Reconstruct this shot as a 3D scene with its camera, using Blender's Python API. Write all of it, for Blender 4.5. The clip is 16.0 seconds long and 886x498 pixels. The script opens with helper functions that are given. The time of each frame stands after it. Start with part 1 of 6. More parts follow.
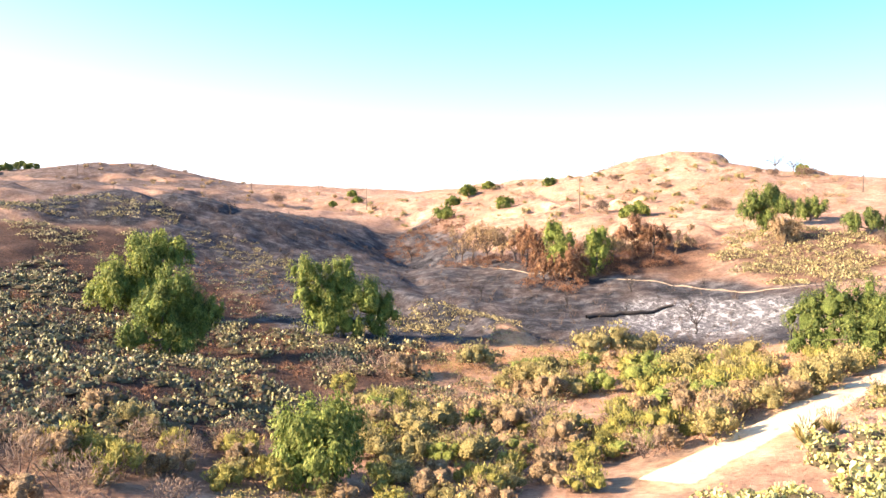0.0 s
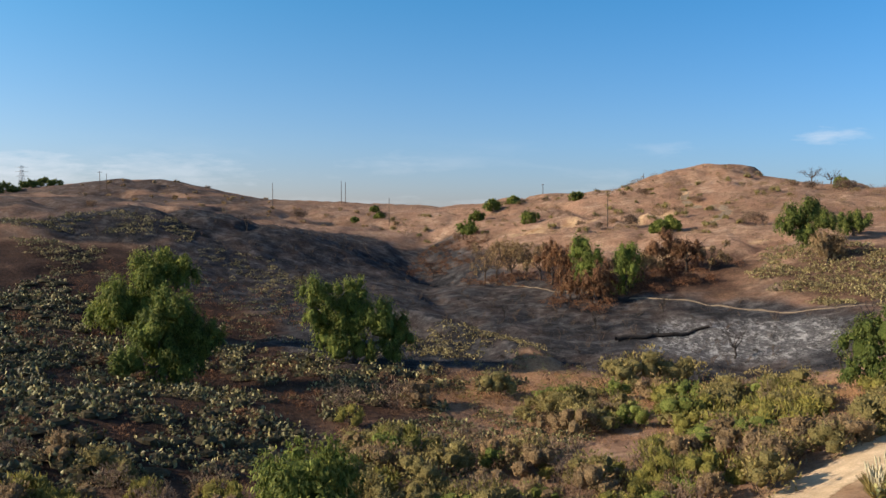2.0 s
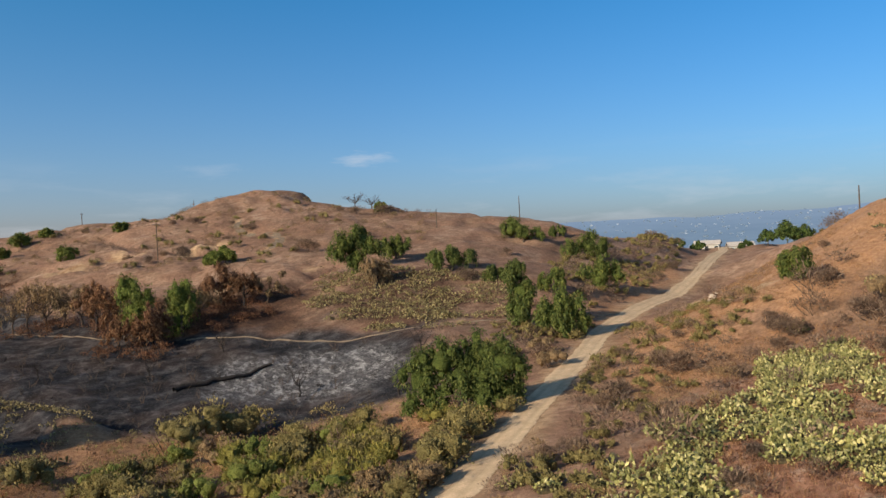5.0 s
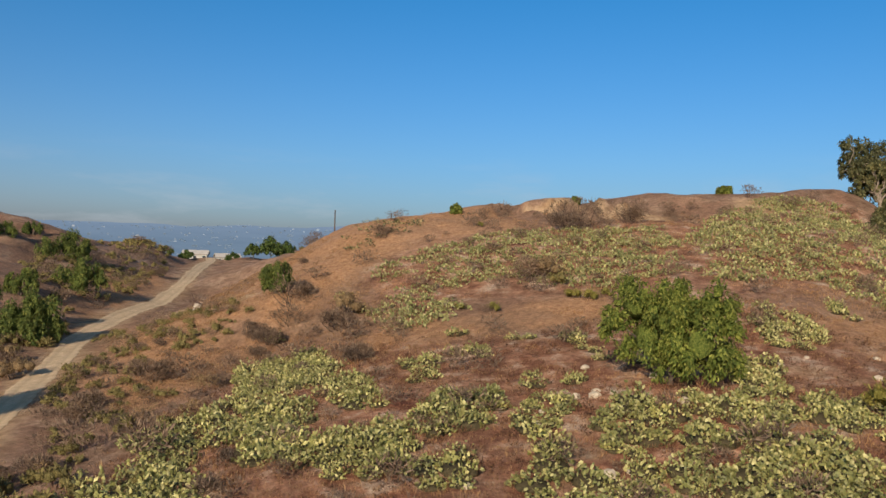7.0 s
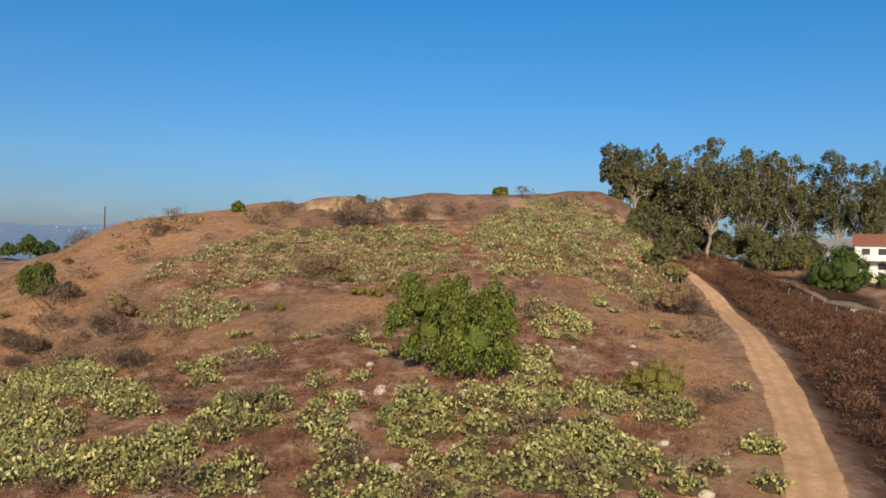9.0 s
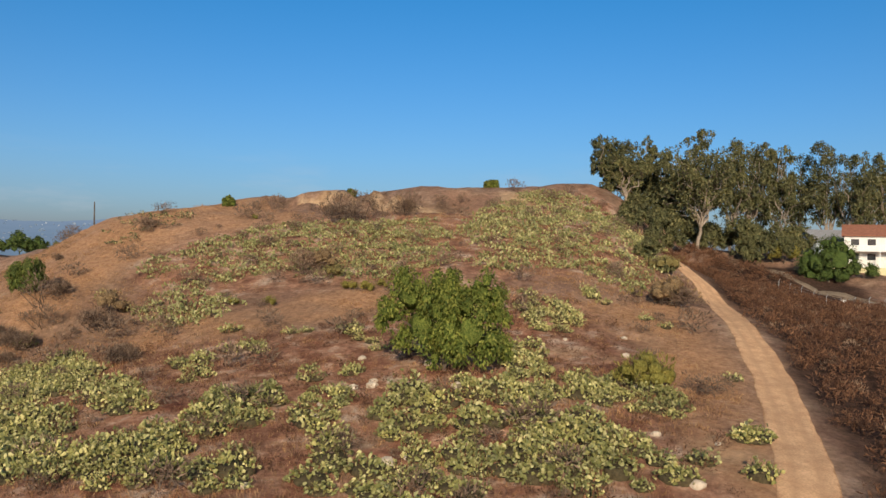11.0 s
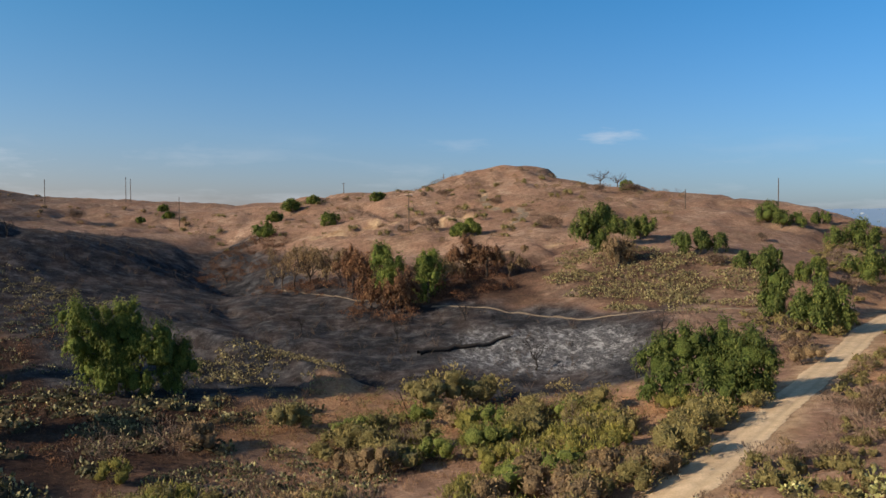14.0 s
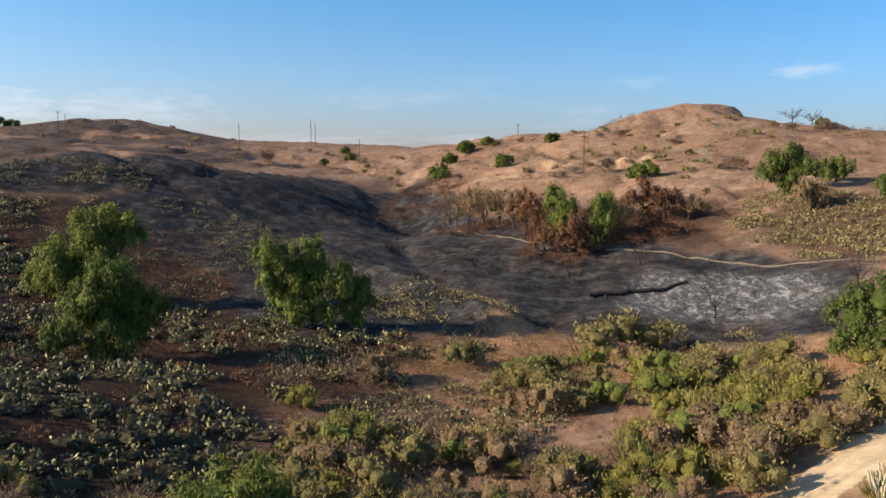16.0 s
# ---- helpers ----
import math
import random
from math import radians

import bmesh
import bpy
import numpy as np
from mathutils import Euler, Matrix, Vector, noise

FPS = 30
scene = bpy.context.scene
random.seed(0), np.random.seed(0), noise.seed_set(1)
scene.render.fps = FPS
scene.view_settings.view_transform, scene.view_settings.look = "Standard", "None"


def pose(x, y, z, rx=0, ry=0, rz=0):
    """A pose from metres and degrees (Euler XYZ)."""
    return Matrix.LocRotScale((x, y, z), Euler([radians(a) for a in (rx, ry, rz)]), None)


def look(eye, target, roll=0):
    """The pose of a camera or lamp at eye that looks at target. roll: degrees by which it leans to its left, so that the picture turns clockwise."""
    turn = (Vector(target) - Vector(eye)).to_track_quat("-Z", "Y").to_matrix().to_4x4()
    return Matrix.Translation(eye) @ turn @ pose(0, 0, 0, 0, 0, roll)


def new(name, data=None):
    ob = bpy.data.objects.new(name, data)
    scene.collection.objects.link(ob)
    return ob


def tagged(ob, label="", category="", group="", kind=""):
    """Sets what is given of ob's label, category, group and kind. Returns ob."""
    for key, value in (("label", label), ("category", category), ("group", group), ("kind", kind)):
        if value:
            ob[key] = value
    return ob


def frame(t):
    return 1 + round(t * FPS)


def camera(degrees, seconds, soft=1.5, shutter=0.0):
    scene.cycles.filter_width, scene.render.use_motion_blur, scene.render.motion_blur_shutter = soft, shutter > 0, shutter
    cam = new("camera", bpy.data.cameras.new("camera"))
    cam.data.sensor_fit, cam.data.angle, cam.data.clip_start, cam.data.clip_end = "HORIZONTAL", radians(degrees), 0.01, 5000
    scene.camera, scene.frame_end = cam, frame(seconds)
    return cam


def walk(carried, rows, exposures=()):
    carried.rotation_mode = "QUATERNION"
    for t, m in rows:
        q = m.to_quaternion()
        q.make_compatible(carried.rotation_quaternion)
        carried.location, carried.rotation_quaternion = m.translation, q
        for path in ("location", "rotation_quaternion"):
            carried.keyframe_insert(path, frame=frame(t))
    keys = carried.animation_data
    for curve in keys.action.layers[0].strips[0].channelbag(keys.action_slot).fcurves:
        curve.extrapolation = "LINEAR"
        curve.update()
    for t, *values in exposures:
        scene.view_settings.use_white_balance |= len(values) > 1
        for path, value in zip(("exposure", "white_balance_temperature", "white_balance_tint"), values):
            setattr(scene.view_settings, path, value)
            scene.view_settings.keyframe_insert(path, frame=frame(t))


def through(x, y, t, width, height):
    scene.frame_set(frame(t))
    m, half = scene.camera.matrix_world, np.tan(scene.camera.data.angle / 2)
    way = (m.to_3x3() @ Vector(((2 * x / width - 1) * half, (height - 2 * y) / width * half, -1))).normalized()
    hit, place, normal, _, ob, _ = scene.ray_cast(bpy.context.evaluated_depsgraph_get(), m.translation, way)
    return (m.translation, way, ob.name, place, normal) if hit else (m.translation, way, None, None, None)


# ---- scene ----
# ---- the camera and its way ----
cam = camera(55.8, 16.0, soft=1.5)
# seconds, eye x y z, heading to the left of +y, pitch up, roll (degrees)
PATH = [
    (0.0, 0.0, 0.0, 20.0, 0.0, -2.25, 0.17),
    (0.5, 0.21, 2.79, 19.97, 0.48, -0.98, -0.06),
    (1.0, 0.46, 4.58, 19.89, 0.85, -1.33, -0.06),
    (1.5, 0.78, 5.85, 19.91, 1.36, -1.28, -0.06),
    (2.0, 1.04, 7.20, 20.19, 1.84, -1.22, -0.01),
    (2.5, 1.34, 8.44, 20.49, 2.35, -1.18, 0.02),
    (3.0, 1.56, 9.84, 20.81, 2.84, -1.11, 0.10),
    (3.5, 1.74, 11.43, 21.31, 3.18, -1.09, 1.86),
    (3.7, 1.88, 12.05, 21.55, 1.35, -1.04, 1.6),
    (3.8, 1.96, 12.35, 21.66, -0.05, -1.02, 1.4),
    (3.9, 2.05, 12.62, 21.77, -4.8, -0.97, 1.2),
    (4.0, 2.13, 12.88, 21.88, -9.65, -0.92, 0.91),
    (4.1, 2.21, 13.15, 21.99, -15.1, -0.88, 0.35),
    (4.2, 2.30, 13.42, 22.10, -20.2, -0.83, -0.25),
    (4.3, 2.38, 13.68, 22.20, -24.0, -0.78, -0.85),
    (4.4, 2.45, 13.92, 22.31, -26.2, -0.74, -1.45),
    (4.5, 2.52, 14.13, 22.41, -27.0, -0.70, -2.02),
    (4.7, 2.50, 14.36, 22.47, -27.65, -0.48, -3.1),
    (5.5, 2.40, 14.42, 22.46, -29.2, -0.45, -1.6),
    (6.3, 2.30, 14.40, 22.45, -32.5, -0.55, 0.6),
    (6.55, 2.30, 14.40, 22.45, -40.0, -0.58, 1.4),
    (6.8, 2.30, 14.40, 22.45, -52.9, -0.56, 1.82),
    (6.9, 2.30, 14.40, 22.45, -57.9, -0.30, 1.78),
    (7.0, 2.30, 14.40, 22.45, -62.05, -0.15, 1.73),
    (7.5, 2.30, 14.40, 22.45, -64.27, -0.13, 1.59),
    (8.0, 2.30, 14.40, 22.45, -65.27, -0.12, 1.61),
    (8.1, 2.30, 14.40, 22.45, -66.0, -0.08, 1.61),
    (8.2, 2.30, 14.40, 22.45, -68.6, 0.03, 1.61),
    (8.3, 2.30, 14.40, 22.45, -72.2, 0.14, 1.60),
    (8.4, 2.30, 14.40, 22.45, -74.8, 0.20, 1.60),
    (8.5, 2.30, 14.40, 22.45, -75.54, 0.22, 1.60),
    (9.0, 2.30, 14.40, 22.45, -76.69, 0.16, 1.50),
    (9.2, 2.30, 14.40, 22.45, -77.05, 0.13, 1.46),
    (10.2, 2.30, 14.40, 22.45, -78.1, -0.15, 1.2),
    (11.3, 2.30, 14.40, 22.45, -75.99, -0.50, 0.98),
    (11.5, 2.30, 14.40, 22.45, -73.85, -0.60, 0.90),
    (12.0, 2.30, 14.40, 22.45, -63.16, -0.92, 0.82),
    (12.5, 2.30, 14.40, 22.45, -50.18, -1.21, 0.47),
    (13.0, 2.30, 14.40, 22.45, -36.85, -1.41, 0.33),
    (13.5, 2.30, 14.40, 22.45, -25.04, -1.53, 0.05),
    (14.0, 2.30, 14.40, 22.45, -11.59, -1.64, -0.18),
    (14.5, 2.30, 14.40, 22.45, -2.78, -1.63, -0.36),
    (15.0, 2.30, 14.40, 22.45, -1.72, -1.65, -0.22),
    (15.1, 2.30, 14.40, 22.45, -1.55, -3.9, -0.2),
    (15.2, 2.30, 14.40, 22.45, -1.38, -5.4, -0.2),
    (15.5, 2.30, 14.40, 22.45, -0.85, -5.50, -0.18),
    (16.0, 2.30, 14.40, 22.45, 0.26, -5.59, -0.19),
]


def heading(x, y, z, yaw, pitch, roll):
    a, b = radians(yaw), radians(pitch)
    return look((x, y, z), (x - math.sin(a) * math.cos(b) * 10, y + math.cos(a) * math.cos(b) * 10, z + math.sin(b) * 10), roll)


# seconds, stops, kelvin, tint: the picture starts washed out and settles
EXPOSURES = [(0.0, 2.42, 6950, 20), (0.2, 2.08, 6950, 18), (0.5, 1.58, 6650, 16), (0.8, 1.05, 6600, 14), (1.1, 0.70, 6550, 12), (1.6, 0.53, 6550, 10), (3.5, 0.47, 6500, 10), (4.5, 0.28, 6500, 10), (7.0, -0.07, 6500, 10), (9.2, -0.07, 6500, 10), (12.0, -0.07, 6500, 10), (13.5, 0.06, 6500, 10), (14.0, 0.2, 6500, 10), (14.5, 0.36, 6500, 10), (15.0, 0.45, 6500, 10), (15.5, 0.5, 6500, 10), (16.0, 0.66, 6500, 10)]
walk(cam, [(row[0], heading(*row[1:])) for row in PATH], EXPOSURES)

# ---- daylight ----
SUN_AZ, SUN_EL = 100.0, 23.0  # degrees to the left of +y, and above the horizon
world = bpy.data.worlds.new("daylight")
scene.world = world
world.use_nodes = True
wn, wl = world.node_tree.nodes, world.node_tree.links
sky = wn.new("ShaderNodeTexSky")
sky.sky_type, sky.sun_disc = "NISHITA", False
sky.sun_elevation, sky.sun_rotation = radians(SUN_EL), radians(-SUN_AZ)
sky.air_density, sky.dust_density, sky.ozone_density = 1.0, 0.9, 3.0
place = wn.new("ShaderNodeTexCoord")
high = wn.new("ShaderNodeSeparateXYZ")
wl.new(place.outputs["Generated"], high.inputs[0])
# dry clear air: deeper blue aloft, paler towards the horizon
air = wn.new("ShaderNodeValToRGB")
air.color_ramp.elements[0].position, air.color_ramp.elements[0].color = 0.0, (0.82, 0.75, 1.02, 1)
air.color_ramp.elements[1].position, air.color_ramp.elements[1].color = 0.30, (0.30, 0.90, 1.25, 1)
low_air = air.color_ramp.elements.new(0.10)
low_air.color = (0.66, 0.85, 1.15, 1)
top_air = air.color_ramp.elements.new(1.0)
top_air.color = (0.72, 0.80, 0.86, 1)
mid_air = air.color_ramp.elements.new(0.46)
mid_air.color = (0.66, 0.86, 0.98, 1)
wl.new(high.outputs[2], air.inputs[0])
blue = wn.new("ShaderNodeMix")
blue.data_type, blue.blend_type = "RGBA", "MULTIPLY"
blue.inputs[0].default_value = 1.0
wl.new(air.outputs[0], blue.inputs[7])
wl.new(sky.outputs[0], blue.inputs[6])
# brighter and paler towards the sun, deeper away from it
sunward = wn.new("ShaderNodeVectorMath")
sunward.operation = "DOT_PRODUCT"
sunward.inputs[1].default_value = (-0.5 * math.sin(radians(SUN_AZ)), 0.5 * math.cos(radians(SUN_AZ)), 0)
lift_up = wn.new("ShaderNodeMath")
lift_up.inputs[1].default_value = 0.5
round_air = wn.new("ShaderNodeValToRGB")
round_air.color_ramp.elements[0].position, round_air.color_ramp.elements[0].color = 0.03, (0.72, 0.92, 0.97, 1)
round_air.color_ramp.elements[1].position, round_air.color_ramp.elements[1].color = 1.0, (1.5, 1.25, 1.05, 1)
for where, tone in ((0.235, (0.89, 0.96, 0.96, 1)), (0.5, (1.2, 1.1, 1.0, 1)), (0.67, (1.36, 1.18, 1.03, 1))):
    round_air.color_ramp.elements.new(where).color = tone
wl.new(place.outputs["Generated"], sunward.inputs[0])
wl.new(sunward.outputs["Value"], lift_up.inputs[0])
wl.new(lift_up.outputs[0], round_air.inputs[0])
glow = wn.new("ShaderNodeMix")
glow.data_type, glow.blend_type = "RGBA", "MULTIPLY"
glow.inputs[0].default_value = 1.0
wl.new(blue.outputs[2], glow.inputs[6])
wl.new(round_air.outputs[0], glow.inputs[7])
# thin broken cloud low over the horizon
squash = wn.new("ShaderNodeMapping")
squash.inputs["Scale"].default_value = (5.0, 5.0, 26.0)
wisps = wn.new("ShaderNodeTexNoise")
wisps.inputs["Scale"].default_value, wisps.inputs["Detail"].default_value, wisps.inputs["Roughness"].default_value = 1.3, 6.0, 0.62
shape = wn.new("ShaderNodeValToRGB")
shape.color_ramp.elements[0].position, shape.color_ramp.elements[1].position = 0.52, 0.72
band = wn.new("ShaderNodeValToRGB")
band.color_ramp.elements[0].position, band.color_ramp.elements[0].color = 0.03, (0.3, 0.3, 0.3, 1)
band.color_ramp.elements[1].position, band.color_ramp.elements[1].color = 0.115, (0, 0, 0, 1)
both = wn.new("ShaderNodeMath")
both.operation = "MULTIPLY"
cloud = wn.new("ShaderNodeMix")
cloud.data_type = "RGBA"
cloud.inputs[7].default_value = (5.6, 6.0, 6.6, 1)
wl.new(place.outputs["Generated"], squash.inputs[0])
wl.new(squash.outputs[0], wisps.inputs["Vector"])
wl.new(wisps.outputs[0], shape.inputs[0])
wl.new(high.outputs[2], band.inputs[0])
wl.new(shape.outputs[0], both.inputs[0])
wl.new(band.outputs[0], both.inputs[1])
wl.new(both.outputs[0], cloud.inputs[0])
wl.new(glow.outputs[2], cloud.inputs[6])
# a few small clouds: the way to each, its half width and its thickness
flatten = wn.new("ShaderNodeMapping")
flatten.inputs["Scale"].default_value = (1, 1, 4.5)
wl.new(place.outputs["Generated"], flatten.inputs[0])
fluff = wn.new("ShaderNodeTexNoise")
fluff.inputs["Scale"].default_value, fluff.inputs["Detail"].default_value, fluff.inputs["Roughness"].default_value = 30.0, 6.0, 0.6
wl.new(flatten.outputs[0], fluff.inputs["Vector"])
last_sky = cloud.outputs[2]
for way, wide, thick in (((0.387, 0.916, 0.102), 0.05, 0.40), ((0.221, 0.971, 0.094), 0.05, 0.16), ((-0.1, 0.992, 0.080), 0.07, 0.16), ((-0.482, 0.874, 0.066), 0.12, 0.5), ((-0.339, 0.938, 0.068), 0.12, 0.32)):
    off = wn.new("ShaderNodeVectorMath")
    off.operation = "DISTANCE"
    off.inputs[1].default_value = (way[0], way[1], way[2] * 4.5)
    wl.new(flatten.outputs[0], off.inputs[0])
    rim = wn.new("ShaderNodeMath")
    rim.operation = "MULTIPLY_ADD"
    rim.inputs[1].default_value, rim.inputs[2].default_value = -0.45 / wide, 0.42
    wl.new(off.outputs["Value"], rim.inputs[0])
    body = wn.new("ShaderNodeMath")
    wl.new(rim.outputs[0], body.inputs[0])
    wl.new(fluff.outputs[0], body.inputs[1])
    soft_rim = wn.new("ShaderNodeMapRange")
    soft_rim.inputs["From Min"].default_value, soft_rim.inputs["From Max"].default_value, soft_rim.inputs["To Max"].default_value = 0.55, 0.95, thick
    wl.new(body.outputs[0], soft_rim.inputs["Value"])
    puff = wn.new("ShaderNodeMix")
    puff.data_type = "RGBA"
    puff.inputs[7].default_value = (5.6, 6.0, 6.6, 1)
    wl.new(soft_rim.outputs[0], puff.inputs[0])
    wl.new(last_sky, puff.inputs[6])
    last_sky = puff.outputs[2]
wl.new(last_sky, wn["Background"].inputs[0])
wn["Background"].inputs[1].default_value = 0.10
sun_data = bpy.data.lights.new("sun", "SUN")
sun_data.energy, sun_data.angle, sun_data.color = 5.0, radians(0.55), (1.0, 0.83, 0.62)
sun = new("sun", sun_data)
sa, se = radians(SUN_AZ), radians(SUN_EL)
sun.matrix_world = look((-math.sin(sa) * math.cos(se) * 500, math.cos(sa) * math.cos(se) * 500, math.sin(se) * 500), (0, 0, 0))
# ---- the lie of the land: spot heights along its slopes, floors and ridges ----
WEST_SLOPE = [(-21, 56, 5.4), (-12, 62, 3.1), (-28, 73, 6.2), (-21, 83, 4.1), (-31, 94, 3.9), (-50, 120, 6.5), (-33, 127, 5.4), (-61, 150, 12.7),
              (-48, 166, 12.0), (-85, 178, 22.3), (-79, 197, 25.7), (-59, 200, 22.2), (-36, 211, 18.1), (-33, 196, 12.3), (-15, 163, 8.0),
              (-12, 110, 3.9), (-50, 97, 8.6), (-91, 166, 20.0)]
BURNT_FLAT = [(-1, 64, 2.2), (-3, 100, 2.3), (5, 129, 3.0), (9, 109, 2.8), (24, 136, 4.0), (40, 137, 5.4), (51, 126, 6.8), (37, 113, 2.7), (18, 103, 2.2),
              (23, 163, 8.0), (-4, 209, 10.1), (11, 189, 9.0), (24, 90, 2.4), (37, 92, 4.1), (32, 70, 5.2), (20, 62, 3.0), (-19, 228, 11.9)]
NORTH_HILLS = [(-16, 284, 20.0), (-29, 323, 24.2), (-11, 414, 31.6), (-56, 376, 33.0), (-87, 394, 33.9), (-148, 407, 45.4), (-199, 394, 41.1),
               (-154, 361, 35.9), (44, 327, 34.0), (64, 313, 38.4), (86, 300, 43.6), (99, 288, 37.8), (109, 268, 36.1), (122, 247, 31.5),
               (28, 238, 21.8), (18, 229, 17.5), (49, 214, 20.4), (62, 200, 20.5), (65, 256, 29.2), (60, 183, 16.7), (37, 181, 12.9), (46, 154, 9.7),
               (57, 159, 12.1), (67, 150, 12.8), (55, 133, 7.9), (79, 166, 17.7)]
ROAD_VALLEY = [(28, 64, 5.7), (37, 70, 5.6), (55, 88, 6.3), (85, 118, 7.3), (120, 140, 9.5), (158, 170, 11.9), (220, 221, 15.1), (133, 210, 26.4),
               (139, 193, 22.7), (181, 216, 21.7), (69, 165, 17.8), (80, 160, 17.8), (87, 150, 16.9), (55, 125, 10.0), (102, 139, 13.1), (234, 249, 15.0),
               (245, 223, 16.0), (138, 125, 11.8), (112, 245, 31.7)]
EAST_HILL = [(95, 113, 8.7), (54, 73, 7.2), (34, 56, 6.1), (76, 74, 10.2), (69, 66, 9.9), (70, 57, 11.8), (40, 45, 8.8), (47, 28, 8.7), (49, 13, 9.6),
             (61, 42, 11.2), (67, 29, 12.6), (75, 20, 13.4), (84, 47, 15.5), (91, 71, 16.6), (84, 81, 15.2), (106, 56, 21.8), (114, 26, 22.7),
             (127, 78, 27.5), (130, 93, 27.0), (140, 114, 24.9), (159, 139, 19.8), (142, 68, 30.1), (162, 56, 33.8), (160, 39, 33.1), (167, 22, 35.4),
             (139, 43, 28.5), (132, 14, 23.9), (152, 147, 15.9)]
GROVE_SLOPE = [(51, 5, 9.9), (77, 4, 12.4), (112, 4, 15.6), (152, 5, 18.6), (181, -4, 22.1), (180, -16, 21.9), (173, -26, 19.2), (100, -9, 14.6),
               (53, -8, 9.0), (72, -8, 11.0), (177, 6, 24.7), (172, 11, 28.0), (171, 17, 32.5)]
OUTER_SLOPES = [(-160, 500, 32), (-60, 480, 20), (0, 540, 15), (60, 440, 16), (110, 400, 14), (160, 340, 12), (178, 270, 12), (320, 330, -4), (300, 230, 2),
                (230, 110, 18), (215, 50, 24), (260, -20, 20), (240, 300, 4), (-260, 460, 30), (-240, 420, 33), (0, 0, 3), (-60, 30, 8), (0, -80, 4), (-120, 60, 14),
                (-160, 140, 22), (90, -80, 13), (180, -110, 18), (-120, -80, 10), (-260, 260, 30), (22, 30, 6)]
RIDGE_ENDS = [(151, 113, 23.8), (156, 105, 25.3), (161, 96, 25.8), (166, 85, 26.5), (170, 74, 28.5), (174, 60, 30.7), (178, 45, 30.1), (179, 34, 31.1),
              (113, 248, 34.1), (122, 234, 30.9), (132, 222, 29.5), (143, 212, 27.6), (153, 214, 22.8), (194, 219, 18.4), (-33, 363, 29.1), (-21, 366, 29.6),
              (92, 297, 43.1), (101, 298, 38.3), (26, 339, 34.5), (202, 6, 21.1), (215, -16, 20.3), (122, 88, 27.7), (133, 71, 28.2)]
SPOTS = np.array(RIDGE_ENDS + WEST_SLOPE + BURNT_FLAT + NORTH_HILLS + ROAD_VALLEY + EAST_HILL + GROVE_SLOPE + OUTER_SLOPES, float)


def kernel(r2):
    return 0.5 * r2 * np.log(r2 + 1e-9)


def fit_land(pts, smooth):
    n = len(pts)
    d2 = ((pts[:, None, :2] - pts[None, :, :2]) ** 2).sum(-1) / 1e4
    flat = np.c_[np.ones(n), pts[:, :2] / 100]
    a = np.block([[kernel(d2) + smooth * np.eye(n), flat], [flat.T, np.zeros((3, 3))]])
    return np.linalg.solve(a, np.r_[pts[:, 2], 0, 0, 0])


LAND = fit_land(SPOTS, 0.004)


def hash2(ix, iy, seed):
    h = (ix.astype(np.int64) * 374761393 + iy.astype(np.int64) * 668265263 + seed * 1442695041) & 0x7FFFFFFF
    h = ((h ^ (h >> 13)) * 1274126177) & 0x7FFFFFFF
    return ((h ^ (h >> 16)) & 0xFFFF) / 65535.0


def vnoise(x, y, size, seed=0):
    """Smooth noise from 0 to 1 with bumps of the given size in metres."""
    u, v = np.asarray(x, float) / size, np.asarray(y, float) / size
    iu, iv = np.floor(u), np.floor(v)
    fu, fv = u - iu, v - iv
    fu, fv = fu * fu * (3 - 2 * fu), fv * fv * (3 - 2 * fv)
    a, b = hash2(iu, iv, seed), hash2(iu + 1, iv, seed)
    c, d = hash2(iu, iv + 1, seed), hash2(iu + 1, iv + 1, seed)
    return (a * (1 - fu) + b * fu) * (1 - fv) + (c * (1 - fu) + d * fu) * fv


def fnoise(x, y, size, seed=0, octaves=4):
    return sum(vnoise(x, y, size / 2**k, seed + 17 * k) / 2**k for k in range(octaves)) / (2 - 0.5 ** (octaves - 1))


def smooth01(x, a, b):
    s = np.clip((np.asarray(x, float) - a) / (b - a), 0, 1)
    return s * s * (3 - 2 * s)


def along(x, y, line):
    """Distance to a line of (x, y) corners, and the way along it."""
    x, y = np.asarray(x, float), np.asarray(y, float)
    best, way, gone = np.full(x.shape, 1e9), np.zeros(x.shape), 0.0
    for (x0, y0), (x1, y1) in zip(line, line[1:]):
        dx, dy = x1 - x0, y1 - y0
        size = math.hypot(dx, dy)
        s = np.clip(((x - x0) * dx + (y - y0) * dy) / size**2, 0, 1)
        d = np.hypot(x - x0 - s * dx, y - y0 - s * dy)
        near = d < best
        best, way = np.where(near, d, best), np.where(near, gone + s * size, way)
        gone += size
    return best, way


VALLEY_ROAD = [(14, 52), (20, 58), (30, 65.5), (40, 75), (55, 89), (70, 103), (86, 118.5), (103, 130), (122, 141), (142, 155), (160, 171), (190, 196), (222, 222), (240, 240)]
EAST_ROAD = [(38, 7), (51.7, 4.6), (60.5, 3.9), (72, 3.1), (82.5, 2.9), (94, 3.2), (112, 3.8), (120, 4.9), (126, 6.6), (131, 8.5)]
FLAT_TRACK = [(96, 127), (84, 126), (70, 128), (58, 132), (51, 139), (45, 148), (38, 155), (30, 160)]
FAINT_TRACK = [(27, 164), (18, 172), (10, 184), (4, 196)]
HILL_TRACK = [(60, 214), (68, 226), (69, 240), (64, 256), (68, 270)]
GULLY = [(-4, 204), (-10, 222), (-14, 246), (-12, 275)]
SPUR = [(-22, 160), (-12, 147), (-3, 136), (4, 127), (9, 117)]
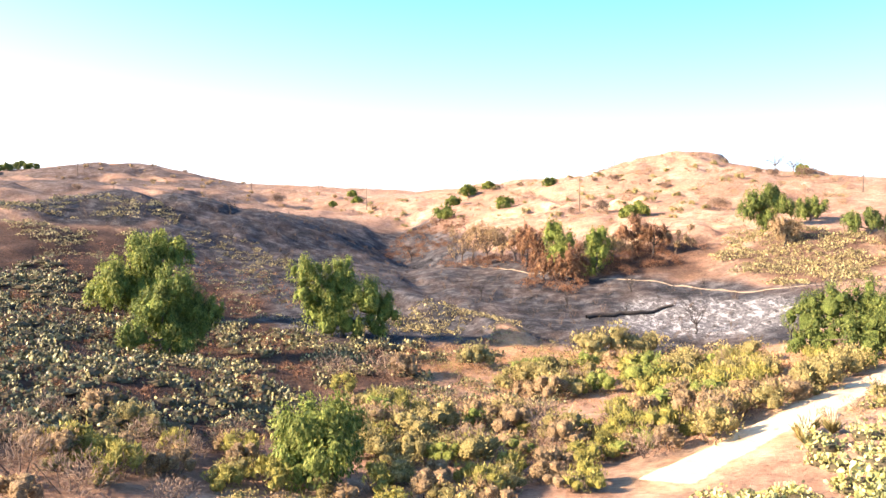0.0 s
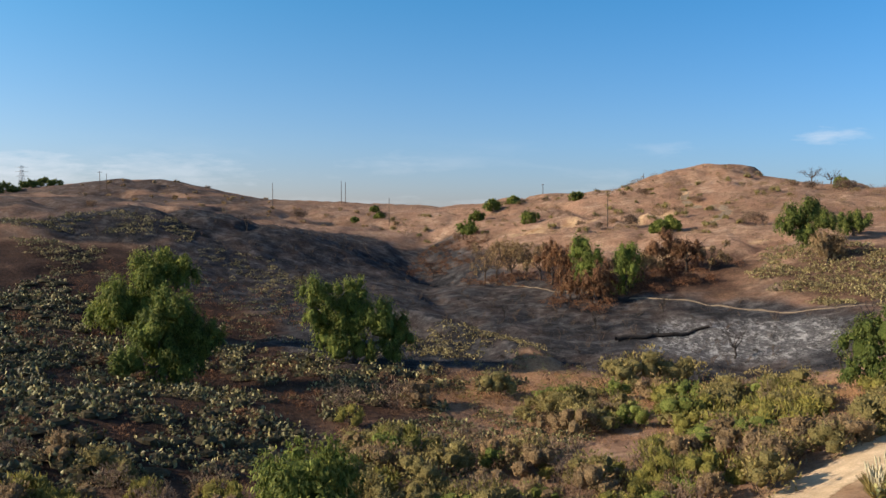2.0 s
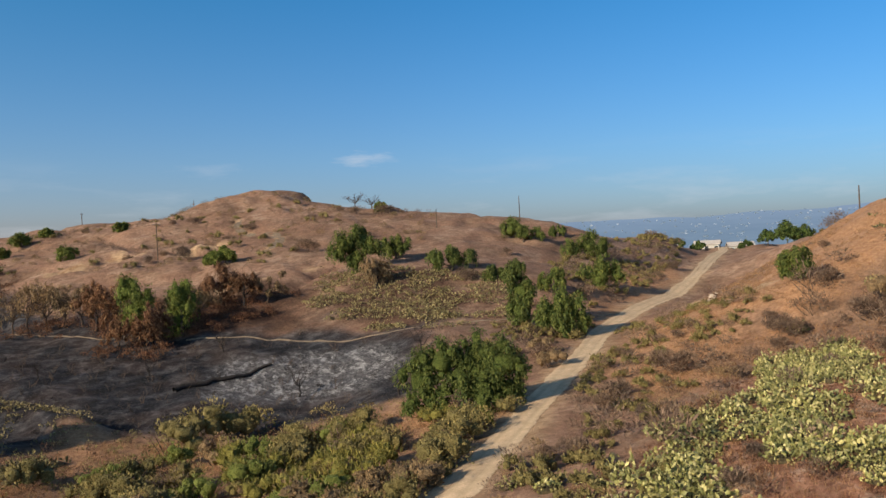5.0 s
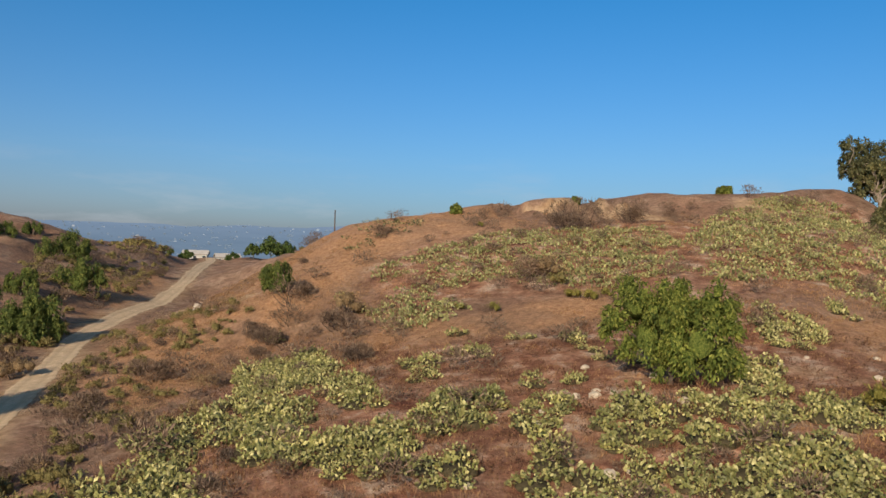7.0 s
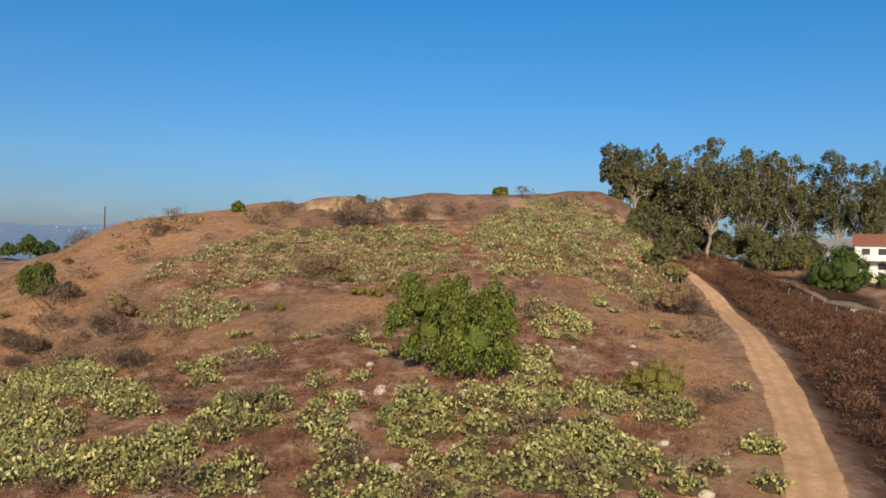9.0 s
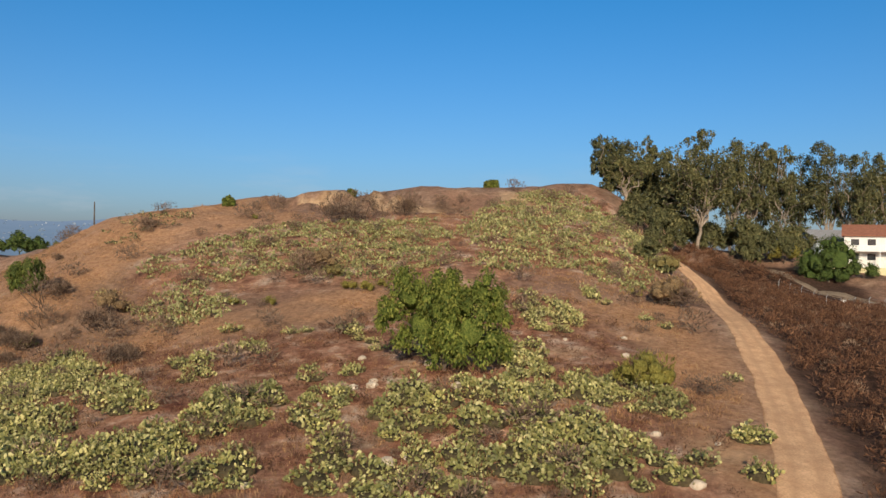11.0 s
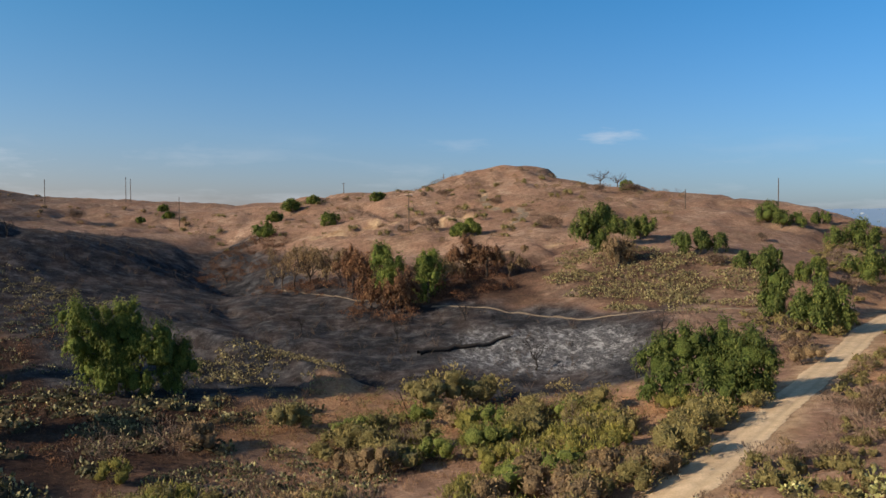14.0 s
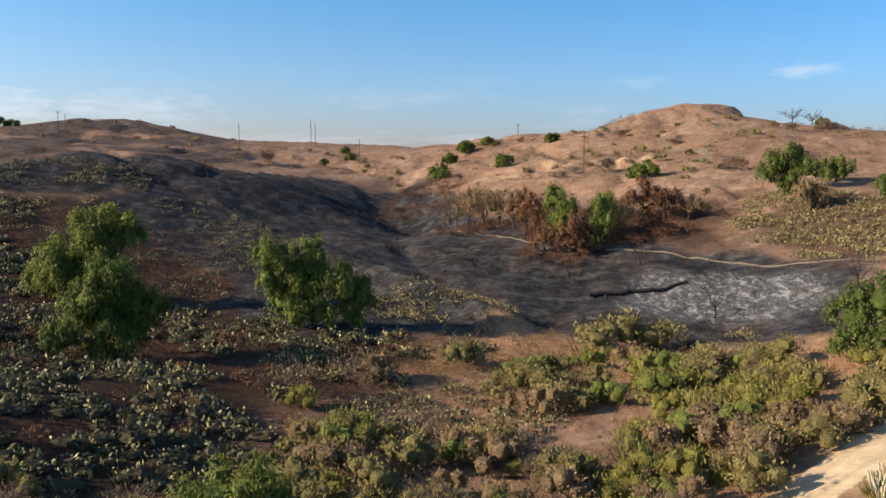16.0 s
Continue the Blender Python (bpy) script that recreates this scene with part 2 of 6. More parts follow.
DITCH = [(14, 122), (8, 131), (1, 145), (-5, 165), (-8, 185)]
BLUFFS = [(14, 244), (28, 244), (40, 236), (52, 232)]
LOWER_BLUFF = [(42, 186), (56, 186), (64, 190)]
CUT_BANK = [(49, 174), (55, 178), (61, 182), (66, 185)]
MESA = [(85, 300), (95, 297)]
SIDE_TRACK = [(104, 122), (102, 108), (95, 98), (89, 90)]
EAST_BLUFF = [(139, 74), (143, 66), (141, 54), (141, 48), (138, 42)]


def bare_land(px, py):
    d2 = ((px[:, None] - SPOTS[None, :, 0]) ** 2 + (py[:, None] - SPOTS[None, :, 1]) ** 2) / 1e4
    return kernel(d2) @ LAND[:-3] + LAND[-3] + LAND[-2] * px / 100 + LAND[-1] * py / 100


# the road climbs evenly: its height at each corner
ROAD_HEIGHTS = [3.3, 3.8, 5.4, 5.6, 6.3, 7.0, 7.7, 9.0, 9.8, 12.1, 12.7, 14.4, 15.2, 15.6]
ROAD_WAY = np.r_[0, np.cumsum([math.dist(a, b) for a, b in zip(VALLEY_ROAD, VALLEY_ROAD[1:])])]
ROAD_STEPS = np.linspace(0, ROAD_WAY[-1], 120)
ROAD_LIFT = np.interp(ROAD_STEPS, ROAD_WAY, ROAD_HEIGHTS) - bare_land(np.interp(ROAD_STEPS, ROAD_WAY, [p[0] for p in VALLEY_ROAD]), np.interp(ROAD_STEPS, ROAD_WAY, [p[1] for p in VALLEY_ROAD]))


def ground(x, y, rough=True):
    x, y = np.atleast_1d(np.asarray(x, float)), np.atleast_1d(np.asarray(y, float))
    z = np.empty(x.shape)
    flat_x, flat_y, flat_z = x.ravel(), y.ravel(), z.ravel()
    for k in range(0, len(flat_x), 20000):
        px, py = flat_x[k:k + 20000], flat_y[k:k + 20000]
        flat_z[k:k + 20000] = bare_land(px, py)
    z = flat_z.reshape(x.shape)
    off, gone = along(x, y, VALLEY_ROAD)
    z = z + (1 - smooth01(off, 2, 16)) * np.interp(gone, ROAD_STEPS, ROAD_LIFT)
    r = np.hypot(x - 2, y - 14)
    z = np.clip(z, -30, 60)
    z = z + (-25 - z) * smooth01(r, 470, 720)
    if rough:
        road = np.minimum(along(x, y, VALLEY_ROAD)[0], along(x, y, EAST_ROAD)[0])
        keep = smooth01(road, 2.2, 6.0)
        far = smooth01(r, 40, 300)
        z = z + keep * ((fnoise(x, y, 14, 3) - 0.5) * (0.9 + 1.1 * far) + (fnoise(x, y, 3.2, 9, 3) - 0.5) * (0.5 + 0.7 * far) - 1.6 * far * smooth01(1 - np.abs(fnoise(x, y, 38, 5) - 0.5) * 9, 0.2, 1))
        z = z + 2.3 * np.exp(-(along(x, y, SPUR)[0] / 3.2) ** 2) - 3.6 * np.exp(-(along(x, y, GULLY)[0] / 8.5) ** 2) - 1.2 * np.exp(-(along(x, y, DITCH)[0] / 3.0) ** 2) - 2.2 * np.exp(-(along(x, y, CUT_BANK)[0] / 1.9) ** 2)
        cap = smooth01(7.5 - along(x, y, MESA)[0], 0, 3.5)
        z = z * (1 - cap) + (43.7 + 0.4 * (z - 43.7)) * cap
        side, depth = (x - 98.5) * 0.95 + (y - 296) * 0.31, (x - 98.5) * -0.31 + (y - 296) * 0.95
        z = z - 3.2 * smooth01(side, 0, 1.6) * np.exp(-(np.maximum(side, 0) / 15) ** 2) * np.exp(-(depth / 14) ** 2)
        for line, drop in ((BLUFFS, 2.0), (LOWER_BLUFF, 1.0), (EAST_BLUFF, 2.4)):
            d = along(x, y, line)[0]
            z = z + drop * (smooth01(fnoise(x, y, 9, 21, 5) + 0.1 * (vnoise(x, y, 2.4, 23) - 0.5), 0.44, 0.56) - 0.5) * np.exp(-(d / 9.0) ** 2)
    return z


def ground_at(x, y):
    return float(ground([x], [y])[0])


# ---- materials ----
def material(name, rough=0.9, spec=0.2):
    m = bpy.data.materials.new(name)
    m.use_nodes = True
    b = m.node_tree.nodes["Principled BSDF"]
    b.inputs["Roughness"].default_value = rough
    b.inputs["Specular IOR Level"].default_value = spec
    return m, m.node_tree.nodes, m.node_tree.links, b


def ramp(nodes, stops, mode="LINEAR"):
    r = nodes.new("ShaderNodeValToRGB")
    r.color_ramp.interpolation = mode
    while len(r.color_ramp.elements) < len(stops):
        r.color_ramp.elements.new(0.5)
    for e, (p, c) in zip(r.color_ramp.elements, stops):
        e.position, e.color = p, (*c, 1)
    return r


def noise_node(nodes, links, scale, detail=5.0, rough=0.6, where="Object"):
    n = nodes.new("ShaderNodeTexNoise")
    n.inputs["Scale"].default_value, n.inputs["Detail"].default_value, n.inputs["Roughness"].default_value = scale, detail, rough
    if where == "World":
        c = nodes.new("ShaderNodeNewGeometry")
        links.new(c.outputs["Position"], n.inputs["Vector"])
    else:
        c = nodes.new("ShaderNodeTexCoord")
        links.new(c.outputs[where], n.inputs["Vector"])
    return n


def mix(nodes, links, fac, a, b, blend="MIX"):
    n = nodes.new("ShaderNodeMix")
    n.data_type, n.blend_type = "RGBA", blend
    for socket, value in ((n.inputs[0], fac), (n.inputs[6], a), (n.inputs[7], b)):
        if isinstance(value, (int, float)):
            socket.default_value = value
        elif isinstance(value, tuple):
            socket.default_value = (*value, 1)
        else:
            links.new(value, socket)
    return n.outputs[2]


def attribute(nodes, name):
    a = nodes.new("ShaderNodeAttribute")
    a.attribute_name = name
    return a.outputs["Fac"]


def bump(nodes, links, shader, height, strength, distance):
    b = nodes.new("ShaderNodeBump")
    b.inputs["Strength"].default_value, b.inputs["Distance"].default_value = strength, distance
    links.new(height, b.inputs["Height"])
    links.new(b.outputs[0], shader.inputs["Normal"])


def ground_material():
    m, n, l, b = material("dry_ground", 0.95, 0.1)
    big, mid, fine = (noise_node(n, l, s, 6, 0.65, "World") for s in (0.035, 0.35, 2.6))
    dry = ramp(n, [(0.28, (0.160, 0.102, 0.076)), (0.42, (0.245, 0.164, 0.123)), (0.56, (0.33, 0.234, 0.178)), (0.75, (0.43, 0.335, 0.268))])
    l.new(mid.outputs[0], dry.inputs[0])
    pale = ramp(n, [(0.35, (0.62, 0.52, 0.42)), (0.6, (1.25, 1.15, 1.05))])
    l.new(big.outputs[0], pale.inputs[0])
    col = mix(n, l, 0.8, dry.outputs[0], pale.outputs[0], "MULTIPLY")
    grain = ramp(n, [(0.3, (0.55, 0.5, 0.46)), (0.7, (1.3, 1.3, 1.3))])
    l.new(fine.outputs[0], grain.inputs[0])
    col = mix(n, l, 0.5, col, grain.outputs[0], "MULTIPLY")
    patch = noise_node(n, l, 0.11, 5, 0.6, "World")
    red = ramp(n, [(0.44, (0, 0, 0)), (0.58, (0.65, 0.65, 0.65))])
    l.new(patch.outputs[0], red.inputs[0])
    col = mix(n, l, red.outputs[0], col, mix(n, l, 0.7, (0.285, 0.165, 0.113), grain.outputs[0], "MULTIPLY"))
    straw = ramp(n, [(0.3, (0.32, 0.165, 0.088)), (0.7, (0.52, 0.305, 0.17))])
    l.new(fine.outputs[0], straw.inputs[0])
    col = mix(n, l, attribute(n, "straw"), col, straw.outputs[0])
    # pale bare earth and broken bluffs
    earth = ramp(n, [(0.35, (0.30, 0.18, 0.10)), (0.6, (0.52, 0.36, 0.22))])
    l.new(mid.outputs[0], earth.inputs[0])
    col = mix(n, l, attribute(n, "bare"), col, earth.outputs[0])
    # leaf litter and dark dead brush; on the western slope also shade painted dark
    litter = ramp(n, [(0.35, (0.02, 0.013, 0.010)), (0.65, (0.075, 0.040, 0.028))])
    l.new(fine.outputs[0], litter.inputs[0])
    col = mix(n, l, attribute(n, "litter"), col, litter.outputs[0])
    # red-brown buckwheat thatch and grey dust between the cactus
    thatch = ramp(n, [(0.32, (0.15, 0.060, 0.040)), (0.45, (0.29, 0.135, 0.083)), (0.54, (0.41, 0.225, 0.145)), (0.66, (0.60, 0.46, 0.35))])
    l.new(mid.outputs[0], thatch.inputs[0])
    col = mix(n, l, attribute(n, "thatch"), col, mix(n, l, 0.6, thatch.outputs[0], grain.outputs[0], "MULTIPLY"))
    # soot and white ash
    soot = ramp(n, [(0.3, (0.009, 0.009, 0.010)), (0.48, (0.027, 0.027, 0.031)), (0.62, (0.075, 0.072, 0.076)), (0.78, (0.16, 0.148, 0.145))])
    l.new(mid.outputs[0], soot.inputs[0])
    col = mix(n, l, attribute(n, "burn"), col, soot.outputs[0])
    fleck = ramp(n, [(0.56, (0, 0, 0)), (0.66, (0.35, 0.35, 0.35))])
    l.new(fine.outputs[0], fleck.inputs[0])
    dusted = n.new("ShaderNodeMath")
    dusted.operation = "MULTIPLY"
    l.new(fleck.outputs[0], dusted.inputs[0])
    l.new(attribute(n, "burn"), dusted.inputs[1])
    col = mix(n, l, dusted.outputs[0], col, (0.20, 0.185, 0.18))
    streak = noise_node(n, l, 1.5, 9, 0.78, "World")
    stretch = n.new("ShaderNodeMapping")
    stretch.inputs["Scale"].default_value, stretch.inputs["Rotation"].default_value = (0.62, 0.26, 0.5), (0, 0, 0.12)
    l.new(streak.inputs["Vector"].links[0].from_socket, stretch.inputs["Vector"])
    l.new(stretch.outputs[0], streak.inputs["Vector"])
    white = ramp(n, [(0.50, (0, 0, 0)), (0.60, (1, 1, 1))])
    l.new(streak.outputs[0], white.inputs[0])
    ash = n.new("ShaderNodeMath")
    ash.operation = "MULTIPLY"
    l.new(attribute(n, "ash"), ash.inputs[0])
    l.new(white.outputs[0], ash.inputs[1])
    pale_ash = ramp(n, [(0.38, (0.035, 0.035, 0.038)), (0.5, (0.12, 0.115, 0.118)), (0.66, (0.22, 0.21, 0.21))])
    l.new(fine.outputs[0], pale_ash.inputs[0])
    half_ash = n.new("ShaderNodeMath")
    half_ash.operation = "MULTIPLY"
    half_ash.inputs[1].default_value = 0.7
    l.new(attribute(n, "ash"), half_ash.inputs[0])
    col = mix(n, l, half_ash.outputs[0], col, pale_ash.outputs[0])
    col = mix(n, l, ash.outputs[0], col, (0.36, 0.35, 0.35))
    crumbs = noise_node(n, l, 1.1, 8, 0.75, "World")
    speck = ramp(n, [(0.34, (0.45, 0.43, 0.42)), (0.5, (0.97, 0.97, 0.97)), (0.68, (1.5, 1.46, 1.42))])
    l.new(crumbs.outputs[0], speck.inputs[0])
    col = mix(n, l, 0.6, col, speck.outputs[0], "MULTIPLY")
    l.new(col, b.inputs["Base Color"])
    bump(n, l, b, crumbs.outputs[0], 0.7, 0.45)
    return m


def leaf_material(name, dark, mid, light, rough=0.55, through=0.25):
    """Leaves: each one a shade of its own, whole plants a little apart, light passing through the blade."""
    m, n, l, b = material(name, rough, 0.3)
    geo = n.new("ShaderNodeNewGeometry")
    shade = ramp(n, [(0.0, dark), (0.5, mid), (1.0, light)])
    l.new(geo.outputs["Random Per Island"], shade.inputs[0])
    clump = noise_node(n, l, 0.55, 3, 0.5, "World")
    tint = ramp(n, [(0.35, (0.62, 0.62, 0.60)), (0.65, (1.25, 1.22, 1.1))])
    l.new(clump.outputs[0], tint.inputs[0])
    col = mix(n, l, 0.8, shade.outputs[0], tint.outputs[0], "MULTIPLY")
    info = n.new("ShaderNodeObjectInfo")
    own = ramp(n, [(0.0, (0.78, 0.80, 0.8)), (1.0, (1.2, 1.15, 1.05))])
    l.new(info.outputs["Random"], own.inputs[0])
    col = mix(n, l, 0.9, col, own.outputs[0], "MULTIPLY")
    l.new(col, b.inputs["Base Color"])
    if through:
        t = n.new("ShaderNodeBsdfTranslucent")
        l.new(col, t.inputs[0])
        s = n.new("ShaderNodeMixShader")
        s.inputs[0].default_value = through
        l.new(b.outputs[0], s.inputs[1])
        l.new(t.outputs[0], s.inputs[2])
        l.new(s.outputs[0], n["Material Output"].inputs[0])
    MASS[name] = mass_material(name + "_mass", dark, mid, light)
    return m


MASS = {}


def mass_material(name, dark, mid, light, rough=0.8):
    """The close inner foliage of a crown, in the colours of its leaves."""
    m, n, l, b = material(name, rough, 0.15)
    fine, wide = noise_node(n, l, 7.0, 4, 0.7, "World"), noise_node(n, l, 0.8, 3, 0.5, "World")
    r = ramp(n, [(0.32, dark), (0.5, mid), (0.72, light)])
    l.new(fine.outputs[0], r.inputs[0])
    g = ramp(n, [(0.35, (0.7, 0.7, 0.7)), (0.65, (1.15, 1.15, 1.1))])
    l.new(wide.outputs[0], g.inputs[0])
    l.new(mix(n, l, 0.8, r.outputs[0], g.outputs[0], "MULTIPLY"), b.inputs["Base Color"])
    bump(n, l, b, fine.outputs[0], 1.0, 0.3)
    return m


def plain_material(name, low, high, scale=3.0, rough=0.85, strength=0.4, where="Object", spec=0.2, metal=0.0):
    m, n, l, b = material(name, rough, spec)
    b.inputs["Metallic"].default_value = metal
    a, c = noise_node(n, l, scale, 6, 0.65, where), noise_node(n, l, scale * 9, 4, 0.6, where)
    r = ramp(n, [(0.3, low), (0.7, high)])
    l.new(a.outputs[0], r.inputs[0])
    g = ramp(n, [(0.3, (0.8, 0.8, 0.8)), (0.7, (1.12, 1.12, 1.12))])
    l.new(c.outputs[0], g.inputs[0])
    l.new(mix(n, l, 0.8, r.outputs[0], g.outputs[0], "MULTIPLY"), b.inputs["Base Color"])
    if strength:
        bump(n, l, b, c.outputs[0], strength, 0.03)
    return m


GROUND = ground_material()
PEPPER = leaf_material("pepper_leaves", (0.062, 0.096, 0.020), (0.148, 0.184, 0.038), (0.30, 0.318, 0.082), 0.75, 0.36)
DARK_PEPPER = leaf_material("dark_pepper_leaves", (0.042, 0.070, 0.017), (0.10, 0.130, 0.030), (0.20, 0.22, 0.058), 0.75, 0.25)
TWIG = plain_material("brown_twigs", (0.05, 0.036, 0.028), (0.14, 0.10, 0.075), 6.0, 0.9)
BARK = plain_material("grey_bark", (0.06, 0.045, 0.035), (0.16, 0.12, 0.09), 4.0)


# ---- meshes ----
def mesh_of(name, verts, faces, mat, smooth=False, inner=None, start=0):
    """A mesh from arrays of corners and of faces, all with the same number of corners."""
    verts, faces = np.asarray(verts, np.float32), np.asarray(faces, np.int32)
    me = bpy.data.meshes.new(name)
    k = faces.shape[1]
    me.vertices.add(len(verts))
    me.vertices.foreach_set("co", verts.ravel())
    me.loops.add(faces.size)
    me.loops.foreach_set("vertex_index", faces.ravel())
    me.polygons.add(len(faces))
    me.polygons.foreach_set("loop_start", np.arange(0, faces.size, k, dtype=np.int32))
    me.polygons.foreach_set("use_smooth", (np.arange(len(faces)) >= start) if inner else np.full(len(faces), smooth))
    me.update(calc_edges=True)
    if mat:
        me.materials.append(mat)
    if inner:
        me.materials.append(inner)
        me.polygons.foreach_set("material_index", (np.arange(len(faces)) >= start).astype(np.int32))
    return me


def thing(name, x, y, z=None, turn=0.0, size=1.0):
    e = new(name)
    e.empty_display_size = 0.2
    e.matrix_world = pose(x, y, ground_at(x, y) if z is None else z, 0, 0, turn)
    e.scale = (size, size, size)
    return e


def child(name, me, parent, label=""):
    ob = new(name, me)
    ob.parent = parent
    if label:
        ob["label"] = label
    return ob


def unit(v):
    return v / np.maximum(np.linalg.norm(v, axis=-1, keepdims=True), 1e-9)


def blades(centres, ways, length, width, rng, out=None):
    """Diamond leaves: corners and faces. out: the way that their flat sides turn to, more or less."""
    ways = unit(ways)
    turned = rng.normal(size=ways.shape) if out is None else out + rng.normal(size=ways.shape) * 0.32
    side = unit(np.cross(ways, unit(turned)))
    length, width = np.broadcast_to(length, len(ways))[:, None], np.broadcast_to(width, len(ways))[:, None]
    v = np.stack([centres - ways * length / 2, centres + side * width / 2, centres + ways * length / 2, centres - side * width / 2], 1)
    return v.reshape(-1, 3), np.arange(len(ways) * 4).reshape(-1, 4)


def tube(points, radii, sides=6):
    points, rings = np.asarray(points, float), []
    for k, p in enumerate(points):
        d = unit(points[min(k + 1, len(points) - 1)] - points[max(k - 1, 0)])
        a = unit(np.cross(d, (0.31, 0.9, 0.2)))
        b = np.cross(d, a)
        t = np.arange(sides) * 2 * np.pi / sides
        rings.append(p + radii[k] * (np.cos(t)[:, None] * a + np.sin(t)[:, None] * b))
    f = [(k * sides + s, k * sides + (s + 1) % sides, (k + 1) * sides + (s + 1) % sides, (k + 1) * sides + s) for k in range(len(points) - 1) for s in range(sides)]
    return np.concatenate(rings), np.array(f)


def joined(pieces):
    verts, faces, base = [], [], 0
    for v, f in pieces:
        verts.append(v)
        faces.append(np.asarray(f) + base)
        base += len(v)
    return np.concatenate(verts), np.concatenate(faces)


def limb(a, b, r0, r1, rng, sag=0.12, steps=5):
    a, b = np.asarray(a, float), np.asarray(b, float)
    s = np.linspace(0, 1, steps)[:, None]
    wob = rng.normal(size=(steps, 3)) * np.linalg.norm(b - a) * sag * np.sin(s * np.pi) * 0.6
    return tube(a + (b - a) * s + wob, r0 + (r1 - r0) * s[:, 0])


def lump_arrays(centres, radii, cuts=2, seed=0, squash=0.9):
    """Rounded, uneven lumps of foliage: cubes blown up to balls and dented."""
    g = np.linspace(-1, 1, cuts + 1)
    verts, faces, base = [], [], 0
    for axis in range(3):
        for sign in (-1, 1):
            u, v = np.meshgrid(g, g, indexing="ij")
            p = np.zeros((cuts + 1, cuts + 1, 3))
            p[..., axis], p[..., (axis + 1) % 3], p[..., (axis + 2) % 3] = sign, u, v * sign
            idx = base + np.arange((cuts + 1) ** 2).reshape(cuts + 1, cuts + 1)
            verts.append(unit(p).reshape(-1, 3))
            faces.append(np.stack([idx[:-1, :-1], idx[1:, :-1], idx[1:, 1:], idx[:-1, 1:]], -1).reshape(-1, 4))
            base += (cuts + 1) ** 2
    ball, quads = np.concatenate(verts), np.concatenate(faces)
    centres, radii = np.asarray(centres, float), np.asarray(radii, float)
    ph = np.random.default_rng(seed).uniform(0, 6, (len(centres), 1, 3))
    dent = 1 + 0.16 * np.sin(ball[None] * 4 + ph).sum(-1, keepdims=True) / 1.7
    v = centres[:, None] + ball[None] * dent * radii[:, None, None] * (1, 1, squash)
    f = (np.arange(len(centres)) * len(ball))[:, None, None] + quads[None]
    return v.reshape(-1, 3), f.reshape(-1, 4)


def crown_leaves(lobes, count, rng, leaf=(0.5, 0.17), weep=1.6, fill=0.15, core=0.5):
    """Drooping boughs set round the lobes of a crown, each a bunch of hanging sprays with gaps between."""
    lobes = np.asarray(lobes, float)
    each = 13 if len(lobes) < 16 else 5
    d = unit(rng.normal(size=(len(lobes), each, 3)) + (0, 0, 0.25))
    d[..., 2] = np.where(d[..., 2] < (-0.9 if weep >= 1 else -0.45), -d[..., 2], d[..., 2])
    size = lobes[:, None, 3] * rng.uniform(0.24, 0.5, (len(lobes), each))
    mid = lobes[:, None, :3] + d * (lobes[:, None, 3] * rng.uniform(0.62, 0.86, (len(lobes), each)))[..., None]
    d, size, mid = d.reshape(-1, 3), size.ravel(), mid.reshape(-1, 3)
    tall = 1 + 0.3 * min(weep, 1.6)
    which = rng.choice(len(mid), size=count, p=size**2 / (size**2).sum())
    e = unit(rng.normal(size=(count, 3)) + d[which] * 0.55)
    grow = np.where(rng.random(count) < fill, rng.uniform(0.3, 0.9, count), rng.uniform(0.78, 1.16, count))
    p = mid[which] + e * (size[which] * grow)[:, None] * (1, 1, tall)
    p[:, 2] -= rng.exponential(weep * 0.16, count).clip(0, weep) * (lobes[:, 3].mean() / 3.0)
    p[:, 2] = np.maximum(p[:, 2], rng.uniform(0.0, 0.35, count))
    ways = e * 0.6 + rng.normal(size=(count, 3)) * 0.4 + np.array([0, 0, -1.0]) * min(weep, 1.3) * 0.8
    scale = rng.uniform(0.6, 1.5, count)
    leaves = blades(p, ways, leaf[0] * scale, leaf[1] * scale, rng, e + (0, 0, 0.2))
    if not core:
        return leaves
    # the close inside of the crown
    ok = lobes[:, 2] - lobes[:, 3] * 0.4 > -0.2
    low = (mid[:, 2] - size * 0.6 > -0.2) & (len(lobes) < 16)
    inner = [leaves, lump_arrays(lobes[ok, :3] - (0, 0, 0.15), lobes[ok, 3] * core, 2, int(count), 1.1)]
    return joined(inner + [lump_arrays(mid[low], size[low] * 0.5, 2, int(count) + 1, tall)] if low.any() else inner)


def leafy_tree(name, x, y, turn, lobes, count, seed, leaves, label, category="tree", leaf=(0.30, 0.105), weep=1.6, bark=None, trunk=0.28, group="", z=None, core=0.5):
    rng = np.random.default_rng(seed)
    top = thing(name, x, y, z, turn)
    lobes = [(q[0], q[1] or rng.uniform(-0.6, 0.6) * q[3], q[2], q[3]) for q in lobes]
    h = max(q[2] for q in lobes)
    fork = np.array([0.1, 0.0, min(0.35 * h, 1.8)])
    parts = [limb((0, 0, -0.4), fork, trunk, trunk * 0.75, rng)]
    child("trunk", mesh_of("trunk", *joined(parts), bark or BARK, True), top)
    boughs = [limb(fork, (q[0] * 0.9, q[1] * 0.9, q[2] * 0.95), trunk * 0.6, trunk * 0.12, rng) for q in lobes]
    child("branching", mesh_of("branching", *joined(boughs), bark or BARK, True), top)
    full = int(count * 1.2)
    child("crown", mesh_of("crown", *crown_leaves(lobes, full, rng, (leaf[0] * 1.15, leaf[1] * 1.2), weep, 0.15, core), leaves, False, MASS[leaves.name], full), top)
    return tagged(top, label, category, group)


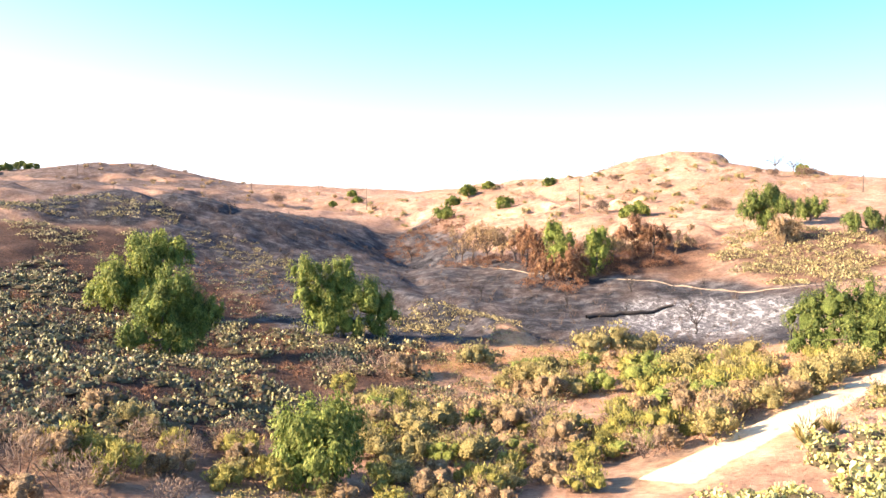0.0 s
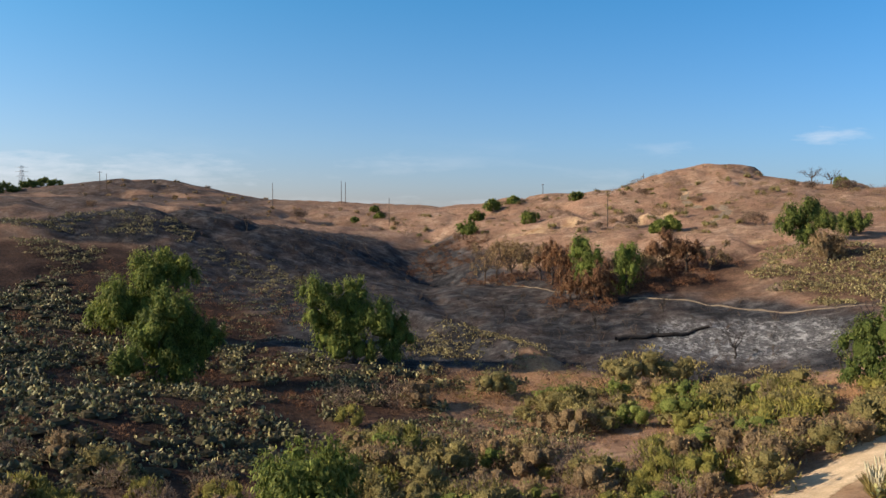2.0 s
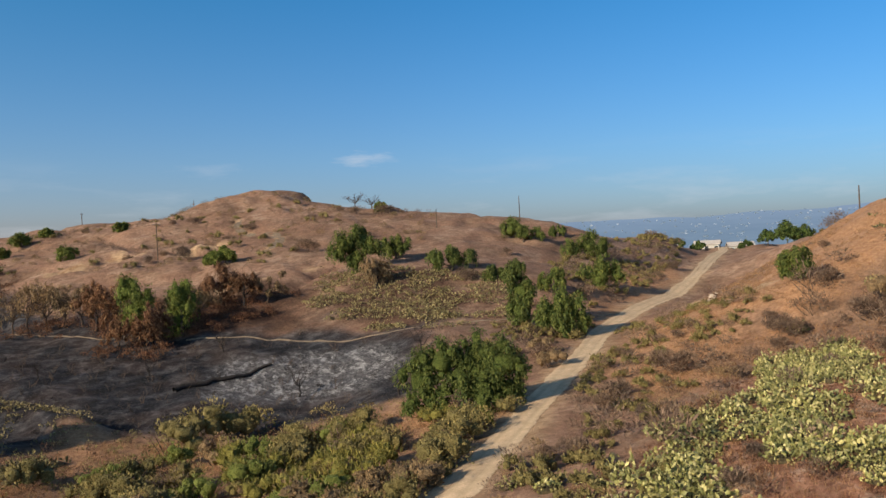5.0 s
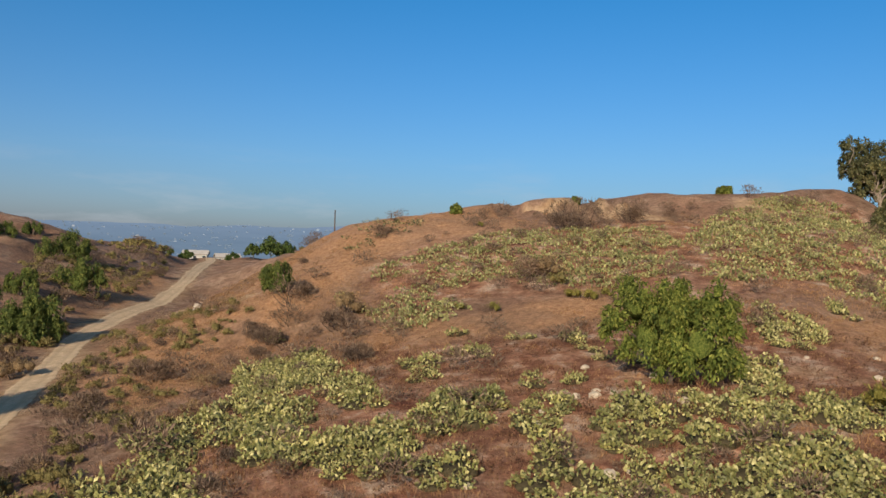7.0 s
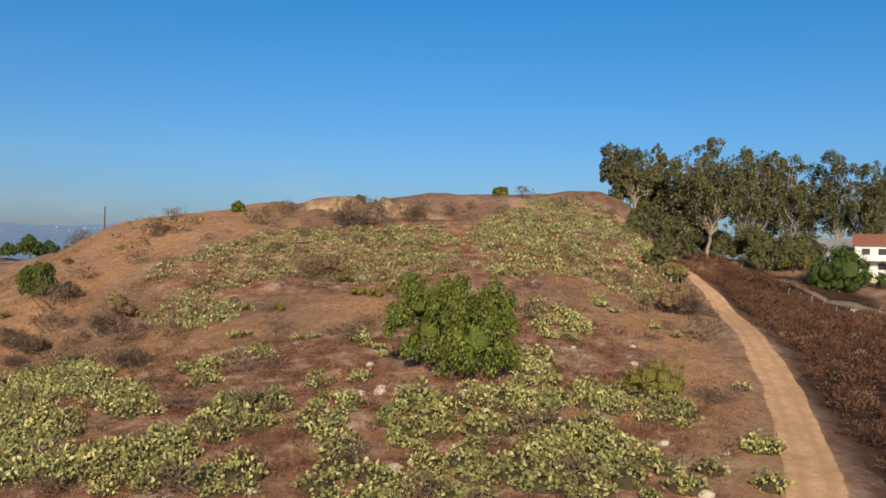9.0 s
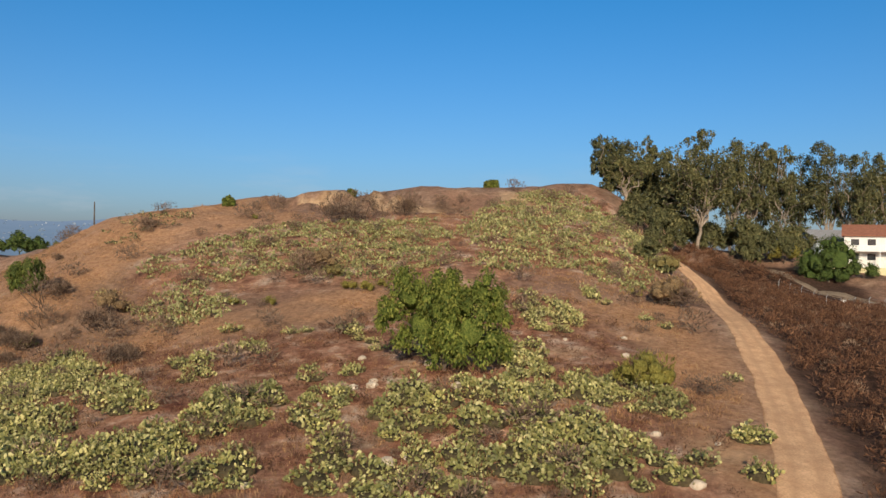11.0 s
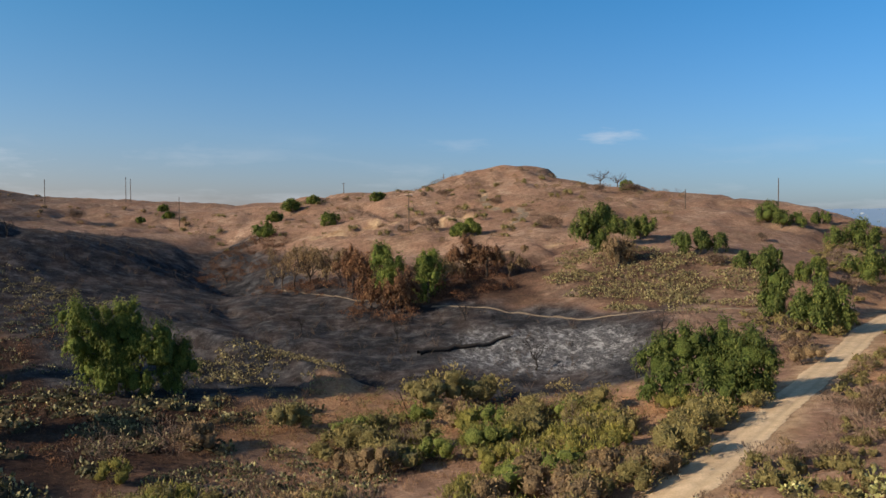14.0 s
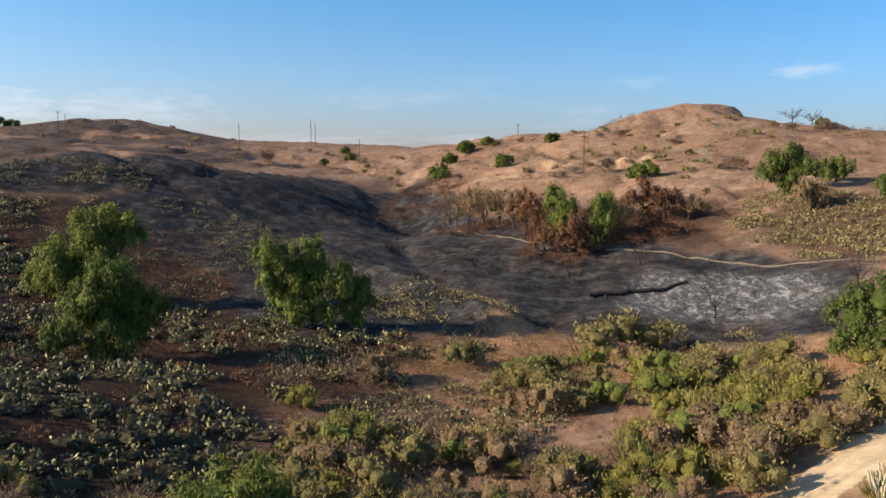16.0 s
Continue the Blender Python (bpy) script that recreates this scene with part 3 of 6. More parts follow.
# ---- the ground: one sheet to the horizon ----
def inside(x, y, corners, soft=4.0, seed=0, wobble=7.0):
    """How far a place lies inside a patch with these corners, with a ragged rim."""
    x, y = np.asarray(x, float), np.asarray(y, float)
    hit = np.zeros(x.shape, bool)
    for (x0, y0), (x1, y1) in zip(corners, corners[1:] + corners[:1]):
        cross = ((y0 > y) != (y1 > y)) & (x < (x1 - x0) * (y - y0) / ((y1 - y0) or 1e-9) + x0)
        hit ^= cross
    d = along(x, y, corners + corners[:1])[0] * np.where(hit, 1, -1)
    return smooth01(d + (fnoise(x, y, 11, 40 + seed) - 0.5) * 2 * wobble, -soft, soft)


BURN = [(12, 122), (21, 114), (29, 107), (37, 106), (46, 106), (55, 121), (62, 133), (57, 145), (47, 154), (38, 162), (23, 163), (19, 181), (13, 193), (3, 240), (-7, 275), (-20, 261), (-30, 268),
        (-50, 262), (-60, 225), (-78, 203), (-92, 182), (-100, 172), (-80, 168), (-62, 180), (-60, 163), (-46, 152), (-34, 138), (-24, 122), (-10, 108), (4, 104)]
FAR_BURN = [(-58, 290), (-80, 360), (-90, 400), (-150, 420), (-215, 400), (-200, 330), (-170, 240), (-112, 172), (-92, 182), (-70, 230)]
ASH = [(34, 143), (46, 140), (53, 127), (47, 113), (40, 117), (32, 121), (26, 130)]
DARK_BRUSH = [(46, 1.5), (75, 1), (110, 1.8), (132, 6), (150, 4), (170, -4), (170, -22), (110, -30), (60, -20)]
WEST_LITTER_SHADE = [(-110, 165), (-80, 168), (-62, 178), (-50, 166), (-34, 160), (-26, 142), (-8, 138), (4, 126), (6, 108), (8, 102), (-8, 84), (-10, 78), (-12, 58), (-30, 44), (-70, 60)]
CACTUS_LITTER = [(67, 74), (74, 68), (76, 60), (76, 48), (80, 42), (96, 30), (92, 20), (84, 14), (72, 10), (56, 8.5), (40, 8), (30, 40), (34, 56), (52, 66)]
UPPER_LITTER = [(98, 75), (118, 63), (132, 52), (142, 39), (157, 22), (154, 10), (126, 9), (104, 13), (96, 40), (84, 56), (80, 62), (88, 68)]


VALLEY_STRAW = [[(0, 106), (5, 117), (11, 119), (17, 113), (10, 100), (4, 94), (-6, 90), (-7, 96)], [(8, 96), (14, 112), (26, 108), (40, 104), (48, 96), (34, 92)], [(43, 104), (49, 88), (42, 79), (34, 74), (29, 73), (33, 86), (38, 106)]]
HILL_STRAW = [[(79, 66), (84, 62), (86, 51), (91, 43), (84, 39), (80, 43), (76, 47), (73, 55), (72, 64)], [(92, 20), (104, 8), (91, 6), (60, 5), (44, 6), (46, 9), (65, 10.5), (79, 12)],
                 [(52, 70), (60, 86), (71, 101), (94, 118), (104, 112), (98, 96), (82, 82), (72, 76)], [(72, 75), (80, 84), (100, 100), (124, 112), (142, 112), (136, 82), (134, 68), (121, 62), (105, 74), (91, 77)],
                 [(86, 116), (110, 136), (150, 164), (140, 176), (104, 144)]]
STRAW_PATCHES = VALLEY_STRAW + HILL_STRAW

def cover(x, y):
    """What lies on the ground: shares of soot, ash, litter and bare earth."""
    burn = np.maximum(inside(x, y, BURN, 3, 1), 0.8 * inside(x, y, FAR_BURN, 12, 2, 16) * smooth01(fnoise(x, y, 16, 79), 0.3, 0.5))
    burn = burn * (0.9 + 0.1 * smooth01(fnoise(x, y, 5, 71), 0.3, 0.6))
    ash = inside(x, y, ASH, 3, 3, 3)
    # western slope nearly all dark litter: shade of trees and slope is painted in
    litter = np.maximum(inside(x, y, DARK_BRUSH, 2, 4, 2) * 0.9, inside(x, y, WEST_LITTER_SHADE, 8, 5) * (0.8 + 0.2 * smooth01(fnoise(x, y, 6, 72), 0.2, 0.45)))
    thatch = np.maximum(inside(x, y, CACTUS_LITTER, 4, 6, 4), 0.75 * inside(x, y, UPPER_LITTER, 4, 9, 5)) * (0.75 + 0.25 * smooth01(fnoise(x, y, 5, 73), 0.4, 0.55))
    litter = np.maximum(litter, 0.7 * inside(x, y, [(51, 163), (66, 168), (80, 158), (76, 140), (62, 130), (57, 136)], 3, 8))
    litter = np.maximum(litter, 0.85 * inside(x, y, [(6, 190), (13, 206), (32, 200), (52, 190), (60, 176), (50, 154), (36, 157), (22, 162)], 4, 11, 5) * smooth01(fnoise(x, y, 5, 83), 0.25, 0.5))
    bare = np.zeros(np.shape(x))
    for line, wide in ((BLUFFS, 5), (LOWER_BLUFF, 2.5), (EAST_BLUFF, 5), (HILL_TRACK, 1.5), (SIDE_TRACK, 2.5)):
        bare = np.maximum(bare, smooth01(fnoise(x, y, 5, 74) - along(x, y, line)[0] / wide * 0.35, 0.36, 0.5))
    bare = np.maximum(bare, 0.9 * smooth01(4.2 - along(x, y, VALLEY_ROAD)[0] + 3 * (fnoise(x, y, 4, 75) - 0.5), 0, 3))
    bare = np.maximum(bare, 0.7 * smooth01(2.2 - along(x, y, EAST_ROAD)[0] + 2 * (fnoise(x, y, 4, 76) - 0.5), 0, 2))
    bare = np.maximum(bare, 0.6 * inside(x, y, CACTUS_LITTER, 5, 6) * smooth01(fnoise(x, y, 4, 77), 0.62, 0.72))
    bare = np.maximum(bare, inside(x, y, [(138, 30), (150, 30), (152, 37), (139, 37)], 1.5, 7, 1.5))
    straw = np.zeros(np.shape(x))
    for k, corners in enumerate(STRAW_PATCHES):
        straw = np.maximum(straw, inside(x, y, corners, 3, 60 + k, 4))
    straw = straw * (0.55 + 0.45 * smooth01(fnoise(x, y, 6, 78), 0.35, 0.55))
    return burn, ash, litter * (1 - bare) * (1 - 0.7 * straw), bare, straw, thatch * (1 - bare) * (1 - straw)


def build_ground():
    turn = np.radians(np.r_[np.arange(-110, 40, 0.4), np.arange(40, 250, 3.0)])
    reach = np.r_[0.02, np.geomspace(6, 34, 24), np.geomspace(34.3, 520, 330), np.geomspace(530, 4900, 40)]
    rr, aa = np.meshgrid(reach, turn, indexing="ij")
    x, y = 2 - np.sin(aa) * rr, 14 + np.cos(aa) * rr
    z = ground(x, y)
    n, k = len(reach), len(turn)
    idx = np.arange(n * k).reshape(n, k)
    nxt = np.roll(idx, -1, 1)
    faces = np.stack([idx[:-1], idx[1:], nxt[1:], nxt[:-1]], -1).reshape(-1, 4)
    faces = np.concatenate([faces, np.c_[idx[0, :-1], idx[0, 1:], np.full(k - 1, idx[0, 0]), np.full(k - 1, idx[0, 0])][:0]])
    me = mesh_of("ground", np.stack([x, y, z], -1).reshape(-1, 3), faces, GROUND, True)
    for name, values in zip(("burn", "ash", "litter", "bare", "straw", "thatch"), cover(x.ravel(), y.ravel())):
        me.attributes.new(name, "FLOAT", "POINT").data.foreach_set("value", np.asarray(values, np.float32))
    return tagged(new("ground", me), "dry grassy hills with a burnt valley floor", "ground", kind="structure")


build_ground()


def road_material(name, low, high, verge, scale=0.5):
    """Packed dust with darker wheel ruts, paler loose edges and a verge of dry thatch."""
    m, n, l, b = material(name, 0.95, 0.1)
    wide, mid, fine = (noise_node(n, l, k, 5, 0.65, "World") for k in (0.22, scale * 2, scale * 16))
    dust = ramp(n, [(0.3, low), (0.7, high)])
    l.new(mid.outputs[0], dust.inputs[0])
    worn = ramp(n, [(0.3, (0.78, 0.76, 0.74)), (0.7, (1.12, 1.1, 1.06))])
    l.new(wide.outputs[0], worn.inputs[0])
    col = mix(n, l, 0.9, dust.outputs[0], worn.outputs[0], "MULTIPLY")
    grain = ramp(n, [(0.3, (0.74, 0.72, 0.7)), (0.7, (1.18, 1.18, 1.18))])
    l.new(fine.outputs[0], grain.inputs[0])
    col = mix(n, l, 0.7, col, grain.outputs[0], "MULTIPLY")
    rut = n.new("ShaderNodeMath")
    rut.operation = "MULTIPLY"
    l.new(attribute(n, "rut"), rut.inputs[0])
    l.new(wide.outputs[0], rut.inputs[1])
    rut.use_clamp = True
    col = mix(n, l, rut.outputs[0], col, tuple(0.8 * c for c in low))
    ragged = n.new("ShaderNodeMath")
    ragged.operation = "MULTIPLY_ADD"
    l.new(mid.outputs[0], ragged.inputs[0])
    ragged.inputs[1].default_value = 0.9
    l.new(attribute(n, "edge"), ragged.inputs[2])
    rim = ramp(n, [(0.62, (1, 1, 1)), (0.86, (0, 0, 0))])
    l.new(ragged.outputs[0], rim.inputs[0])
    thatch = ramp(n, [(0.3, tuple(0.6 * c for c in verge)), (0.7, verge)])
    l.new(fine.outputs[0], thatch.inputs[0])
    l.new(mix(n, l, rim.outputs[0], col, thatch.outputs[0]), b.inputs["Base Color"])
    bump(n, l, b, fine.outputs[0], 0.6, 0.05)
    return m


def ribbon(name, line, half, mat, label, category, lift=0.05, rough=0.35, seed=0):
    """A worn dirt road or track that follows the ground, with ragged edges and shallow ruts."""
    pts = []
    for (x0, y0), (x1, y1) in zip(line, line[1:]):
        steps = max(2, int(math.hypot(x1 - x0, y1 - y0) / 0.5))
        pts += [(x0 + (x1 - x0) * s / steps, y0 + (y1 - y0) * s / steps) for s in range(steps)]
    pts = np.array(pts + [line[-1]], float)
    for _ in range(60):
        pts[1:-1] = pts[1:-1] * 0.5 + (pts[:-2] + pts[2:]) * 0.25
    d = unit(np.gradient(pts, axis=0))
    side = np.c_[-d[:, 1], d[:, 0]]
    cross = np.linspace(-1, 1, 19)
    edge = np.stack([half * 1.3 * (1 + rough * (fnoise(pts[:, 0], pts[:, 1], 5, seed + k, 3) - 0.5)) for k in (1, 2)], 1)
    wide = np.where(cross[None] < 0, edge[:, :1], edge[:, 1:])
    xy = pts[:, None] + side[:, None] * (cross[None] * wide)[..., None]
    z = ground(xy[..., 0], xy[..., 1])
    rut = np.exp(-((np.abs(cross) - 0.38) / 0.11) ** 2)
    z = z + lift - 0.05 * rut[None] - 0.14 * smooth01(np.abs(cross), 0.8, 1.0)[None]
    n, k = len(pts), len(cross)
    idx = np.arange(n * k).reshape(n, k)
    faces = np.stack([idx[:-1, :-1], idx[1:, :-1], idx[1:, 1:], idx[:-1, 1:]], -1).reshape(-1, 4)
    me = mesh_of(name, np.concatenate([xy, z[..., None]], -1).reshape(-1, 3), faces, mat, True)
    for key, row in (("edge", 1 - smooth01(np.abs(cross), 0.55, 1.0)), ("rut", rut)):
        me.attributes.new(key, "FLOAT", "POINT").data.foreach_set("value", np.tile(row, n).astype(np.float32))
    return tagged(new(name, me), label, category, kind="structure")


SAND = road_material("pale_road_dust", (0.54, 0.40, 0.255), (0.74, 0.57, 0.39), (0.34, 0.21, 0.11))
ribbon("road", VALLEY_ROAD, 1.6, SAND, "pale sandy dirt road through the valley", "road", rough=0.55)
RUST_SAND = road_material("orange_road_dust", (0.57, 0.335, 0.19), (0.76, 0.49, 0.29), (0.48, 0.255, 0.13))
ribbon("road_east", EAST_ROAD, 1.35, RUST_SAND, "sandy dirt road climbing towards the grove", "road", seed=5, rough=0.5)
TRODDEN = road_material("trodden_earth", (0.19, 0.15, 0.11), (0.30, 0.235, 0.175), (0.22, 0.16, 0.11))
ribbon("track", FLAT_TRACK, 0.22, TRODDEN, "narrow pale footpath across the burnt flat", "path", seed=9, rough=0.9)
ribbon("track_hill", HILL_TRACK, 1.0, TRODDEN, "pale eroded track up the dry hill", "path", seed=29, rough=0.9)
ribbon("track_faint", FAINT_TRACK, 0.2, TRODDEN, "faint footpath climbing out of the burn", "path", seed=19, rough=0.9)


# ---- green pepper trees ----
def pepper(label, x, y, turn, count, lobes, leaves, seed, weep=1.5):
    near_tree = math.hypot(x - 2, y - 14) < 112
    leafy_tree("pepper_tree", x, y, turn, lobes, count, seed, leaves, label, leaf=(0.27, 0.095) if near_tree else (0.36, 0.13), weep=weep)


pepper("tall green weeping pepper tree on the cactus slope", -41.4, 120.0, 21, 11000, [(-1.5, 0, 8.5, 3.0), (0.9, 0, 9.4, 2.5), (-4.9, 0, 4.9, 3.0), (-7.4, 0, 3.2, 1.9), (3.4, 0, 9.1, 1.9), (-3.0, 0, 3.6, 2.8), (0, 0, 3.9, 3.0)], PEPPER, 1)
pepper("bushy light green pepper tree with several lobes", -31.0, 94.6, 21, 12000, [(0.5, 0, 8.1, 2.1), (-1.6, 0, 5.6, 2.3), (2.0, 0, 5.4, 2.5), (-3.5, 0, 2.7, 2.0), (0, 0, 2.9, 2.6), (3.6, 0, 3.4, 2.0), (4.9, 0, 5.5, 1.2), (1.8, 0, 1.8, 1.7)], PEPPER, 2)
pepper("two-headed dark green pepper tree beside the burnt slope", -13.3, 110.3, 8, 12000, [(-4.5, 0, 8.7, 2.2), (-4.9, 0, 6.0, 1.9), (-3.2, 0, 3.4, 2.3), (-2.2, 0, 6.0, 2.0), (-1.8, 0, 1.8, 2.0), (-0.3, 0, 8.2, 2.4), (0, 0, 4.8, 2.9), (3.4, 0, 4.9, 2.8), (5.6, 0, 3.4, 2.1), (0.7, 0, 1.9, 2.0), (4.2, 0, 1.4, 1.8)], PEPPER, 3)
pepper("broad green pepper tree beside the dirt road", 43.1, 87.3, -29, 12000, [(-4.4, 0, 3.4, 2.3), (-2.2, 0, 5.3, 2.2), (1.1, 0, 5.6, 2.1), (3.8, 0, 5.0, 2.2), (5.6, 0, 4.2, 1.2), (-5.6, 0, 1.2, 1.2), (-2.2, 0, 2.0, 2.0), (1.6, 0, 2.5, 2.3), (4.5, 0, 2.2, 1.6), (-0.6, 0.2, 3.6, 2.2), (3.0, 0.2, 3.6, 2.1), (-3.6, 0.2, 1.4, 1.7)], DARK_PEPPER, 4, 1.0)
pepper("round green pepper tree where path meets road", 76.3, 116.6, -36, 5500, [(-1.7, 0, 3.2, 2.3), (1.7, 0, 3.7, 2.4), (0.2, 0, 5.0, 1.8), (3.5, 0, 2.0, 1.1), (0, 0, 1.7, 2.1)], DARK_PEPPER, 5)
pepper("tall narrow dark green pepper tree", 73.8, 123.5, -33, 5000, [(-0.7, 0, 7.8, 1.8), (-0.3, 0, 8.8, 1.2), (0, 0, 5.4, 2.1), (-0.2, 0, 2.4, 2.1)], DARK_PEPPER, 6)
pepper("low spreading green pepper tree on the valley side", 105.0, 142.5, -39, 4000, [(-3.0, 0, 2.2, 2.1), (0.6, 0, 3.4, 2.5), (3.4, 0, 2.2, 1.5), (-0.6, 0, 1.4, 1.9)], DARK_PEPPER, 7)
pepper("broad dark green pepper tree above the far road", 125.0, 173.2, -38, 4000, [(-3.4, 0, 2.7, 2.3), (0.9, 0, 3.3, 2.9), (4.3, 0, 2.3, 1.9)], DARK_PEPPER, 8)
pepper("green pepper tree below the ridge end", 119.1, 190.1, -34, 3600, [(-3.1, 0, 3.4, 2.6), (0.3, 0, 2.2, 2.1), (3.6, 0, 2.1, 1.7)], DARK_PEPPER, 9)
pepper("small green pepper tree at the ridge end", 132.7, 194.3, -36, 1500, [(-0.8, 0, 1.4, 1.4), (0.8, 0, 1.6, 1.3)], DARK_PEPPER, 10)
pepper("low green pepper thicket on the slope", 79.6, 155.8, -29, 3400, [(-3.1, 0, 2.3, 1.7), (0, 0, 2.6, 2.0), (3.5, 0, 2.4, 1.6)], DARK_PEPPER, 11)
pepper("large bright green pepper tree on the hillside", 66.7, 172.7, -22, 6500, [(-1.6, 0, 5.7, 2.7), (1.2, 0, 6.8, 2.5), (-3.9, 0, 4.4, 1.9), (3.3, 0, 4.9, 1.9), (-0.5, 0, 2.6, 2.2)], DARK_PEPPER, 12)
pepper("green pepper tree on the hillside", 78.5, 178.9, -25, 3000, [(-1.7, 0, 2.7, 2.0), (1.3, 0, 2.7, 2.0)], DARK_PEPPER, 13)
pepper("small olive-green pepper tree behind a taller one", 89.0, 136.8, -35, 2200, [(-1.0, 0, 2.0, 1.4), (1.3, 0, 2.4, 1.6)], DARK_PEPPER, 14)
pepper("low green pepper bush on the cactus bank", 82.1, 145.1, -31, 1600, [(-0.5, 0, 1.5, 1.3), (1.5, 0, 1.2, 1.0)], DARK_PEPPER, 15)
pepper("dense bright green pepper tree among cactus", 66.9, 28.7, -78, 15000, [(-2.8, 0, 6.0, 1.7), (0, 0, 6.4, 1.6), (2.7, 0, 6.3, 1.7), (-4.3, 0, 4.6, 1.2), (-1.8, 0, 3.7, 2.2), (2.1, 0, 3.5, 2.4), (4.1, 0, 2.1, 1.3), (0, 0, 1.8, 1.6), (3.9, 0, 4.8, 1.3), (-3.5, 0, 2.5, 1.0), (-0.4, 0, 5.2, 1.9), (0.3, 0.3, 3.6, 2.2)], PEPPER, 16, 1.0)
pepper("round dark green tree at the foot of the hill", 86.9, 83.4, -51, 4200, [(-1.0, 0, 2.2, 1.2), (0.6, 0, 2.7, 1.3), (1.4, 0, 1.6, 1.0), (-0.9, 0, 1.1, 1.0), (0.4, 0, 1.3, 1.0)], DARK_PEPPER, 17, 1.0)
leafy_tree("pepper_tree", -8.0, 51.4, 9, [(0, 0, 3.6, 2.2), (-1.2, 0, 2.4, 1.8), (1.6, 0, 2.6, 1.8), (0.2, -1, 1.8, 2)], 7000, 40, PEPPER, "small bright green pepper tree in the brush", leaf=(0.26, 0.085), weep=1.2)


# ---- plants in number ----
# older pads inside each clump, kept dark to paint the shade there
CORE_SHADE = plain_material("dark_core_shade", (0.035, 0.03, 0.016), (0.11, 0.085, 0.045), 5.0, 0.9)
CACTUS = leaf_material("cactus_pads", (0.135, 0.145, 0.052), (0.29, 0.28, 0.105), (0.53, 0.48, 0.24), 0.5, 0.0)
# pads toned dark to carry the western slope's shade, with pale tips
DARK_PADS = leaf_material("dark_cactus_pads", (0.030, 0.030, 0.013), (0.085, 0.080, 0.034), (0.38, 0.345, 0.18), 0.5, 0.0)
SCORCHED = leaf_material("scorched_pads", (0.09, 0.07, 0.03), (0.23, 0.18, 0.08), (0.44, 0.37, 0.18), 0.6, 0.0)
SAGE = leaf_material("olive_brush", (0.12, 0.10, 0.036), (0.22, 0.18, 0.068), (0.36, 0.29, 0.125), 0.7, 0.2)
BROOM = leaf_material("yellow_green_brush", (0.13, 0.125, 0.028), (0.23, 0.205, 0.048), (0.37, 0.315, 0.095), 0.7, 0.25)
GREENER = leaf_material("fresh_green_brush", (0.10, 0.13, 0.028), (0.175, 0.20, 0.045), (0.28, 0.28, 0.08), 0.6, 0.25)
BROWNED = leaf_material("brown_brush", (0.14, 0.09, 0.05), (0.26, 0.175, 0.095), (0.40, 0.28, 0.155), 0.85, 0.15)
DEADWOOD = leaf_material("grey_dead_twigs", (0.12, 0.082, 0.062), (0.21, 0.145, 0.112), (0.32, 0.23, 0.18), 0.9, 0.3)
RUSSET = leaf_material("russet_brush", (0.075, 0.034, 0.021), (0.16, 0.075, 0.043), (0.26, 0.135, 0.08), 0.85, 0.1)
RUST = leaf_material("rust_dead_leaves", (0.09, 0.040, 0.022), (0.19, 0.095, 0.05), (0.30, 0.17, 0.095), 0.8, 0.2)
STRAW = leaf_material("dry_grass", (0.22, 0.11, 0.055), (0.36, 0.20, 0.10), (0.52, 0.34, 0.19), 0.8, 0.3)
CHAR = plain_material("charred_wood", (0.012, 0.011, 0.011), (0.06, 0.05, 0.045), 5.0, 0.9)


def pad_shapes(centres, normals, ups, size, sides):
    """Thick oval cactus pads: a rim and two faces."""
    normals = unit(normals)
    ups = unit(ups - (ups * normals).sum(-1, keepdims=True) * normals)
    across = np.cross(normals, ups)
    t = np.arange(sides) * 2 * np.pi / sides
    rim = centres[:, None] + size[:, None, None] * (np.cos(t)[None, :, None] * ups[:, None] + 0.68 * np.sin(t)[None, :, None] * across[:, None])
    thick = (size * 0.16)[:, None] * normals
    v = np.concatenate([rim, (centres + thick)[:, None], (centres - thick)[:, None]], 1)
    s = np.arange(sides)
    f = np.concatenate([np.c_[s, (s + 1) % sides, np.full(sides, sides)], np.c_[(s + 1) % sides, s, np.full(sides, sides + 1)]])
    faces = (np.arange(len(centres)) * (sides + 2))[:, None, None] + f[None]
    return v.reshape(-1, 3), faces.reshape(-1, 3)


def cactus_arrays(pads, seed, radius=1.15, height=0.85, sides=6, size=0.14):
    """A mound of pads that sprout from one another, turned all ways, over older pads darkened as inner shade."""
    rng = np.random.default_rng(seed)
    a, r = rng.uniform(0, 2 * np.pi, pads), radius * np.sqrt(rng.random(pads))
    bumps = 0.75 + 0.35 * np.sin(a * 3 + seed) * (r / radius) + 0.2 * np.sin(a * 5 + 2 * seed)
    dome = height * bumps * np.sqrt(np.maximum(1 - (r / radius) ** 2, 0)) + 0.10
    at = np.c_[np.cos(a) * r, np.sin(a) * r, dome * rng.uniform(0.55, 1.12, pads)]
    up = unit(np.c_[np.cos(a) * r / radius * 0.9, np.sin(a) * r / radius * 0.9, np.full(pads, 0.8)] + rng.normal(size=(pads, 3)) * 0.45)
    normal = rng.normal(size=(pads, 3)) * (1, 1, 0.8)
    big = size * rng.uniform(0.7, 1.3, pads)
    pv, pf = pad_shapes(at, normal, up, big, sides)
    return pv, pf, len(pf)


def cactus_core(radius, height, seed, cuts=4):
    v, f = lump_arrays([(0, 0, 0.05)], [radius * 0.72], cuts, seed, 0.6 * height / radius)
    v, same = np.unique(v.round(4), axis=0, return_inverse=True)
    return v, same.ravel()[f]


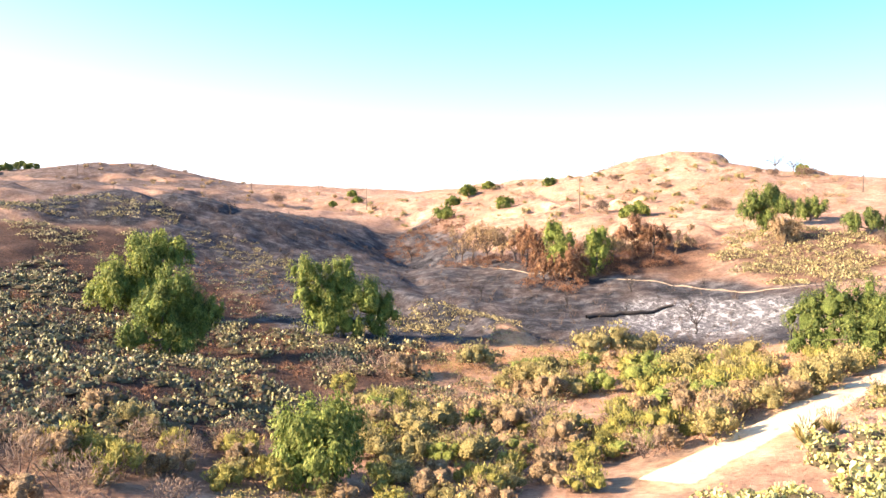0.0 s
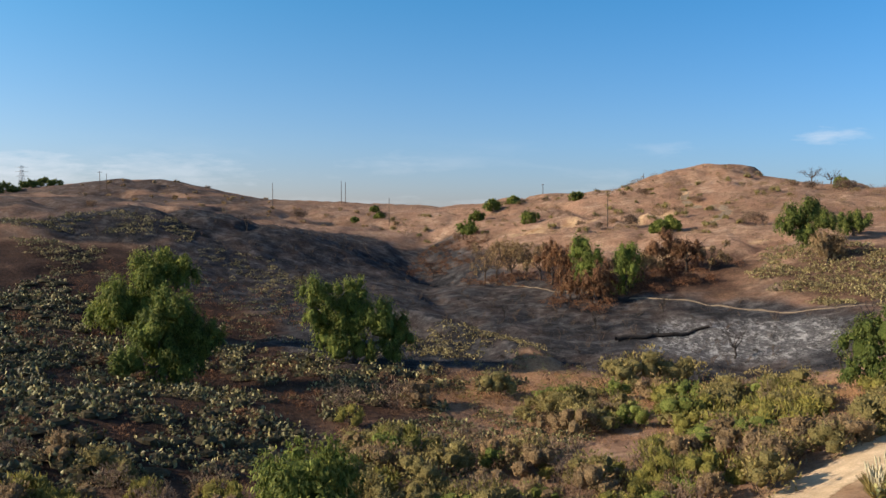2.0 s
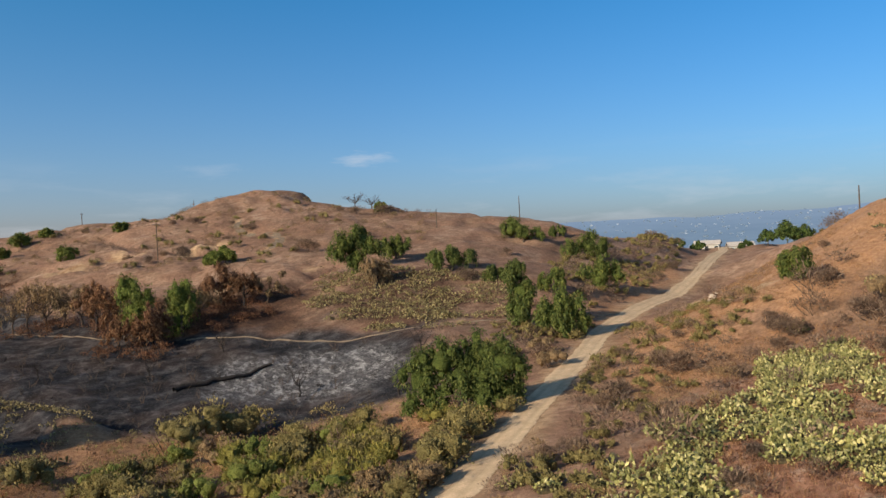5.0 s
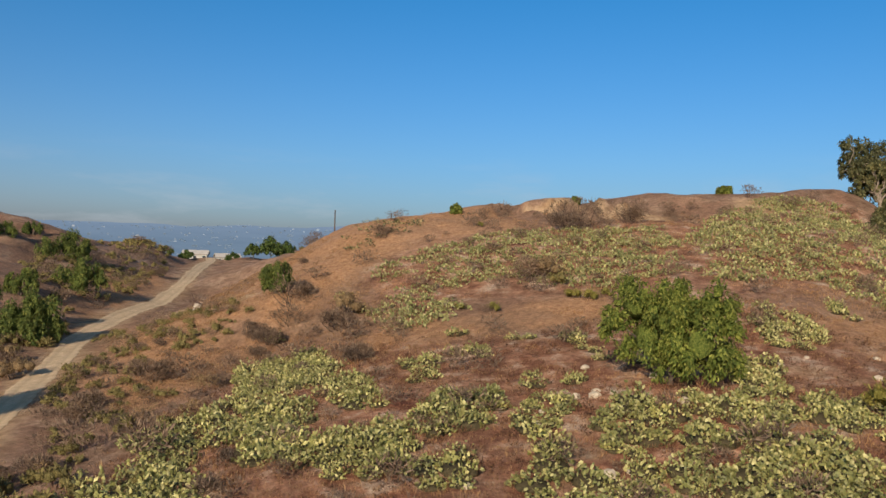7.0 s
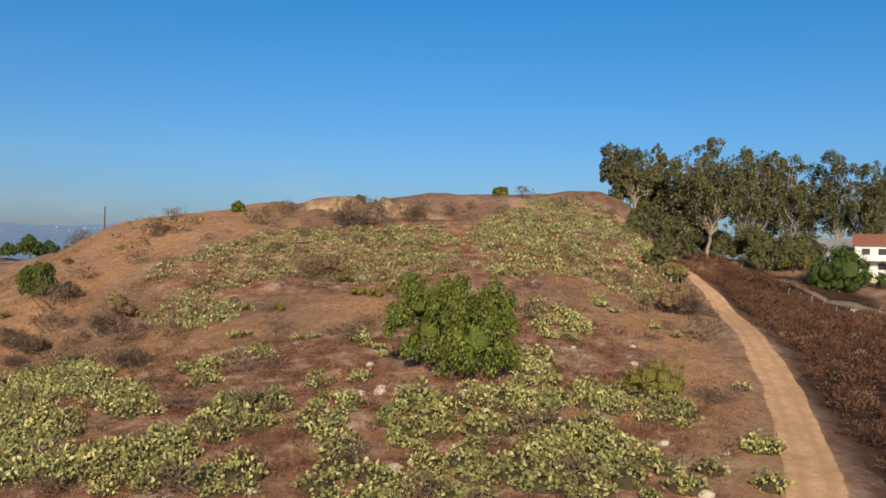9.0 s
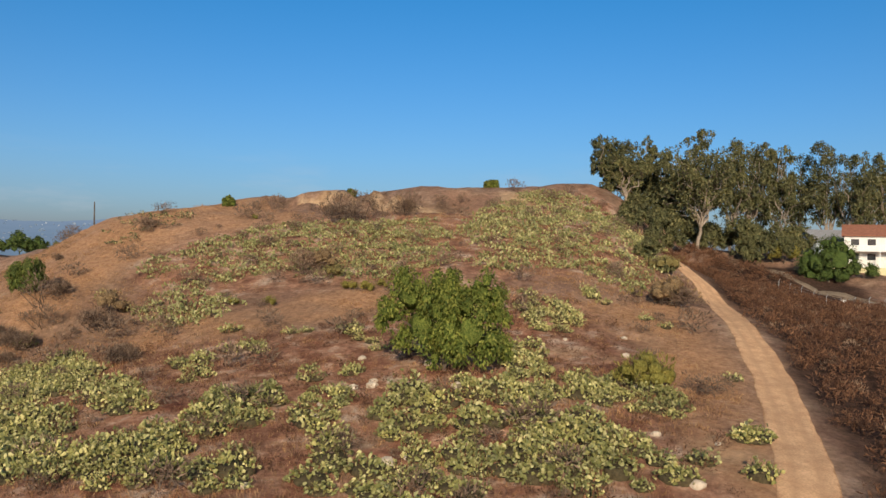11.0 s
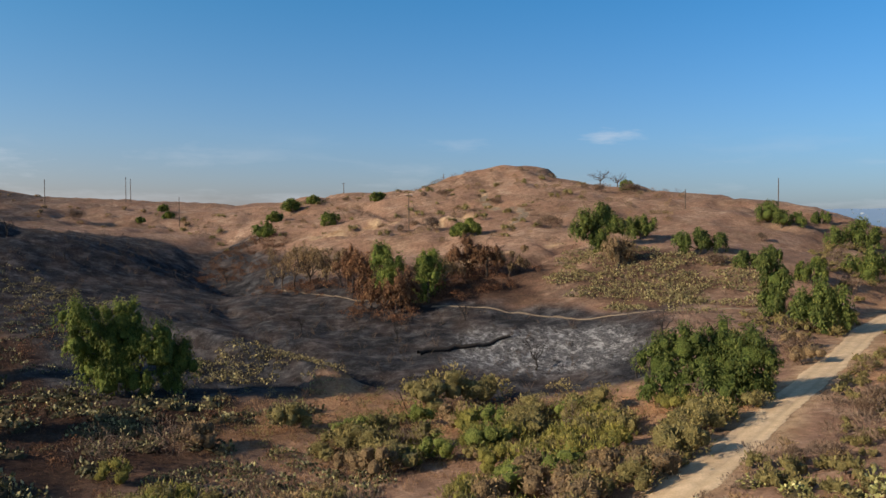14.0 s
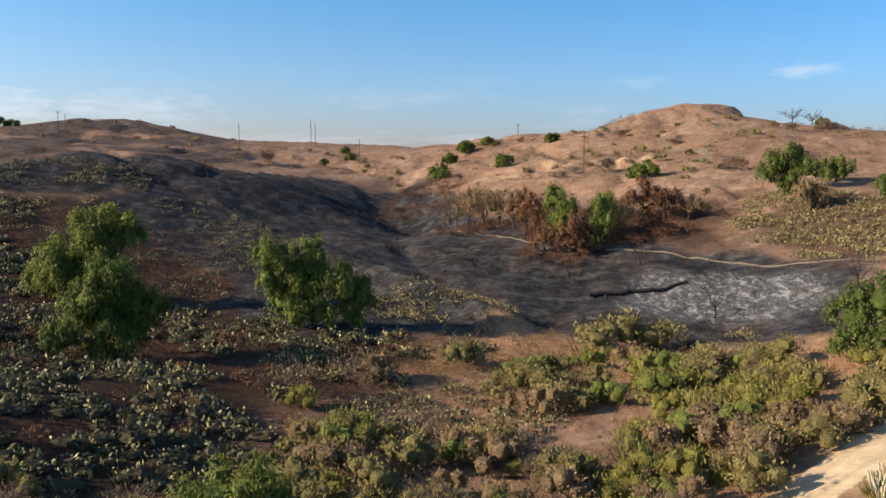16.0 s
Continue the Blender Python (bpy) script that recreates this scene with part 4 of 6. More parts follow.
def shrub_arrays(count, seed, radius=1.1, height=1.2, leaf=(0.26, 0.085), lumps=9, spiky=0.6, cuts=2):
    """A rounded bush of sprays on many stems, with lumps and gaps."""
    rng = np.random.default_rng(seed)
    a, r = rng.uniform(0, 2 * np.pi, lumps), radius * np.sqrt(rng.random(lumps)) * 0.75
    mid = np.c_[np.cos(a) * r, np.sin(a) * r, height * (0.35 + 0.4 * rng.random(lumps)) * (1 - 0.45 * (r / radius) ** 2)]
    which = rng.integers(0, lumps, count)
    d = unit(rng.normal(size=(count, 3)) + (0, 0, 0.25))
    p = mid[which] + d * (rng.uniform(0.30, 0.5, lumps)[which] * radius * rng.uniform(0.78, 1.14, count))[:, None] * (1, 1, 0.85)
    p[:, 2] = np.abs(p[:, 2])
    ways = d + rng.normal(size=(count, 3)) * 0.4 + (0, 0, spiky)
    s = rng.uniform(0.7, 1.4, count)
    leaves = blades(p, ways, leaf[0] * s, leaf[1] * s, rng, d + (0, 0, 0.2) if cuts else None)
    return (*(joined([leaves, lump_arrays(mid[:lumps // 2 + 1], np.full(lumps // 2 + 1, 0.28 * radius), cuts, seed)]) if cuts else leaves), len(leaves[1]))


def stem_arrays(seed, radius=1.1, height=1.2, count=4, thick=0.025, twigs=0):
    rng = np.random.default_rng(seed)
    parts = []
    for _ in range(count):
        a, r = rng.uniform(0, 2 * np.pi), radius * rng.uniform(0.3, 0.95)
        tip = np.array([math.cos(a) * r, math.sin(a) * r, height * rng.uniform(0.6, 1.0)])
        foot = np.array([math.cos(a) * 0.12, math.sin(a) * 0.12, -0.15])
        parts.append(limb(foot, tip, thick, thick * 0.3, rng, 0.15, 4))
        for _ in range(twigs):
            s = rng.uniform(0.4, 0.95)
            start = foot + (tip - foot) * s
            parts.append(limb(start, start + (rng.normal(size=3) * 0.35 + (0, 0, 0.2)) * radius, thick * 0.5, thick * 0.2, rng, 0.1, 3))
    return joined([(v, f) for v, f in parts])


def bush_mesh(arrays, mat):
    v, f, n = arrays
    return mesh_of("bush", v, f, mat, False, MASS[mat.name], n)


def scatter(corners, gap, seed, keep=None, jitter=0.45):
    """Places about gap metres apart inside a patch, thinned by keep(x, y) from 0 to 1."""
    rng = np.random.default_rng(seed)
    c = np.array(corners, float)
    gx, gy = np.meshgrid(np.arange(c[:, 0].min(), c[:, 0].max(), gap), np.arange(c[:, 1].min(), c[:, 1].max(), gap))
    x, y = gx.ravel() + rng.uniform(-jitter, jitter, gx.size) * gap, gy.ravel() + rng.uniform(-jitter, jitter, gx.size) * gap
    ok = inside(x, y, list(corners), 0.5, seed, 3.0) > rng.random(x.size)
    ok &= (along(x, y, VALLEY_ROAD)[0] > 2.4) & (along(x, y, EAST_ROAD)[0] > 2.6) & (along(x, y, FLAT_TRACK)[0] > 1.6)
    if keep is not None:
        ok &= keep(x, y) > rng.random(x.size)
    return np.c_[x, y][ok]


def strewn(name, spots, shapes, mat, low, high, seed, label, category):
    """Many plants past counting, joined: copies of a few shapes, each turned and sized by itself."""
    rng = np.random.default_rng(seed)
    pieces, base, verts, faces = [], 0, [], []
    z = ground(spots[:, 0], spots[:, 1])
    pick = rng.integers(0, len(shapes), len(spots))
    woody = []
    for k, (v, f, leaves) in enumerate(shapes):
        own = np.where(pick == k)[0]
        if not len(own):
            continue
        a, s = rng.uniform(0, 2 * np.pi, len(own)), rng.uniform(low, high, len(own))
        ca, sn = np.cos(a)[:, None], np.sin(a)[:, None]
        x, y, up = v[None, :, 0], v[None, :, 1], v[None, :, 2]
        wx, wy = (ca * x - sn * y) * s[:, None] + spots[own, :1], (sn * x + ca * y) * s[:, None] + spots[own, 1:]
        wz = up * s[:, None] * rng.uniform(0.8, 1.2, (len(own), 1)) + z[own, None] - 0.05
        verts.append(np.stack([wx, wy, wz], -1).reshape(-1, 3))
        faces.append((np.arange(len(own)) * len(v))[:, None, None] + f[None] + base)
        woody.append(np.tile(np.arange(len(f)) >= leaves, len(own)))
        base += len(own) * len(v)
    me = mesh_of(name, np.concatenate(verts), np.concatenate([q.reshape(-1, q.shape[-1]) for q in faces]), mat)
    me.materials.append(MASS[mat.name] if mat.name in MASS else TWIG)
    me.polygons.foreach_set("material_index", np.concatenate(woody).astype(np.int32))
    return tagged(new(name, me), label, category, kind="stuff")


def planted(name, spots, meshes, low, high, seed, label, category, group, stems=None, squash=(0.85, 1.15), part_name="woody_base"):
    """Single plants, each an object of its own that shares one of a few meshes."""
    rng = np.random.default_rng(seed)
    z = ground(spots[:, 0], spots[:, 1])
    for (x, y), h in zip(spots, z):
        k = int(rng.integers(0, len(meshes)))
        ob = new(name, meshes[k])
        s = rng.uniform(low, high)
        ob.matrix_world = pose(x, y, h - 0.05, 0, 0, rng.uniform(0, 360)) @ Matrix.Diagonal((s, s, s * rng.uniform(*squash), 1))
        tagged(ob, label, category, group)
        if stems:
            child(part_name, stems[k % len(stems)], ob)


def patchy(size, seed, low, high):
    return lambda x, y: smooth01(fnoise(x, y, size, seed), low, high)


NEAR_PADS = [cactus_arrays(125, 100 + k, 1.05 + 0.1 * k, 0.8 + 0.08 * k, 5, 0.14) for k in range(5)]
FAR_PADS = [cactus_arrays(28, 120 + k, 1.0 + 0.12 * k, 0.8, 4, 0.165) for k in range(4)]
near_cactus = [mesh_of("prickly_pear", v, f, CACTUS) for v, f, n in NEAR_PADS]
dark_cores = [mesh_of("inner_clump", *cactus_core(1.05 + 0.1 * k, 0.8 + 0.08 * k, 100 + k), CORE_SHADE, True) for k in range(5)]


def patches(ovals, gap, seed):
    """Places inside uneven ovals: middle x and y, half length, half width, turn in degrees."""
    rng, found = np.random.default_rng(seed), []
    for x, y, long_half, short_half, turn in ovals:
        m = max(2, int(4 * long_half * short_half / gap**2))
        u, v = rng.uniform(-1.15, 1.15, (2, m)) if m < 6 else np.array(np.meshgrid(np.linspace(-1.15, 1.15, max(2, int(2.3 * long_half / gap))), np.linspace(-1.15, 1.15, max(2, int(2.3 * short_half / gap))))).reshape(2, -1)
        u, v = u + rng.uniform(-0.45, 0.45, u.size) * gap / long_half, v + rng.uniform(-0.45, 0.45, v.size) * gap / short_half
        c, s = math.cos(radians(turn)), math.sin(radians(turn))
        px, py = x + c * u * long_half - s * v * short_half, y + s * u * long_half + c * v * short_half
        ok = np.hypot(u, v) + 0.9 * (fnoise(px, py, 4.5, seed, 3) - 0.5) < 1.0
        found.append(np.c_[px, py][ok])
    spots = np.concatenate(found)
    return spots[(along(spots[:, 0], spots[:, 1], VALLEY_ROAD)[0] > 2.6) & (along(spots[:, 0], spots[:, 1], EAST_ROAD)[0] > 2.2)]


# cactus on the hillside under the pepper tree, in separate mounds
FRONT_CACTUS = [(65.9, 64.5, 9.7, 4.5, 45), (59.3, 52.8, 5.8, 2.2, 45), (65.5, 49.7, 4.1, 2.1, 40), (56.1, 41.6, 5.2, 2.9, 14), (59.3, 35.8, 4.4, 2.3, 13), (52.0, 32.9, 4.2, 1.7, 32), (48.4, 52.0, 11.5, 2.6, 42), (46.7, 42.6, 4.8, 3.2, 16),
                (46.1, 37.0, 3.0, 2.6, 37), (58.9, 28.6, 4.6, 3.1, -6), (55.7, 24.2, 3.9, 1.6, 6), (49.3, 25.3, 3.3, 2.6, 64), (63.2, 23.6, 4.2, 2.9, 56), (54.2, 18.1, 5.5, 3.2, 30), (64.1, 13.9, 4.9, 3.2, 46), (51.3, 10.6, 2.6, 1.9, -30)]
SMALL_CACTUS = [(71.5, 46.9, 2.7, 1.7, 43), (77.1, 50.5, 2.4, 1.4, 50), (79.0, 46.2, 3.6, 1.0, 27), (76.4, 39.4, 3.4, 1.9, 38), (72.0, 34.1, 4.0, 1.2, 40), (66.0, 35.5, 2.1, 1.0, 17), (64.5, 39.8, 2.2, 1.0, 23), (88.4, 23.2, 6.9, 3.1, 24),
                (71.6, 22.8, 4.3, 2.1, 8), (58.7, 6.6, 1.8, 0.9, -12), (51.0, 7.6, 1.5, 0.8, -33), (87.7, 12.1, 3.7, 1.2, -7), (88.1, 74.4, 2.2, 1.0, 38), (72.8, 6.6, 1.5, 0.6, -32), (96, 18, 4, 2, 20), (80, 19, 3.5, 1.5, 30)]
FOOT_CACTUS = [(49.5, 19.5, 4.5, 2.4, 60), (52, 14.5, 4, 2.5, 40), (58, 20, 4, 2, 20), (60, 17, 3.5, 1.5, 40), (47.5, 29, 2.5, 2, 30), (66, 18.5, 3, 1.6, 50), (45.5, 31.5, 2.5, 2, 40), (44, 24, 3, 2, 60), (70, 17, 3, 1.2, 45)]
ROAD_CACTUS = [(44.9, 58.2, 8.3, 2.5, 43), (32.6, 60.5, 3.0, 1.6, 50), (36.5, 52.3, 4.4, 2.8, 72), (63.2, 65.0, 10.7, 3.4, 34), (48.3, 53.2, 7.9, 2.8, 58), (78.8, 75.1, 2.4, 1.7, 57)]
spots = np.concatenate([patches(FRONT_CACTUS, 1.2, 201), patches(SMALL_CACTUS, 1.2, 202), patches(FOOT_CACTUS, 1.25, 207), patches(ROAD_CACTUS, 1.4, 203)])
order = np.argsort(np.hypot(spots[:, 0] - 2, spots[:, 1] - 14))
planted("prickly_pear", spots[order[:300]], near_cactus, 0.6, 1.2, 202, "pale green prickly pear cactus clump on dry ground", "cactus", "prickly pears on the hillside", dark_cores, part_name="inner_clump")


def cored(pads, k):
    """Far clumps: pads and the core with its painted dark shade in one."""
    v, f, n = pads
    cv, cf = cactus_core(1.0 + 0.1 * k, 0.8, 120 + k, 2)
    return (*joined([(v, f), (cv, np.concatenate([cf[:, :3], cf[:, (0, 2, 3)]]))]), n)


WITH_CORE = [cored(cactus_arrays(75, 110 + k, 1.05 + 0.1 * k, 0.85, 4, 0.15), k) for k in range(3)]
FAR_CORE = [cored(pads, k) for k, pads in enumerate(FAR_PADS)]
MASS[CACTUS.name] = MASS["dark_cactus_pads"] = MASS["scorched_pads"] = CORE_SHADE
if len(order) > 300:
    strewn("prickly_pear_thicket", spots[order[300:]], WITH_CORE, CACTUS, 0.65, 1.2, 203, "sprawling pale green prickly pear thicket", "cactus")
UPPER_CACTUS = [(98, 75), (106, 71), (118, 63), (118, 57), (124, 52), (123, 43), (111, 37), (102, 35), (94, 42), (93, 48), (95, 58), (91, 63), (84, 56), (79, 58), (80, 63), (84, 67), (94, 68), (93, 74)]
TOP_CACTUS = [(106, 36), (118, 38), (142, 40), (151, 33), (158, 22), (152, 17), (155, 10), (126, 9), (105, 13), (101, 17), (108, 20), (101, 30)]
def hill_share(x, y):
    return smooth01(0.55 * fnoise(x, y, 9, 304, 3) + 0.45 * fnoise(x, y, 3.5, 305, 2), 0.36, 0.43)


strewn("prickly_pear_thicket", scatter(UPPER_CACTUS, 1.3, 204, hill_share), FAR_PADS, CACTUS, 0.7, 1.25, 205, "wide thicket of prickly pear below the hilltop", "cactus")
strewn("prickly_pear_thicket", scatter(TOP_CACTUS, 1.35, 206, lambda x, y: 0.2 + 0.8 * hill_share(x, y)), FAR_PADS, CACTUS, 0.75, 1.3, 207, "dense prickly pear thicket near the hilltop", "cactus")
strewn("prickly_pear_thicket", scatter([(114, 93), (121, 92), (120, 82), (114, 79), (107, 81), (103, 84)], 2.0, 198, patchy(5, 298, 0.4, 0.5)), FAR_PADS, DARK_PADS, 0.6, 1.0, 199, "grey-green prickly pear on the spur", "cactus")
# cactus on the western slope, part of it scorched
WEST_CACTUS = [(-68, 143), (-52, 133), (-36, 122), (-12, 107), (-2, 111), (8, 105), (-8, 84), (-10, 79), (-12, 60), (-24, 50), (-52, 62), (-70, 100)]
strewn("prickly_pear_thicket", scatter(WEST_CACTUS, 1.9, 208, patchy(6, 308, 0.30, 0.5)), FAR_CORE, DARK_PADS, 0.7, 1.45, 209, "grey-green prickly pear scattered over dark litter", "cactus")
MID_CACTUS = [(-14, 62), (-8, 84), (8, 94), (15, 84), (6, 68)]
strewn("prickly_pear_thicket", scatter(MID_CACTUS, 1.4, 210, patchy(5, 310, 0.34, 0.5)), FAR_PADS, DARK_PADS, 0.6, 1.1, 211, "low prickly pear between the bushes", "cactus")
CREST_CACTUS = [(-95, 172), (-80, 194), (-62, 197), (-55, 176), (-58, 158), (-68, 144)]
strewn("scorched_cactus", scatter(CREST_CACTUS, 1.8, 212, patchy(7, 312, 0.38, 0.52)), FAR_PADS, SCORCHED, 0.7, 1.2, 213, "half-burnt prickly pear along the slope crest", "cactus")
BANK_CACTUS = [(50, 150), (54, 166), (64, 178), (76, 164), (86, 148), (82, 134), (68, 126), (58, 130), (55, 138)]
strewn("scorched_cactus", scatter(BANK_CACTUS, 1.35, 214, patchy(5, 314, 0.30, 0.46)), FAR_PADS, SCORCHED, 0.75, 1.3, 215, "scorched yellow prickly pear on the bank", "cactus")
strewn("scorched_cactus", scatter([(-10, 112), (0, 118), (8, 112), (16, 122), (4, 136), (-14, 132)], 1.5, 216, patchy(4, 316, 0.3, 0.45)), FAR_PADS, SCORCHED, 0.6, 1.0, 217, "scorched cactus at the edge of the burn", "cactus")
strewn("scorched_cactus", scatter([(-20, 150), (-34, 152), (-58, 176), (-50, 190), (-24, 172)], 2.0, 218, patchy(6, 318, 0.42, 0.54)), FAR_PADS, SCORCHED, 0.5, 1.0, 219, "blackened cactus left on the burnt slope", "cactus")

# brush in the valley
LOOKS = {"sage": (SAGE, "olive brown sagebrush bush on dry grass"), "broom": (BROOM, "yellow-green broom bush on dry grass"), "green": (GREENER, "fresh green bush among dry brush"),
         "brown": (BROWNED, "dry brown bush gone to seed"), "dead": (DEADWOOD, "grey leafless dead bush")}
shrub_meshes, shrub_stems = {}, [mesh_of("woody_base", *stem_arrays(400 + k), TWIG) for k in range(2)]
for n_kind, kind_name in enumerate(LOOKS):
    spiky, leaf = (1.0, (0.22, 0.05)) if kind_name in ("broom",) else ((0.5, (0.22, 0.03)) if kind_name == "dead" else (0.5, (0.13, 0.06)))
    shrub_meshes[kind_name] = [bush_mesh(shrub_arrays(500, 420 + 10 * n_kind + k, 1.1 + 0.1 * k, 1.5, leaf, 12, spiky, 0 if kind_name == "dead" else 2), LOOKS[kind_name][0]) for k in range(3)]
VALLEY_BRUSH = [(-10, 60), (-11, 74), (-3, 79), (8, 80), (4, 90), (14, 101), (25, 97), (38, 93), (49, 89), (42, 80), (30, 69), (22, 61), (12, 56), (0, 54)]
spots = scatter(VALLEY_BRUSH, 2.3, 230, lambda x, y: smooth01(fnoise(x, y, 6, 330), 0.28, 0.42) * (1 - 0.9 * inside(x, y, STRAW_PATCHES[0], 2, 60, 3)) * (1 - 0.8 * inside(x, y, STRAW_PATCHES[2], 2, 62, 3)))
near = np.hypot(spots[:, 0] - 2, spots[:, 1] - 14)
tone = fnoise(spots[:, 0], spots[:, 1], 9, 350) + 0.2 * np.random.default_rng(5).normal(size=len(spots))
share = np.quantile(tone, (0.38, 0.56, 0.67, 0.90))
for kind_name, low, high in (("sage", -9, share[0]), ("broom", share[0], share[1]), ("green", share[1], share[2]), ("brown", share[2], share[3]), ("dead", share[3], 9)):
    own = spots[(tone >= low) & (tone < high)]
    planted("bush", own, shrub_meshes[kind_name], 0.8, 2.0, 231 + len(kind_name), LOOKS[kind_name][1], "bush", "bushes on the valley floor", shrub_stems)
# brown and grey brush on the slope above the road
FEW = {k: [shrub_arrays(110, 460 + 7 * n + j, 1.2, 1.2, (0.34, 0.06) if k == "dead" else (0.3, 0.12), 6, 0.6, 0 if k == "dead" else 2) for j in range(2)] for n, k in enumerate(LOOKS)}
LOW = [shrub_arrays(50, 490 + j, 1.1, 0.8, (0.25, 0.075), 5, 0.5, 0) for j in range(4)]
PUFFS = [shrub_arrays(190, 496 + j, 1.1, 1.3, (0.27, 0.055), 8, 0.4, 0) for j in range(4)]
BY_ROAD = [(22, 56), (32, 65), (42, 74), (57, 88), (72, 102), (88, 116), (96, 108), (84, 86), (72, 76), (52, 64), (36, 50)]
ABOVE_ROAD = [(38, 52), (56, 74), (76, 96), (100, 112), (128, 118), (124, 104), (96, 84), (84, 82), (72, 74), (52, 66)]
strewn("dead_brush", scatter(BY_ROAD, 5.0, 240, patchy(8, 340, 0.40, 0.52)), PUFFS, DEADWOOD, 0.5, 1.3, 241, "grey-brown leafless brush above the road", "brush")
strewn("brown_brush", scatter(BY_ROAD, 4.0, 242, patchy(9, 342, 0.40, 0.54)), PUFFS, BROWNED, 0.4, 1.1, 243, "brown dry brush above the road", "brush")
strewn("dead_brush", scatter(ABOVE_ROAD, 9, 238, patchy(9, 338, 0.42, 0.5)), PUFFS, DEADWOOD, 0.5, 1.2, 239, "soft grey-brown dry brush above the road", "brush")
strewn("olive_brush", scatter(BY_ROAD, 2.6, 244, patchy(7, 344, 0.38, 0.52)), FEW["sage"], SAGE, 0.5, 1.1, 245, "olive brush above the road", "brush")
VALLEY_SIDE = [(56, 96), (88, 124), (132, 156), (176, 192), (200, 226), (176, 212), (140, 190), (110, 166), (96, 142), (90, 134), (70, 124), (54, 108)]
strewn("olive_brush", scatter(VALLEY_SIDE, 2.7, 246, patchy(10, 346, 0.3, 0.55)), FEW["sage"], SAGE, 0.5, 1.3, 247, "low olive brush along the far road", "brush")
strewn("brown_brush", scatter(VALLEY_SIDE, 4.2, 248, patchy(10, 348, 0.36, 0.5)), PUFFS, DEADWOOD, 0.8, 1.9, 249, "brown brush on the valley side", "brush")
strewn("russet_brush", scatter([(46, 2.5), (52, 2), (75, 1), (94, 1.5), (112, 2), (130, 6), (150, 4), (172, -2), (160, -13), (110, -24), (60, -16), (44, -8)], 1.9, 250), PUFFS, RUSSET, 0.7, 1.5, 251, "dark russet brush beside the climbing road", "brush")
HILLSIDE = [(36, 8), (36, 56), (76, 80), (92, 86), (124, 92), (150, 56), (160, 14), (110, 6.5), (60, 6.5)]
strewn("brown_brush", scatter(CACTUS_LITTER, 1.5, 252, patchy(6, 352, 0.36, 0.5)), LOW, RUSSET, 0.4, 1.0, 253, "low russet tufts between the cactus", "brush")
strewn("dead_brush", scatter(HILLSIDE, 5.0, 254, patchy(10, 354, 0.45, 0.55)), PUFFS, DEADWOOD, 0.5, 1.5, 255, "grey dead brush on the hillside", "brush")
NORTH_SLOPE = [(20, 236), (60, 190), (78, 172), (120, 236), (96, 286), (60, 306), (12, 330), (-40, 330), (-20, 280)]
strewn("olive_brush", scatter(NORTH_SLOPE, 8, 256, patchy(16, 356, 0.45, 0.6)), FEW["sage"], SAGE, 0.5, 1.6, 257, "scattered olive brush on the dry hill", "brush")
strewn("brown_brush", scatter(NORTH_SLOPE, 3.0, 258, patchy(13, 358, 0.44, 0.58)), LOW, DEADWOOD, 0.5, 1.5, 259, "scattered brown brush on the dry hill", "brush")
strewn("brown_brush", scatter([(-70, 142), (-52, 133), (-10, 106), (6, 104), (-8, 82), (-12, 58), (-50, 50)], 2.6, 260, patchy(8, 360, 0.3, 0.55)), LOW, RUSSET, 0.35, 0.8, 261, "dark dry brush between the cactus", "brush")
strewn("charred_brush", scatter(BURN, 6.0, 262, patchy(9, 362, 0.45, 0.65)), FEW["dead"], CHAR, 0.25, 0.7, 263, "charred stubs of brush on the burnt ground", "brush")
strewn("olive_brush", scatter([(-220, 380), (-140, 400), (-90, 380), (-40, 350), (-20, 300), (-60, 300), (-120, 330)], 14, 264), FEW["brown"], BROWNED, 0.5, 1.5, 265, "sparse brush on the far hill", "brush")


def tuft_arrays(seed, count=13):
    rng = np.random.default_rng(seed)
    p = np.c_[rng.normal(size=(count, 2)) * 0.3, np.zeros(count)]
    ways = np.c_[rng.normal(size=(count, 2)) * 0.45, np.ones(count)]
    size = rng.uniform(0.2, 0.46, count)
    return (*blades(p + unit(ways) * size[:, None] * 0.45, ways, size, 0.035, rng), count)


TUFTS = [tuft_arrays(500 + k) for k in range(5)]
GRASSY = [((-2, 56), (-4, 110), (14, 114), (40, 96), (46, 84), (28, 62)), ((34, 42), (44, 66), (70, 92), (104, 116), (136, 118), (110, 84), (84, 60), (60, 20), (40, 6)), ((56, 7), (60, 30), (100, 50), (126, 60), (130, 8))]
for k, corners in enumerate(GRASSY):
    strewn("dry_grass", scatter(corners, 0.8, 270 + k, lambda x, y: 0.15 + 0.85 * smooth01(fnoise(x, y, 7, 370), 0.35, 0.55)), TUFTS, STRAW, 0.6, 1.3, 280 + k, "bleached orange dry grass in tufts", "grass")

